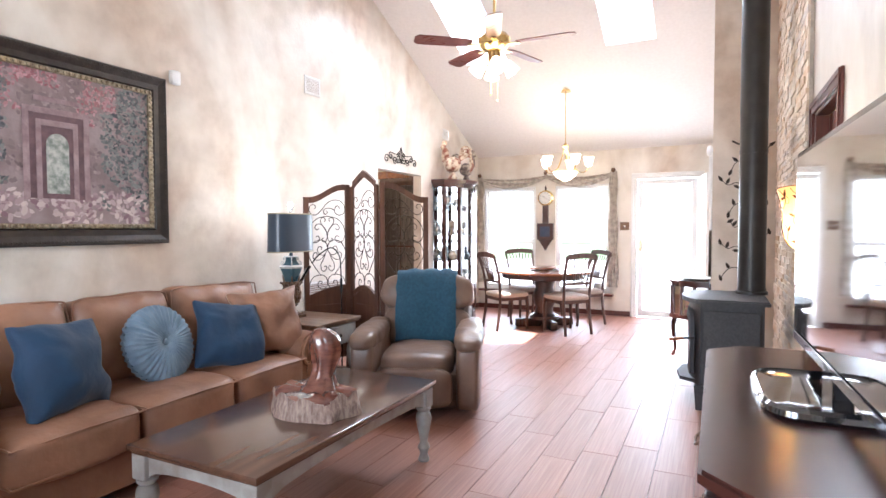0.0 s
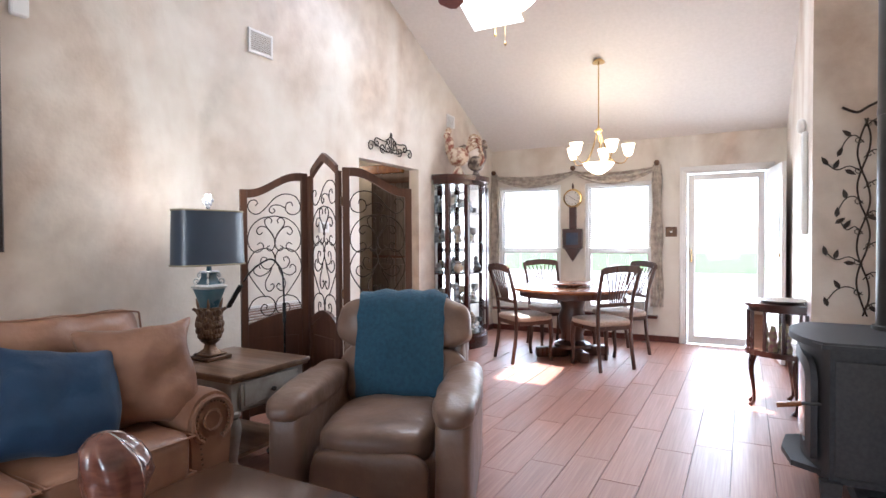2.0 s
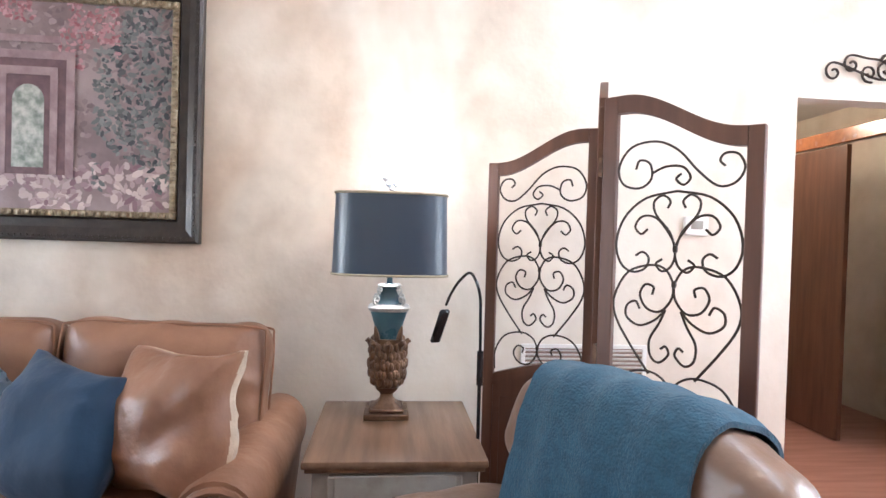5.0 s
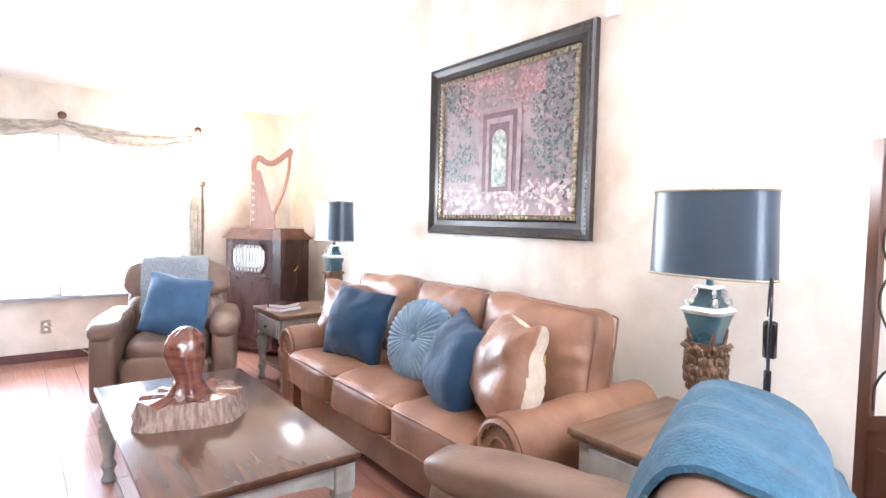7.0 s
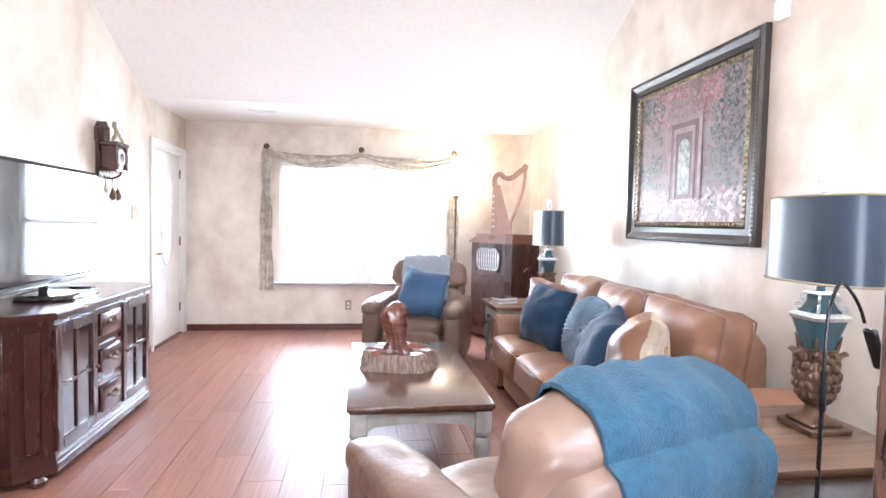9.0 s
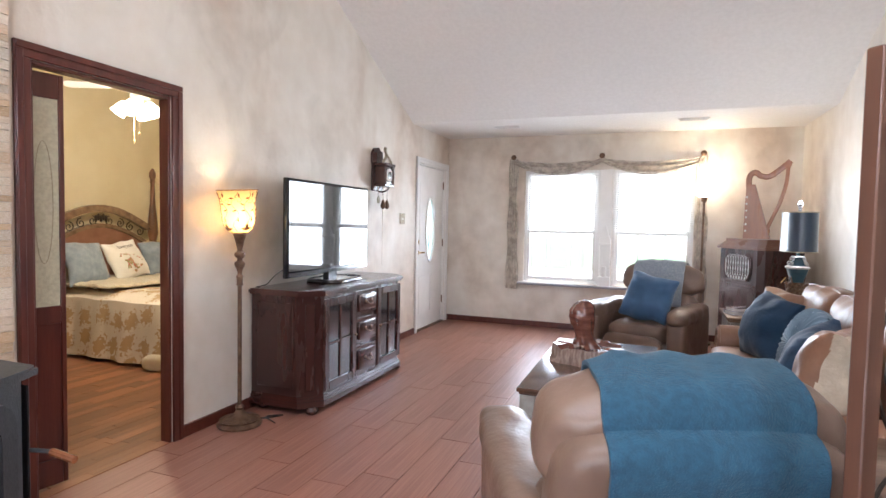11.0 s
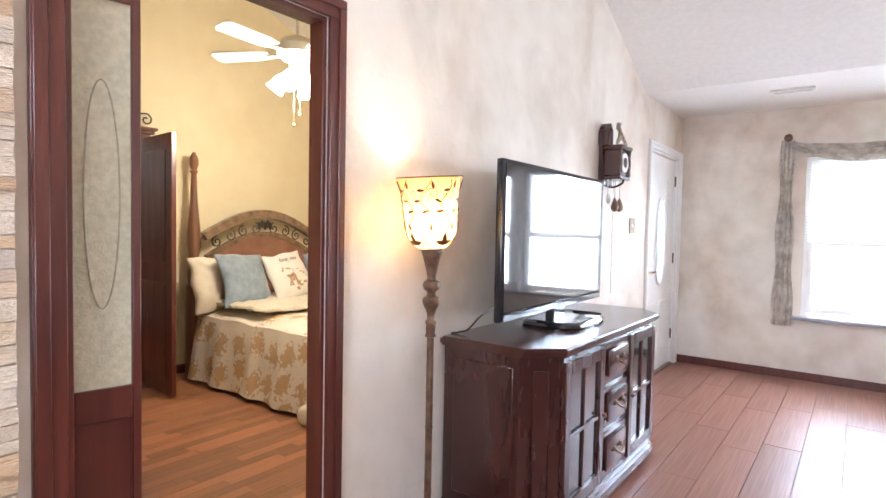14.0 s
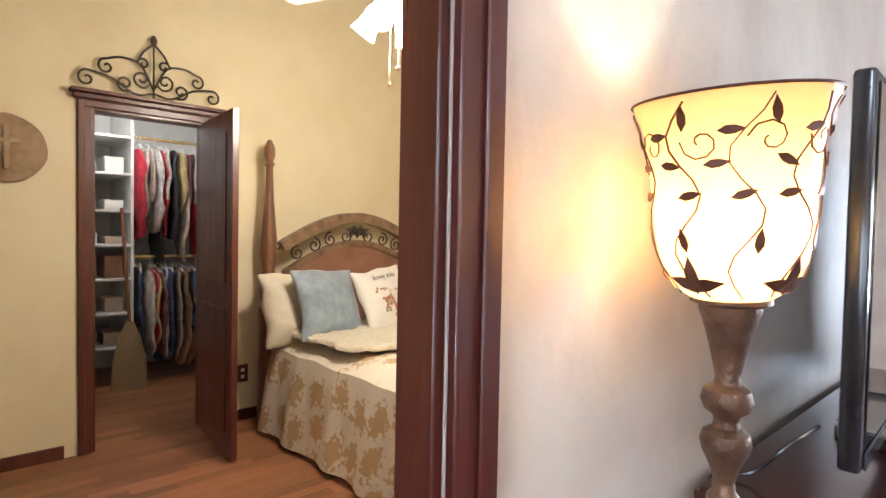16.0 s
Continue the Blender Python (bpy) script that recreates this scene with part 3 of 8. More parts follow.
def round_pillow():
    t = thing("round_pillow", 0.70, 1.35, 0.668, 98, "round slate blue pleated velvet pillow", "pillow", "pillows on the sofa")
    bm = bmesh.new()
    R, n = 0.225, 190
    m = Matrix.Rotation(radians(-18), 4, "X")
    for side in (-1, 1):
        rings = []
        for k in range(9):
            u = k / 8
            r = R * math.sin(u * math.pi / 2) ** 0.9
            ring = []
            for i in range(n):
                a = 2 * math.pi * i / n
                pleat = 0.009 * math.sin(i * math.pi * 2 / 5 + 3 * noise.noise((a * 2, u * 2, side))) * min(1, u * 3)
                y = side * (0.075 * math.cos(u * math.pi / 2) ** 0.6 * (1 - 0.55 * math.exp(-(r / 0.03) ** 2)) + pleat * (0.4 + u * 0.4))
                rr = r + abs(pleat) * 0.4
                ring.append(bm.verts.new(m @ Vector((rr * math.cos(a), y, rr * math.sin(a)))))
            rings.append(ring)
        for a, b in zip(rings, rings[1:]):
            for i in range(n):
                j = (i + 1) % n
                bm.faces.new((a[i], a[j], b[j], b[i]))
    bmesh.ops.remove_doubles(bm, verts=bm.verts, dist=0.001)
    part("cover", bm, ROUNDBLUE, t)
    part("button", PF(m @ Vector((0, -0.05, 0)), (0.02, 0.012, 0.02), 2, 4), ROUNDBLUE, t)


round_pillow()


def turned_leg(bm, x, y, h, s=1.0, base=0.0):
    prof = [(0.030, 0), (0.034, 0.015), (0.022, 0.05), (0.026, 0.075), (0.036, 0.10), (0.030, 0.12), (0.022, 0.14), (0.030, 0.2), (0.040, 0.26), (0.046, 0.31), (0.040, 0.345), (0.028, 0.36), (0.042, 0.375), (0.042, 0.39), (0.03, 0.40)]
    k = (h - base) / 0.40
    lathe(bm, [(r * s, base + z * k) for r, z in prof], 16, (x, y))


def coffee_table():
    t = thing("coffee_table", 1.795, 1.335, 0, 0, "large coffee table with brown plank top and worn grey turned legs", "coffee table")
    hx, hy = 0.355, 0.70
    bm = B(-hx, hx, -hy, hy, 0.435, 0.460, bev=0.007, seg=2)
    box(bm, -hx + 0.012, hx - 0.012, -hy + 0.012, hy - 0.012, 0.42, 0.436, bev=0.004)
    part("tabletop", bm, TABLEWOOD, t, "brown stained plank top")
    bm = bmesh.new()
    for s in (-1, 1):
        n = 14
        for fixed, along, ax in ((s * (hx - 0.045), hy - 0.09, "x"), (s * (hy - 0.045), hx - 0.09, "y")):
            bot = [(-along + 2 * along * k / n, 0.335 + 0.03 * math.sin(math.pi * k / n) ** 0.5 - (0.012 if k in (0, n) else 0)) for k in range(n + 1)]
            prism(bm, bot + [(along, 0.42), (-along, 0.42)], fixed - 0.011, fixed + 0.011, ax)
    part("apron", bm, GREYPAINT, t, "grey painted apron")
    for x in (-1, 1):
        for y in (-1, 1):
            bm = bmesh.new()
            turned_leg(bm, x * (hx - 0.055), y * (hy - 0.055), 0.32)
            box(bm, x * (hx - 0.055) - 0.04, x * (hx - 0.055) + 0.04, y * (hy - 0.055) - 0.04, y * (hy - 0.055) + 0.04, 0.315, 0.42, bev=0.004)
            part("leg", bm, GREYPAINT, t, "grey painted turned leg")


coffee_table()


def sculpture():
    t = thing("sculpture", 1.85, 1.30, 0.46, 0, "polished red wood carving rising from a raw bark base", "sculpture")
    bm = bmesh.new()
    n, rows = 40, 7
    rings = []
    for k in range(rows):
        z = 0.10 * k / (rows - 1)
        ring = []
        for i in range(n):
            a = 2 * math.pi * i / n
            r = 1 + 0.22 * noise.noise((math.cos(a) * 1.5, math.sin(a) * 1.5, 1.7)) + 0.08 * noise.noise((math.cos(a) * 7, math.sin(a) * 7, z * 30))
            r *= 1.0 - 0.10 * k / rows
            ring.append(bm.verts.new((0.235 * r * math.cos(a), 0.17 * r * math.sin(a), z + (0.02 * noise.noise((a * 3, 0, 5)) if k else 0))))
        rings.append(ring)
    for a, b in zip(rings, rings[1:]):
        for i in range(n):
            j = (i + 1) % n
            bm.faces.new((a[i], a[j], b[j], b[i]))
    top = rings[-1]
    c = bm.verts.new((0, 0, 0.10))
    mid = [bm.verts.new((v.co.x * 0.7, v.co.y * 0.7, 0.108 + 0.03 * noise.noise((v.co.x * 14, v.co.y * 14, 2)))) for v in top]
    for i in range(n):
        j = (i + 1) % n
        bm.faces.new((top[i], top[j], mid[j], mid[i]))
        bm.faces.new((mid[i], mid[j], c))
    bm.faces.new(rings[0][::-1])
    # the carved neck and head: one swelling column with deep flowing grooves
    levels = [(0.095, 0.105, 0.095, 0.02, 0.02), (0.12, 0.080, 0.072, 0.025, 0.03), (0.16, 0.058, 0.055, 0.03, 0.045), (0.20, 0.052, 0.050, 0.034, 0.055), (0.245, 0.062, 0.058, 0.04, 0.06), (0.29, 0.076, 0.070, 0.045, 0.058), (0.33, 0.076, 0.070, 0.045, 0.052), (0.365, 0.060, 0.056, 0.04, 0.045), (0.388, 0.034, 0.032, 0.036, 0.04), (0.396, 0.010, 0.010, 0.035, 0.04)]
    column = []
    m_ = 48
    for z, rx, ry, ox, oy in levels:
        ring = []
        for i in range(m_):
            a = 2 * math.pi * i / m_
            groove = 1 + 0.10 * math.sin(7 * a + z * 22 + 2 * noise.noise((math.cos(a), math.sin(a), z * 6))) + 0.16 * noise.noise((math.cos(a) * 2.2, math.sin(a) * 2.2, z * 11))
            ring.append(bm.verts.new((ox + rx * groove * math.cos(a), oy + ry * groove * math.sin(a), z)))
        column.append(ring)
    for q, r in zip(column, column[1:]):
        for i in range(m_):
            j = (i + 1) % m_
            bm.faces.new((q[i], q[j], r[j], r[i]))
    bm.faces.new(column[0][::-1])
    bm.faces.new(column[-1])
    for v in mid + top:
        a = math.atan2(v.co.y - 0.03, v.co.x - 0.03)
        v.co.z += 0.012 * math.sin(9 * a + 3 * noise.noise((v.co.x * 9, v.co.y * 9, 0)))
    ob = part("sculpture", bm, REDWOOD, t)
    ob.data.materials.append(BARK)
    for p in ob.data.polygons:
        if p.center.z < 0.112 and abs(p.normal.z) < 0.6 and (p.center.x / 0.2) ** 2 + (p.center.y / 0.15) ** 2 > 0.5:
            p.material_index = 1
    ob.name = "carving"


sculpture()


def recliner(x, y, rz, label, name="recliner"):
    t = thing(name, x, y, 0, rz, label, "armchair", "recliners")
    part("base", PF((0, 0.02, 0.17), (0.36, 0.38, 0.14), 8, 10, 0.006, 5), LEATHER2, t)
    part("seat", PF((0, -0.12, 0.355), (0.265, 0.34, 0.095), 4, 12, 0.02, 5), LEATHER2, t)
    part("footrest", PF((0, -0.44, 0.22), (0.27, 0.05, 0.14), 4, 10, 0.012, 6), LEATHER2, t)
    m = Matrix.Translation((0, 0.30, 0.36)) @ Matrix.Rotation(radians(-14), 4, "X")
    part("backrest", PF((0, 0.06, 0.22), (0.365, 0.10, 0.30), 5, 12, 0.012, 6, m=m), LEATHER2, t)
    part("head_cushion", PF((0, -0.03, 0.44), (0.385, 0.125, 0.165), 3.6, 22, 0.016, 10, m=m, seed=2, shape=lambda p: Vector((p.x * (1 - 0.10 * max(0, p.z) ** 2), p.y, p.z - 0.10 * p.x * p.x * max(0, p.z)))), LEATHER2, t)
    part("lumbar_cushion", PF((0, -0.03, 0.16), (0.365, 0.12, 0.17), 3.4, 16, 0.014, 9, m=m, seed=5), LEATHER2, t)
    for s in (-1, 1):
        a = part("arm", PF((s * 0.375, -0.05, 0.30), (0.085, 0.43, 0.26), 7, 12, 0.006, 5), LEATHER2, t)
        part("arm_pad", PF((s * 0.375, -0.06, 0.535), (0.100, 0.46, 0.075), 3.0, 18, 0.010, 9, seed=s, shape=lambda p: Vector((p.x * (1 + 0.12 * max(0, -p.y)), p.y, p.z - 0.5 * max(0, -p.y - 0.72)))), LEATHER2, a)
        part("wing", PF((s * 0.315, 0.04, 0.20), (0.045, 0.09, 0.24), 3.5, 8, 0.01, 8, m=m), LEATHER2, t)
    return t, m


BACKM = Matrix.Translation((0, 0.30, 0.36)) @ Matrix.Rotation(radians(-14), 4, "X")
BACKINV = BACKM.inverted()
BACKPARTS = [((0, 0.06, 0.22), (0.365, 0.10, 0.30), 5), ((0, -0.03, 0.44), (0.385, 0.125, 0.165), 3.6), ((0, -0.06, 0.28), (0.33, 0.10, 0.16), 4), ((0, -0.03, 0.16), (0.325, 0.12, 0.17), 3.4)]


def settle(q):
    """Lays a point of cloth on the recliner's back."""
    p = BACKINV @ q
    c = Vector((p.x, 0.03, min(0.42, max(-0.10, p.z))))
    for k in range(80):
        w = p.lerp(c, k / 80)
        if any(sum(abs((w[i] - cc[i] + (0.11 * w.x * w.x * (w.z > 0.44) if i == 2 else 0)) / hh[i]) ** e for i in range(3)) <= 1 for cc, hh, e in BACKPARTS):
            return BACKM @ (w + (p - c).normalized() * 0.022)
    return q


def draped(bm, path, w0, w1, thick=0.012, n=14, wr=0.008):
    """A cloth strip along a path of (y, z), from x=w0 to x=w1."""
    pts = smooth_path([(0, p[0], p[1]) for p in path], 5)
    top, bot = [], []
    for i, p in enumerate(pts):
        t = (pts[min(i + 1, len(pts) - 1)] - pts[max(i - 1, 0)]).normalized()
        nrm = Vector((0, -t.z, t.y))
        ra, rb = [], []
        for k in range(n + 1):
            x = w0 + (w1 - w0) * k / n + 0.008 * noise.noise((i * 0.3, k * 0.2, 4))
            d = wr * noise.noise((x * 9, p.y * 7, p.z * 7)) + wr * 0.8 * math.sin(x * 45 + 2 * noise.noise((p.y * 3, p.z * 3, 0)))
            q = settle(Vector((x, p.y, p.z))) + nrm * d
            ra.append(bm.verts.new(q + nrm * thick / 2))
            rb.append(bm.verts.new(q - nrm * thick / 2))
        top.append(ra)
        bot.append(rb)
    for g, flip in ((top, 0), (bot, 1)):
        for a, b in zip(g, g[1:]):
            for k in range(n):
                f = (a[k], a[k + 1], b[k + 1], b[k])
                bm.faces.new(f[::-1] if flip else f)
    for i in range(len(pts) - 1):
        for k in (0, n):
            bm.faces.new((top[i][k], top[i + 1][k], bot[i + 1][k], bot[i][k]))
    for i in (0, len(pts) - 1):
        for k in range(n):
            bm.faces.new((top[i][k], top[i][k + 1], bot[i][k + 1], bot[i][k]))
    return bm


R1 = (1.545, 2.985, 21)
recliner(*R1, "taupe leather recliner with a teal throw over its back")
t = thing("throw_blanket", R1[0], R1[1], 0, R1[2], "teal blue chenille throw draped over a recliner back", "blanket")
part("cloth", draped(bmesh.new(), [(0.01, 0.450), (0.06, 0.50), (0.11, 0.66), (0.15, 0.80), (0.20, 0.91), (0.31, 1.000), (0.43, 1.010), (0.55, 0.945), (0.595, 0.80), (0.59, 0.55), (0.58, 0.34)], -0.24, 0.25), TEAL, t)
R2 = (1.51, -0.73, 162)
recliner(*R2, "taupe leather recliner with a grey throw and a blue pillow")
t = thing("throw_blanket", R2[0], R2[1], 0, R2[2], "light grey knitted throw over a recliner back", "blanket")
part("cloth", draped(bmesh.new(), [(0.08, 0.58), (0.12, 0.70), (0.18, 0.87), (0.29, 0.98), (0.42, 0.995), (0.555, 0.94), (0.595, 0.80)], -0.25, 0.23), GREYTHROW, t)
pillow(1.52, -0.56, 0.66, 0.225, 0.11, 162, 24, 9, SLATE, "blue velvet throw pillow on a recliner seat")


def side_table(x, y, label, hx=0.325, hy=0.29):
    t = thing("side_table", x, y, 0, 0, label, "side table", "sofa side tables")
    bm = B(-hx, hx, -hy, hy, 0.57, 0.595, bev=0.006, seg=2)
    box(bm, -hx + 0.01, hx - 0.01, -hy + 0.01, hy - 0.01, 0.555, 0.571, bev=0.003)
    part("tabletop", bm, TABLEWOODX, t, "brown stained top")
    part("body", B(-hx + 0.035, hx - 0.035, -hy + 0.03, hy - 0.03, 0.39, 0.555, bev=0.003), GREYPAINT, t, "grey painted box")
    bm = B(hx - 0.034, hx - 0.020, -hy + 0.08, hy - 0.08, 0.405, 0.54, bev=0.004)
    box(bm, hx - 0.022, hx - 0.014, -hy + 0.10, hy - 0.10, 0.42, 0.545, bev=0.003)
    d = part("drawer", bm, GREYPAINT, t, "grey painted drawer front")
    part("knob", PF((hx - 0.0, 0, 0.472), (0.014, 0.014, 0.014), 2, 6), IRON, d, "dark metal knob")
    for sx in (-1, 1):
        for sy in (-1, 1):
            bm = bmesh.new()
            turned_leg(bm, sx * (hx - 0.06), sy * (hy - 0.06), 0.40, 0.95, 0.0)
            part("leg", bm, GREYPAINT, t, "grey painted turned leg")
    part("shelf", B(-hx + 0.06, hx - 0.06, -hy + 0.06, hy - 0.06, 0.14, 0.16, bev=0.003), TABLEWOODX, t)
    return t


side_table(0.565, 2.825, "brown-topped grey side table beside the sofa")
side_table(0.59, -0.42, "brown-topped grey side table in the corner")


def table_lamp(x, y, z, label):
    t = thing("table_lamp", x, y, z, 0, label, "lamp", "table lamps")
    bm = B(-0.085, 0.085, -0.085, 0.085, 0, 0.022, bev=0.004)
    box(bm, -0.066, 0.066, -0.066, 0.066, 0.022, 0.036, bev=0.005)
    lathe(bm, [(0.058, 0.036), (0.044, 0.046), (0.028, 0.062), (0.024, 0.085), (0.040, 0.102), (0.046, 0.112)], 24, e=6)
    part("base", bm, BRONZE, t, "antique bronze stepped base")
    part("urn", LT([(0.036, 0.105), (0.054, 0.125), (0.066, 0.165), (0.068, 0.205), (0.058, 0.245), (0.052, 0.275), (0.056, 0.300)], 24, e=3), BRONZE, t, "leaf-carved bronze urn")
    bm = bmesh.new()
    for k in range(8):
        a = math.pi / 4 * k
        big = k % 2
        for z, r0, q in ((0.135, 0.058, 0), (0.165, 0.068, 1), (0.20, 0.071, 0), (0.235, 0.064, 1), (0.268, 0.060, 0)):
            aa = a + q * math.pi / 8
            for w in (-1, 0, 1):
                puff(bm, (r0 * math.cos(aa + w * 0.2), r0 * math.sin(aa + w * 0.2), z + 0.006 * (w == 0)), (0.010, 0.010, 0.017), 2, 4)
        tube(bm, [((0.060 + q) * math.cos(a), (0.060 + q) * math.sin(a), z) for q, z in ((0, 0.262), (0.008, 0.28), (0.020 + 0.006 * big, 0.292), (0.026 + 0.006 * big, 0.284))], [0.012, 0.012, 0.010, 0.006], 6)
        if big:
            tube(bm, [(0.056 * math.cos(a), 0.056 * math.sin(a), 0.29), (0.064 * math.cos(a), 0.064 * math.sin(a), 0.325), (0.072 * math.cos(a), 0.072 * math.sin(a), 0.352)], [0.012, 0.010, 0.003], 6, 0.5)
    for k in range(44):
        a, z = random.random() * 6.28, random.uniform(0.13, 0.27)
        puff(bm, (0.070 * math.cos(a), 0.070 * math.sin(a), z), (0.009, 0.009, 0.016), 2, 3)
    part("leaves", bm, BRONZE, t, "raised bronze acanthus leaves", kind="stuff")
    part("vase_neck", LT([(0.040, 0.285), (0.046, 0.32), (0.058, 0.365), (0.070, 0.405), (0.072, 0.412)], 28, e=6), LAMPBLUE, t, "blue glazed flared vase")
    part("vase_top", LT([(0.062, 0.430), (0.046, 0.448), (0.034, 0.478), (0.034, 0.500), (0.040, 0.508), (0.012, 0.512), (0.010, 0.560)], 28, e=6), LAMPBLUE, t, "blue glazed neck")
    bm = lathe(bmesh.new(), [(0.071, 0.408), (0.079, 0.416), (0.080, 0.423), (0.069, 0.431), (0.058, 0.435)], 28, e=6)
    lathe(bm, [(0.040, 0.500), (0.047, 0.505), (0.040, 0.511)], 24, e=5)
    for k in range(4):
        a = math.pi / 2 * k + math.pi / 4
        for cz, rr in ((0.452, 0.020), (0.488, 0.014)):
            sp = spiral(0.066 if rr > 0.015 else 0.050, cz, rr, -1.5, 1.2, 1, 10)
            tube(bm, [(p[0] * math.cos(a), p[0] * math.sin(a), p[1]) for p in sp], 0.0055, 5)
    part("neck_scrolls", bm, SILVERED, t, "silvered rim and scrolls")
    bm = bmesh.new()
    a1, a2, ht = 0.112, 0.215, (0.515, 0.85)
    prof = [(1.03, 0.545), (1.0, 0.86)]
    sh = bmesh.new()
    outer = [[sh.verts.new((a1 * k * math.copysign(abs(math.cos(q)) ** 0.75, math.cos(q)), a2 * k * math.copysign(abs(math.sin(q)) ** 0.75, math.sin(q)), z)) for q in [2 * math.pi * i / 40 for i in range(40)]] for k, z in ((1.04, 0.545), (1.0, 0.86), (0.985, 0.86), (1.025, 0.545))]
    for a, b in zip(outer, outer[1:] + outer[:1]):
        for i in range(40):
            j = (i + 1) % 40
            sh.faces.new((a[i], a[j], b[j], b[i]))
    s = part("shade", sh, SHADEBLUE, t, "oval glossy dark blue shade")
    bm = bmesh.new()
    for k, z in ((1.045, 0.548), (1.005, 0.857)):
        ring = [(a1 * k * math.copysign(abs(math.cos(q)) ** 0.75, math.cos(q)), a2 * k * math.copysign(abs(math.sin(q)) ** 0.75, math.sin(q)), z) for q in [2 * math.pi * i / 40 for i in range(41)]]
        part("binding", tube(bmesh.new(), ring, 0.005, 5), SHADETRIM, s, "beige binding tape")
    bm = bmesh.new()
    lathe(bm, [(0.004, 0.47), (0.004, 0.87)], 8)
    for a in (0, 90):
        tube(bm, [(0.1 * math.cos(radians(a)), 0.1 * math.sin(radians(a)), 0.855), (-0.1 * math.cos(radians(a)), -0.1 * math.sin(radians(a)), 0.855)], 0.002, 5)
    part("harp_wire", bm, BRASS, t)
    part("bulb", PF((0, 0.0, 0.66), (0.028, 0.028, 0.045), 2, 8), glow("white_bulb", (1.0, 0.95, 0.88), 6), t, "lit bulb").visible_shadow = False
    lamp("table_lamp_light", "POINT", pose(x, y, z + 0.68), 1.6, (1.0, 0.95, 0.90), 0.05)
    bm = lathe(bmesh.new(), [(0.008, 0.868), (0.014, 0.878), (0.008, 0.890)], 10)
    for k in range(6):
        a = k * math.pi / 3
        puff(bm, (0, 0.026 * math.cos(a), 0.920 + 0.026 * math.sin(a)), (0.013, 0.014, 0.014), 1.4, 4)
    puff(bm, (0, 0, 0.920), (0.020, 0.022, 0.022), 2, 5)
    part("finial", bm, CRYSTAL, t, "clear crystal star finial")
    return t


table_lamp(0.42, 2.79, 0.595, "table lamp with dark blue shade and bronze urn base")
table_lamp(0.41, -0.28, 0.595, "table lamp with dark blue shade on the corner side table")


def painting():
    t = thing("painting", 0.003, 1.22, 1.817, 0, "framed garden gateway painting in a wide black and silver frame", "painting")
    w, h = 0.722, 0.585
    fr = part("frame", bmesh.new(), FRAMEBLACK, t, "wide black moulded frame")
    me = bmesh.new()
    prof = [(0.0, 0.0), (0.0, 0.035), (0.012, 0.050), (0.03, 0.046), (0.06, 0.030), (0.095, 0.030), (0.105, 0.012), (0.105, 0.0)]
    for u0, v0, u1, v1 in ((-w, -h, w, -h), (w, -h, w, h), (w, h, -w, h), (-w, h, -w, -h)):
        d = Vector((u1 - u0, v1 - v0)).normalized()
        n = Vector((-d.y, d.x))
        rings = []
        for end, (u, v) in ((1, (u0, v0)), (-1, (u1, v1))):
            rings.append([me.verts.new((px_, u + n.x * o + d.x * end * o, v + n.y * o + d.y * end * o)) for o, px_ in prof])
        for i in range(len(prof) - 1):
            me.faces.new((rings[0][i], rings[1][i], rings[1][i + 1], rings[0][i + 1]))
    me.to_mesh(fr.data)
    me.free()
    bm = bmesh.new()
    wi, hi = w - 0.105, h - 0.105
    for s in (-1, 1):
        box(bm, 0.004, 0.026, -wi, wi, s * hi - (0.03 if s > 0 else 0), s * hi + (0 if s > 0 else 0.03), bev=0.004)
        box(bm, 0.004, 0.026, s * wi - (0.03 if s > 0 else 0), s * wi + (0 if s > 0 else 0.03), -hi + 0.03, hi - 0.03, bev=0.004)
    liner = part("inner_moulding", bm, FRAMEGOLD, t, "silver gilt rope moulding")
    bm = bmesh.new()
    for s in (-1, 1):
        n = int(2 * wi / 0.034)
        for k in range(n + 1):
            u = -wi + 0.015 + (2 * wi - 0.03) * k / n
            puff(bm, (0.03, u, s * (hi - 0.015)), (0.008, 0.010, 0.014), 2, 3)
        n = int(2 * hi / 0.034)
        for k in range(1, n):
            v = -hi + 0.015 + (2 * hi - 0.03) * k / n
            puff(bm, (0.03, s * (wi - 0.015), v), (0.008, 0.014, 0.010), 2, 3)
    part("beads", bm, FRAMEGOLD, liner, "silver rope beads", kind="stuff")
    bm = bmesh.new()
    for s in (-1, 1):
        for k in range(58):
            puff(bm, (0.05, -w + 0.02 + (2 * w - 0.04) * k / 57, s * (h - 0.022)), (0.005, 0.006, 0.006), 2, 2)
        for k in range(46):
            puff(bm, (0.05, s * (w - 0.022), -h + 0.03 + (2 * h - 0.06) * k / 45), (0.005, 0.006, 0.006), 2, 2)
    part("edge_beads", bm, FRAMEBLACK, fr, kind="stuff")
    # the canvas and its strokes of paint, each a thin daub
    ci, cj = wi - 0.03, hi - 0.03
    part("canvas", B(0.004, 0.010, -ci, ci, -cj, cj), mat("canvas_paint", (0.20, 0.145, 0.15), (0.33, 0.26, 0.26), 5, 0.5, bump=0.3, bscale=40), t)

    def daubs(name, spots, a, b, seed):
        rnd = random.Random(seed)
        bm = bmesh.new()
        for u0, u1, v0, v1, n, s in spots:
            for _ in range(n):
                u, v = rnd.uniform(u0, u1), rnd.uniform(v0, v1)
                if noise.noise((u * 5, v * 5, seed)) < -0.15:
                    continue
                ang, L, q = rnd.uniform(0, 3.14), s * rnd.uniform(0.5, 1.3), s * rnd.uniform(0.25, 0.6)
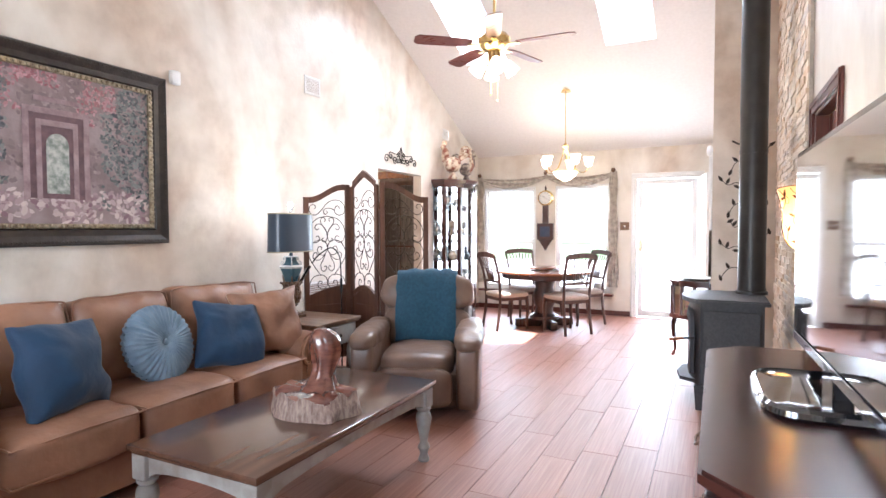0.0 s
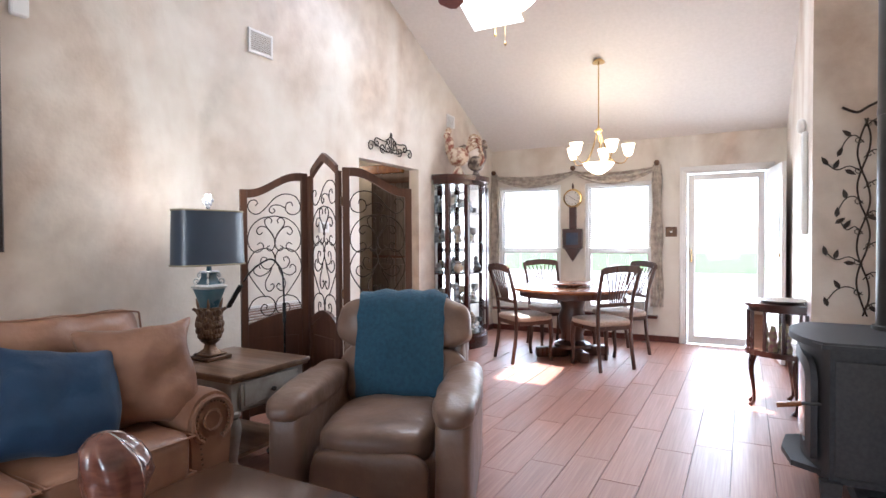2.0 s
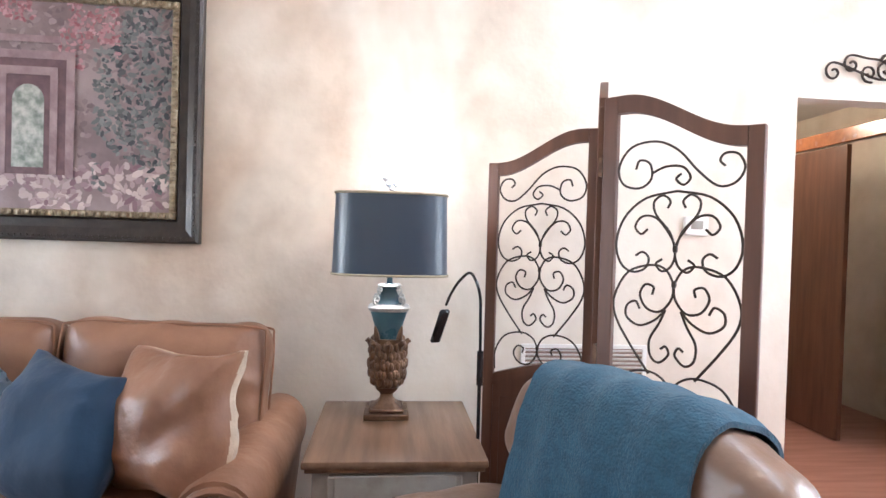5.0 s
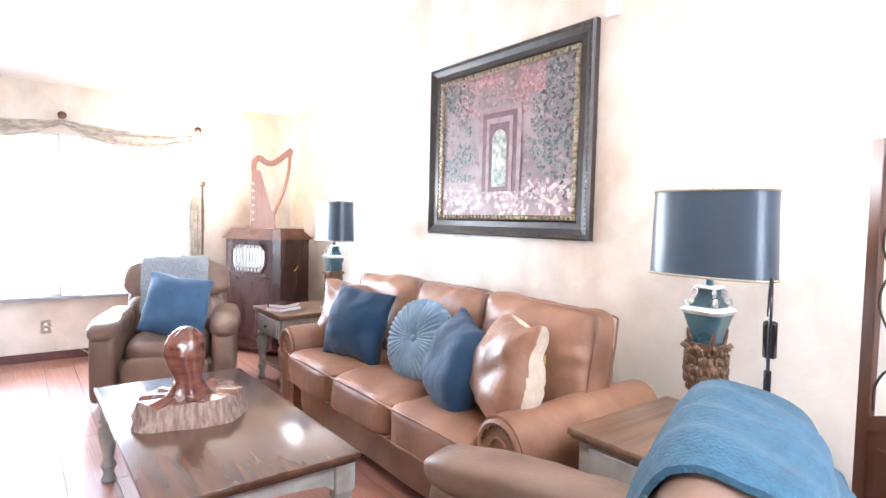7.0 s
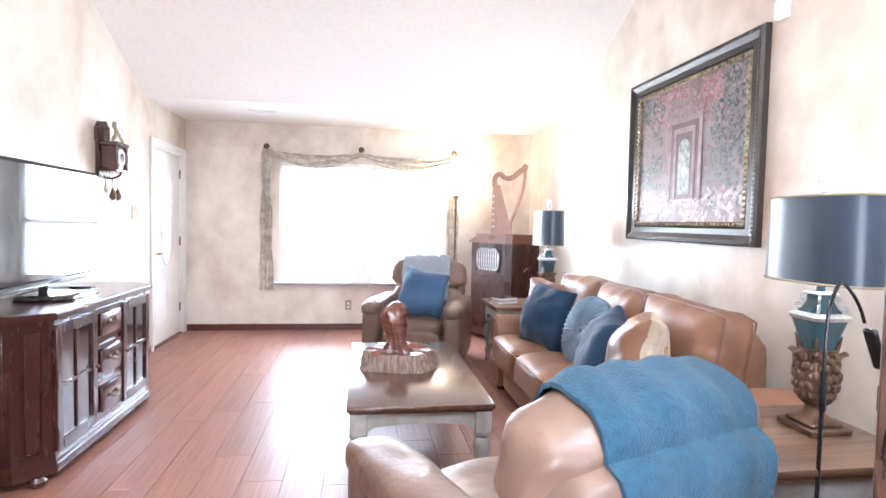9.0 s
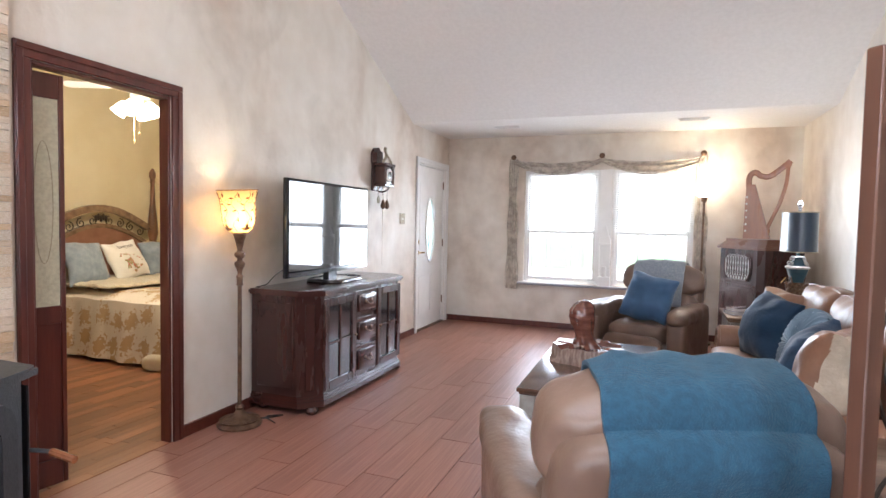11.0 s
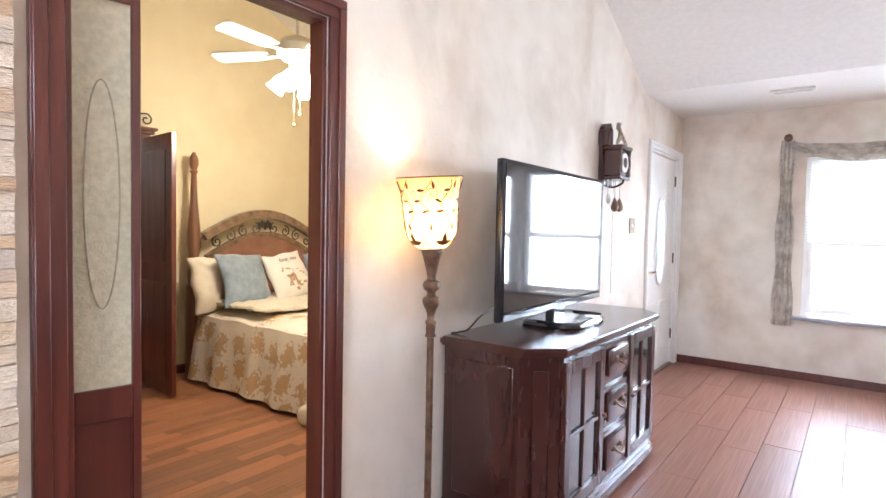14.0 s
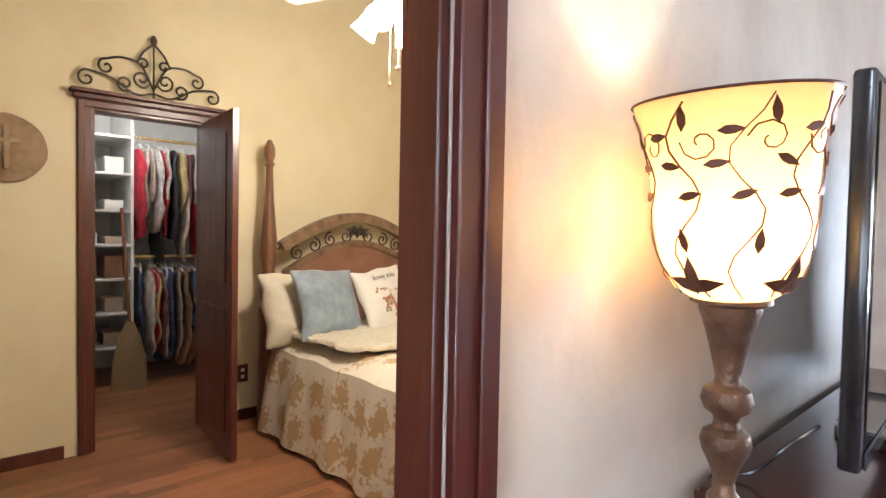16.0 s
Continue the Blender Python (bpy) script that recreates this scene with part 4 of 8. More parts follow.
                x = rnd.uniform(0.0108, 0.0140)
                c, sn = math.cos(ang), math.sin(ang)
                vs = [bm.verts.new((x, max(-ci, min(ci, u + c * a_ * L - sn * b_ * q)), max(-cj, min(cj, v + sn * a_ * L + c * b_ * q)))) for a_, b_ in ((-1, 0), (-0.5, -1), (0.5, -1), (1, 0), (0.5, 1), (-0.5, 1))]
                bm.faces.new(vs)
        m, N, Lk, P = nodes_of(name + "_paint")
        g = N.new("ShaderNodeNewGeometry")
        cr = N.new("ShaderNodeValToRGB")
        cr.color_ramp.elements[0].color, cr.color_ramp.elements[1].color = (*a, 1), (*b, 1)
        Lk.new(g.outputs["Random Per Island"], cr.inputs["Fac"])
        Lk.new(cr.outputs["Color"], P.inputs["Base Color"])
        P.inputs["Roughness"].default_value = 0.45
        return part(name, bm, m, t, smooth=False, kind="stuff")

    daubs("wall_daubs", [(-ci, ci, -cj * 0.5, cj, 900, 0.02)], (0.15, 0.105, 0.115), (0.34, 0.265, 0.265), 1)
    daubs("path_daubs", [(-ci, ci, -cj, -cj * 0.55, 420, 0.026)], (0.20, 0.11, 0.14), (0.62, 0.52, 0.50), 2)
    daubs("foliage_daubs", [(-ci, -0.28, -0.22, cj, 800, 0.018), (0.26, ci, -0.36, cj, 900, 0.018)], (0.035, 0.042, 0.052), (0.22, 0.23, 0.225), 3)
    daubs("blossom_daubs", [(-0.45, -0.10, 0.20, cj, 300, 0.014), (0.10, 0.36, 0.16, cj, 260, 0.014), (-0.2, 0.2, 0.36, cj, 120, 0.014)], (0.26, 0.085, 0.105), (0.52, 0.31, 0.33), 4)
    bm = bmesh.new()
    box(bm, 0.012, 0.0150, -0.19, 0.17, -0.30, 0.22)
    part("painted_gate_recess", bm, mat("gate_dark_paint", (0.10, 0.055, 0.065), (0.16, 0.09, 0.10), 20, 0.5), t)
    bm = bmesh.new()
    for q, b in enumerate(((-0.20, -0.165, -0.31, 0.235), (0.145, 0.18, -0.31, 0.235), (-0.20, 0.18, 0.20, 0.235), (-0.13, -0.10, -0.30, 0.16), (0.08, 0.11, -0.30, 0.16), (-0.13, 0.11, 0.13, 0.165), (-0.14, 0.12, 0.27, 0.30))):
        box(bm, 0.0152, 0.0165 + 0.0004 * q, *b)
    part("painted_gate_frame", bm, mat("gate_pink_paint", (0.34, 0.245, 0.25), (0.23, 0.15, 0.165), 16, 0.5, bump=0.3), t, smooth=False)
    arch = [(-0.075, -0.27), (0.055, -0.27), (0.055, 0.02)] + [(-0.01 + 0.065 * math.cos(a), 0.02 + 0.07 * math.sin(a)) for a in [radians(q) for q in range(0, 181, 15)]]
    part("painted_arch", prism(bmesh.new(), arch, 0.0152, 0.0162, "x"), mat("arch_light_paint", (0.50, 0.50, 0.47), (0.16, 0.20, 0.17), 26, 0.5), t, smooth=False)
    return t


painting()


def scrolls_panel(bm, w, h, r=0.005, flip=1):
    """Wrought iron scrolls: a crown, an arch with a tulip, a heart and half a heart."""
    q = h / 4.4
    pair = [
        [(0, 0), (0.5, -0.1), (0.85, -0.4), (0.98, -0.8), (0.9, -1.12), (0.7, -1.26), (0.48, -1.2), (0.42, -1.04), (0.52, -0.94), (0.64, -1.0)],
        [(0.14, -0.26), (0.10, -0.15), (0.22, -0.06), (0.36, -0.16), (0.32, -0.36), (0.10, -0.62), (0, -0.88)],
        [(0.45, -0.58), (0.56, -0.66), (0.66, -0.54), (0.54, -0.38), (0.30, -0.42), (0.06, -0.72), (0, -0.95), (0.06, -1.15), (0.2, -1.23), (0.3, -1.12), (0.2, -1.04)],
        [(0, -1.42), (0.14, -1.2), (0.38, -1.14), (0.76, -1.27), (0.98, -1.66), (0.95, -2.0), (0.7, -2.4), (0.36, -2.84)],
        [(0, -1.42), (0.03, -1.65), (0.2, -1.85), (0.42, -1.82), (0.54, -1.62), (0.46, -1.45), (0.32, -1.48), (0.34, -1.6)],
        [(0.12, -1.82), (0.3, -2.0), (0.55, -2.1), (0.76, -1.98), (0.76, -1.8), (0.62, -1.72), (0.54, -1.84)],
        [(0.12, -1.82), (0.22, -2.05), (0.36, -2.3), (0.34, -2.55), (0.2, -2.64), (0.05, -2.5), (0.10, -2.38), (0.18, -2.43)],
        [(0, -3.1), (0.12, -2.9), (0.38, -2.8), (0.76, -2.9), (0.98, -3.25), (0.98, -3.65)],
        [(0, -3.1), (0.03, -3.3), (0.2, -3.48), (0.42, -3.45), (0.54, -3.27), (0.46, -3.1), (0.32, -3.13), (0.34, -3.25)],
    ]
    crown = [
        [(-0.70, 0.34), (-0.62, 0.43), (-0.70, 0.53), (-0.88, 0.5), (-0.97, 0.3), (-0.85, 0.1), (-0.6, 0.06), (-0.3, 0.3), (0, 0.62), (0.35, 0.78), (0.76, 0.72), (0.97, 0.42), (0.9, 0.14), (0.62, 0.06), (0.42, 0.2), (0.45, 0.44), (0.62, 0.5), (0.68, 0.36)],
        [(0.42, 0.28), (0.18, 0.38), (-0.08, 0.36), (-0.2, 0.2), (-0.1, 0.09), (0.02, 0.18), (-0.06, 0.26)],
    ]
    strokes = [[(s * x, y) for x, y in p] for p in pair for s in (-1, 1)] + [[(flip * x, y) for x, y in p] for p in crown]
    for p in strokes:
        tube(bm, smooth_path([(x * w / 2, 0, h - 0.86 * q + y * q) for x, y in p], 4), r, 5)
    for z in (-0.88, -1.42, -3.1):
        puff(bm, (0, 0, h - 0.86 * q + z * q), (0.007, 0.008, 0.012), 4, 2)


def screen():
    t = thing("folding_screen", 0, 0, 0, 0, "three-panel walnut folding screen with wrought iron scrollwork", "folding screen")
    a = [Vector((0.20, 3.20, 0)), Vector((0.42, 3.63, 0)), Vector((0.85, 3.46, 0)), Vector((1.186, 3.800, 0))]
    tops = [lambda u: 1.62 + 0.13 * (0.5 - 0.5 * math.cos(math.pi * max(0, min(1, (u - 0.1) / 0.75)))), lambda u: 1.73 + 0.14 * max(0, 1 - abs(u - 0.5) * 2.1) ** 0.7 * (1 if abs(u - 0.5) < 0.47 else 0), lambda u: 1.62 + 0.13 * (0.5 - 0.5 * math.cos(math.pi * max(0, min(1, (0.9 - u) / 0.75))))]
    for i in range(3):
        d = a[i + 1] - a[i]
        L = d.length - 0.02
        m = Matrix.Translation(a[i]) @ Matrix.Rotation(math.atan2(d.y, d.x), 4, "Z") @ Matrix.Translation((0.01, 0, 0))
        top = tops[i]
        pw = 0.045
        bm = bmesh.new()
        box(bm, 0, pw, -0.014, 0.014, 0, top(0), bev=0.003)
        box(bm, L - pw, L, -0.014, 0.014, 0, top(1), bev=0.003)
        n = 22
        us = [pw / L + (1 - 2 * pw / L) * k / n for k in range(n + 1)]
        prism(bm, [(u * L, top(u) - 0.055) for u in us] + [(u * L, top(u)) for u in reversed(us)], -0.014, 0.014, "y")
        arc = [(u * L, 0.70 + 0.10 * math.sin(math.pi * u if i == 1 else math.pi * 0.5 * (u if i == 0 else 1 - u))) for u in us]
        prism(bm, arc + [(q[0], q[1] - 0.05) for q in reversed(arc)], -0.014, 0.014, "y")
        box(bm, pw, L - pw, -0.012, 0.012, 0.10, 0.16, bev=0.002)
        for v in bm.verts:
            v.co = m @ v.co
        p = part("panel", bm, SCREENWOOD, t)
        bm = prism(bmesh.new(), [(pw, 0.16), (L - pw, 0.16)] + [(q[0], q[1] - 0.04) for q in reversed(arc)], -0.005, 0.005, "y")
        box(bm, pw + 0.03, L - pw - 0.03, -0.009, 0.009, 0.20, 0.62, bev=0.004)
        for v in bm.verts:
            v.co = m @ v.co
        part("lower_board", bm, SCREENWOOD, p)
        bm = bmesh.new()
        scrolls_panel(bm, L - 2 * pw, 0.86 + (0.08 if i == 1 else 0), 0.0039, -1 if i == 2 else 1)
        sh = Matrix.Translation((L / 2, 0, 0.755))
        for v in bm.verts:
            v.co = m @ (sh @ v.co)
        part("scrollwork", bm, IRON, p, "black wrought iron scrolls")
        if i:
            for z in (0.25, 0.9, 1.5):
                part("hinge", box(bmesh.new(), -0.012, 0.0, -0.016, 0.016, z, z + 0.06, m=m), BRONZE, p)


screen()


def reading_lamp():
    t = thing("floor_lamp", 0.69, 3.11, 0, 0, "slim black gooseneck reading floor lamp", "lamp")
    part("base", LT([(0.11, 0), (0.115, 0.01), (0.10, 0.022), (0.012, 0.03)], 24), BLACKPLASTIC, t)
    part("pole", tube(bmesh.new(), [(0, 0, 0.02), (0, 0, 0.80)], 0.0065, 8), BLACKPLASTIC, t)
    part("grip", tube(bmesh.new(), [(0, 0, 0.78), (0, 0, 0.90)], 0.011, 8), BLACKPLASTIC, t)
    part("gooseneck", tube(bmesh.new(), smooth_path([(0, 0, 0.88), (-0.003, -0.002, 1.00), (-0.015, -0.006, 1.10), (-0.07, -0.03, 1.165), (-0.14, -0.06, 1.135), (-0.20, -0.085, 1.08), (-0.235, -0.10, 1.03)], 6), 0.0055, 8), BLACKPLASTIC, t)
    m = Matrix.Translation((-0.29, -0.113, 0.95)) @ Matrix.Rotation(radians(-70), 4, "Z") @ Matrix.Rotation(radians(-32), 4, "X")
    h = part("head", box(bmesh.new(), -0.022, 0.022, -0.010, 0.010, -0.10, 0.07, bev=0.008, m=m), BLACKPLASTIC, t)
    part("light_strip", box(bmesh.new(), -0.014, 0.014, -0.0125, -0.0105, -0.088, 0.04, m=m), PAPER, h, "pale light strip")


reading_lamp()


def grille(name, x, y, z, w, h, slats, label, axis="x", face=1):
    """A louvred vent on a wall or ceiling."""
    t = thing(name, x, y, z, 0, label, "vent")
    bm = bmesh.new()
    f = 0.02
    for b in ((-w / 2, w / 2, -h / 2, -h / 2 + f), (-w / 2, w / 2, h / 2 - f, h / 2), (-w / 2, -w / 2 + f, -h / 2 + f, h / 2 - f), (w / 2 - f, w / 2, -h / 2 + f, h / 2 - f)):
        box(bm, 0.0, 0.012, *b, bev=0.002)
    part("frame", bm, WHITE, t)
    part("backing", B(0.0, 0.002, -w / 2 + f, w / 2 - f, -h / 2 + f, h / 2 - f), GROUT, t)
    ob = None
    for k in range(slats):
        zz = -h / 2 + f + (h - 2 * f) * (k + 0.5) / slats
        if ob is None:
            ob = part("slat", box(bmesh.new(), -0.001, 0.001, -w / 2 + f, w / 2 - f, -0.006, 0.006, m=Matrix.Translation((0.006, 0, 0)) @ Matrix.Rotation(radians(40), 4, "Y")), WHITE, t, smooth=False)
            ob.location.z = zz
        else:
            o = new("slat", ob.data)
            o.parent, o.location = t, (0, 0, zz)
    return t


grille("air_vent", 0.002, 3.594, 2.727, 0.235, 0.175, 9, "white supply vent high on the plaster wall")
grille("air_vent", 0.002, 6.60, 2.70, 0.20, 0.15, 8, "white supply vent high on the plaster wall")
grille("return_air_grille", 0.002, 3.73, 0.62, 0.62, 0.36, 16, "white louvred return air grille low on the wall")
for x in (1.15, 3.12):
    g = grille("ceiling_vent", 0, 0, 0, 0.30, 0.12, 6, "white vent in the flat ceiling strip")
    g.matrix_world = Matrix.Translation((x, -1.45, 2.438)) @ Matrix.Rotation(radians(90), 4, "Z") @ Matrix.Rotation(radians(90), 4, "Y")
t = thing("thermostat", 0.002, 4.265, 1.385, 0, "small white thermostat on the plaster wall", "thermostat")
part("case", B(0, 0.025, -0.06, 0.06, -0.045, 0.045, bev=0.005), WHITE, t)
part("display", B(0.0255, 0.027, -0.03, 0.03, -0.015, 0.025), GREYPAINT, t)
t = thing("motion_sensor", 0.002, 2.03, 2.44, 0, "small white motion sensor on the wall", "sensor")
part("case", B(0, 0.04, -0.04, 0.04, -0.055, 0.045, bev=0.008), WHITE, t)


def curl_decor(t, w, h, y_axis=True, r=0.006):
    """A small symmetric wrought-iron wall scroll, w wide and h high."""
    bm = bmesh.new()
    for s in (-1, 1):
        def c(pts):
            tube(bm, smooth_path([((0.012, s * p[0] * w / 2, p[1] * h) if y_axis else (s * p[0] * w / 2, 0.012, p[1] * h)) for p in pts], 4), r, 5)

        def sp(cx, cy, rr, a0, turns, cc):
            q = rr * (w / 2) / h
            return [(cx + rr * (1 - 0.8 * k / 9) * math.cos(radians(a0) + cc * turns * 6.283 * k / 9), cy + q * (1 - 0.8 * k / 9) * math.sin(radians(a0) + cc * turns * 6.283 * k / 9)) for k in range(10)]
        c([(0.0, 0.1), (0.25, 0.05), (0.55, 0.25)] + sp(0.86, 0.18, 0.13, 120, 1.2, -1))
        c([(0.0, 0.15), (0.18, 0.55), (0.42, 0.62)] + sp(0.62, 0.42, 0.12, 100, 1.2, -1))
        c(sp(0.16, 0.32, 0.14, 200, 1.4, 1))
        c([(0.0, 0.95), (0.14, 0.78), (0.22, 0.60)] + sp(0.14, 0.58, 0.09, 0, 1.1, 1))
        c(sp(0.38, 0.20, 0.12, 250, 1.3, 1))
    tube(bm, [(0.012, 0, 0) if y_axis else (0, 0.012, 0), (0.012, 0, h) if y_axis else (0, 0.012, h)], r * 0.9, 5)
    puff(bm, (0.012, 0, h) if y_axis else (0, 0.012, h), (0.012, 0.02, 0.035) if y_axis else (0.02, 0.012, 0.035), 1.5, 4)
    part("scrollwork", bm, IRON, t)


t = thing("wall_scroll", 0.0, 5.30, 2.14, 0, "wrought iron scroll ornament above the hall opening", "wall ornament")
curl_decor(t, 0.80, 0.18)


# ---- doors ----
def door_frame(name, x0, x1, y0, y1, ztop, wtrim, material, axis, label):
    """Casing on both faces and a lined jamb round an opening in a wall; the opening runs y0..y1 along the axis."""
    t = tagged(new(name), label, "door frame", kind="structure")
    bm = bmesh.new()

    def bx(u0, u1, v0, v1, z0, z1):
        if axis == "y":
            box(bm, u0, u1, v0, v1, z0, z1, bev=0.003)
        else:
            box(bm, v0, v1, u0, u1, z0, z1, bev=0.003)
    for a, b in ((x0 - 0.018, x0 - 0.001), (x1 + 0.001, x1 + 0.018)):
        for e in (0, 1):
            a2, b2 = (a, b) if e == 0 else ((a - 0.008, a) if a < x0 else (b, b + 0.008))
            wt = wtrim if e == 0 else wtrim * 0.45
            o = 0 if e == 0 else wtrim * 0.5
            bx(a2, b2, y0 - wt - o, y0 - o, 0, ztop + o)
            bx(a2, b2, y1 + o, y1 + wt + o, 0, ztop + o)
            bx(a2, b2, y0 - wt - o, y1 + wt + o, ztop + o, ztop + wt + o)
    bx(x0, x1, y0, y0 + 0.018, 0, ztop)
    bx(x0, x1, y1 - 0.018, y1, 0, ztop)
    bx(x0, x1, y0 + 0.018, y1 - 0.018, ztop - 0.018, ztop)
    part("casing", bm, material, t, kind="structure")
    return t


door_frame("door_frame_1", W, W + TE, 2.43, 3.205, 2.01, 0.07, DARKTRIM, "y", "dark cherry door casing of the bedroom")
door_frame("door_frame_2", W, W + TE, -2.08, -1.16, 2.02, 0.065, WHITE, "y", "white door casing of the front door")
door_frame("door_frame_3", NY, NY + TH, 2.52, 3.37, 2.06, 0.065, WHITE, "x", "white door casing of the patio door")
door_frame("door_frame_4", BW, BW + TH, 1.55, 2.185, 1.98, 0.07, DARKTRIM, "y", "dark cherry door casing of the closet")


FROSTED, _N, _L, _P = nodes_of("frosted_leaded_glass")
_t = _N.new("ShaderNodeBsdfTranslucent")
_t.inputs["Color"].default_value = (0.95, 0.97, 1, 1)
_g = _N.new("ShaderNodeBsdfTransparent")
_m = _N.new("ShaderNodeMixShader")
_m.inputs["Fac"].default_value = 0.5
_L.new(_t.outputs["BSDF"], _m.inputs[1])
_L.new(_g.outputs["BSDF"], _m.inputs[2])
_L.new(_m.outputs["Shader"], _N["Material Output"].inputs["Surface"])


def front_door():
    t = thing("door_1", W + 0.03, -1.62, 0, 0, "closed white front door with an oval leaded glass and brass handle", "door", kind="structure")
    n = 36
    oval = [(0.10 * 1.35 * math.cos(2 * math.pi * k / n), 1.22 + 0.40 * math.sin(2 * math.pi * k / n)) for k in range(n)]
    bm = bmesh.new()
    hw, zt = 0.438, 1.998
    for x0, x1 in ((0.0, 0.04),):
        for q in range(4):
            idx = [(q * 9 + k) % n for k in range(10)]
            corner = [(hw, zt), (-hw, zt), (-hw, 0.01), (hw, 0.01)][q]
            mids = [(hw, 1.22), (0, zt), (-hw, 1.22), (0, 0.01)]
            prism(bm, [mids[q], corner, mids[(q + 1) % 4]] + [oval[i] for i in reversed(idx)], x0, x1, "x")
    part("leaf", bm, WHITE, t, smooth=False)
    bm = bmesh.new()
    tube(bm, [(-0.006, *p) for p in oval] + [(-0.006, *oval[0])], 0.014, 6)
    part("oval_moulding", bm, WHITE, t)
    bm = bmesh.new()
    for y0, y1, z0, z1 in ((-0.33, -0.19, 0.98, 1.80), (0.19, 0.33, 0.98, 1.80), (-0.33, -0.04, 0.2, 0.66), (0.04, 0.33, 0.2, 0.66)):
        box(bm, -0.006, 0.001, y0, y1, z0, z1, bev=0.005)
    part("raised_panel", bm, WHITE, t, kind="stuff")
    part("oval_pane", prism(bmesh.new(), oval, 0.015, 0.02, "x"), FROSTED, t, "leaded oval glass", smooth=False)
    bm = bmesh.new()
    tube(bm, [(0.012, 0.07 * math.cos(a), 1.22 + 0.2 * math.sin(a)) for a in [radians(q) for q in range(0, 361, 20)]], 0.003, 4)
    tube(bm, [(0.012, 0, 0.83), (0.012, 0, 1.61)], 0.003, 4)
    part("lead_came", bm, IRON, t)
    bm = lathe(bmesh.new(), [(0.028, 0), (0.028, 0.01), (0.01, 0.015), (0.01, 0.05)], 14)
    box(bm, -0.01, 0.01, -0.10, 0.01, 0.045, 0.058, bev=0.005)
    lathe(bm, [(0.03, 0.0), (0.03, 0.012), (0.012, 0.02)], 14, c=(0.13, 0))
    m = Matrix.Translation((-0.001, 0.375, 0.95)) @ Matrix.Rotation(radians(-90), 4, "Y")
    for v in bm.verts:
        v.co = m @ v.co
    part("handle", bm, BRASS, t, "brass lever and deadbolt")
    bm = bmesh.new()
    for z in (0.25, 1.0, 1.75):
        box(bm, -0.018, -0.002, -0.452, -0.438, z, z + 0.10, bev=0.002)
    part("hinge", bm, BRONZE, t)


front_door()
# Strip added to block light that leaks in below the front door.
part("door_sill", B(W - 0.006, W + TE + 0.02, -2.058, -1.182, -0.02, 0.016, bev=0.003), BRONZE, None, "bronze strip added to stop light under the front door", kind="structure")


def leaf_door():
    """The bedroom door: a dark stile-and-rail leaf with a frosted upper pane, folded back into the bedroom."""
    t = thing("door_2", W + TE + 0.012, 3.195, 0, 0, "open dark cherry bedroom door with a cream glass panel", "door", kind="structure")
    t.matrix_world = pose(W + 0.105, 3.178, 0, 0, 0, -100)
    w = 0.175
    for i, (x0, x1) in enumerate(((0.0, w),)):
        bm = bmesh.new()
        box(bm, x0, x0 + 0.022, -0.0175, 0.0175, 0.012, 1.985, bev=0.003)
        box(bm, x1 - 0.022, x1, -0.0175, 0.0175, 0.012, 1.985, bev=0.003)
        for z0, z1 in ((0.012, 0.14), (0.80, 0.885), (1.87, 1.985)):
            box(bm, x0 + 0.022, x1 - 0.022, -0.016, 0.016, z0, z1, bev=0.002)
        lf = part("leaf", bm, DARKTRIM, t)
        part("lower_panel", B(x0 + 0.022, x1 - 0.022, -0.006, 0.006, 0.14, 0.80), DARKTRIM, lf)
        part("frosted_pane", B(x0 + 0.022, x1 - 0.022, -0.005, 0.005, 0.885, 1.87), mat("cream_etched_glass", (0.58, 0.55, 0.40), (0.48, 0.45, 0.32), 60, 0.45, bump=0.3, bscale=140), lf, "cream etched glass")
        n = 32
        pts = [((x0 + x1) / 2 + 0.040 * math.cos(2 * math.pi * k / n), -0.007, 1.38 + 0.29 * math.sin(2 * math.pi * k / n)) for k in range(n + 1)]
        part("etched_oval", tube(bmesh.new(), pts, 0.0022, 5), SHADETRIM, lf)


leaf_door()


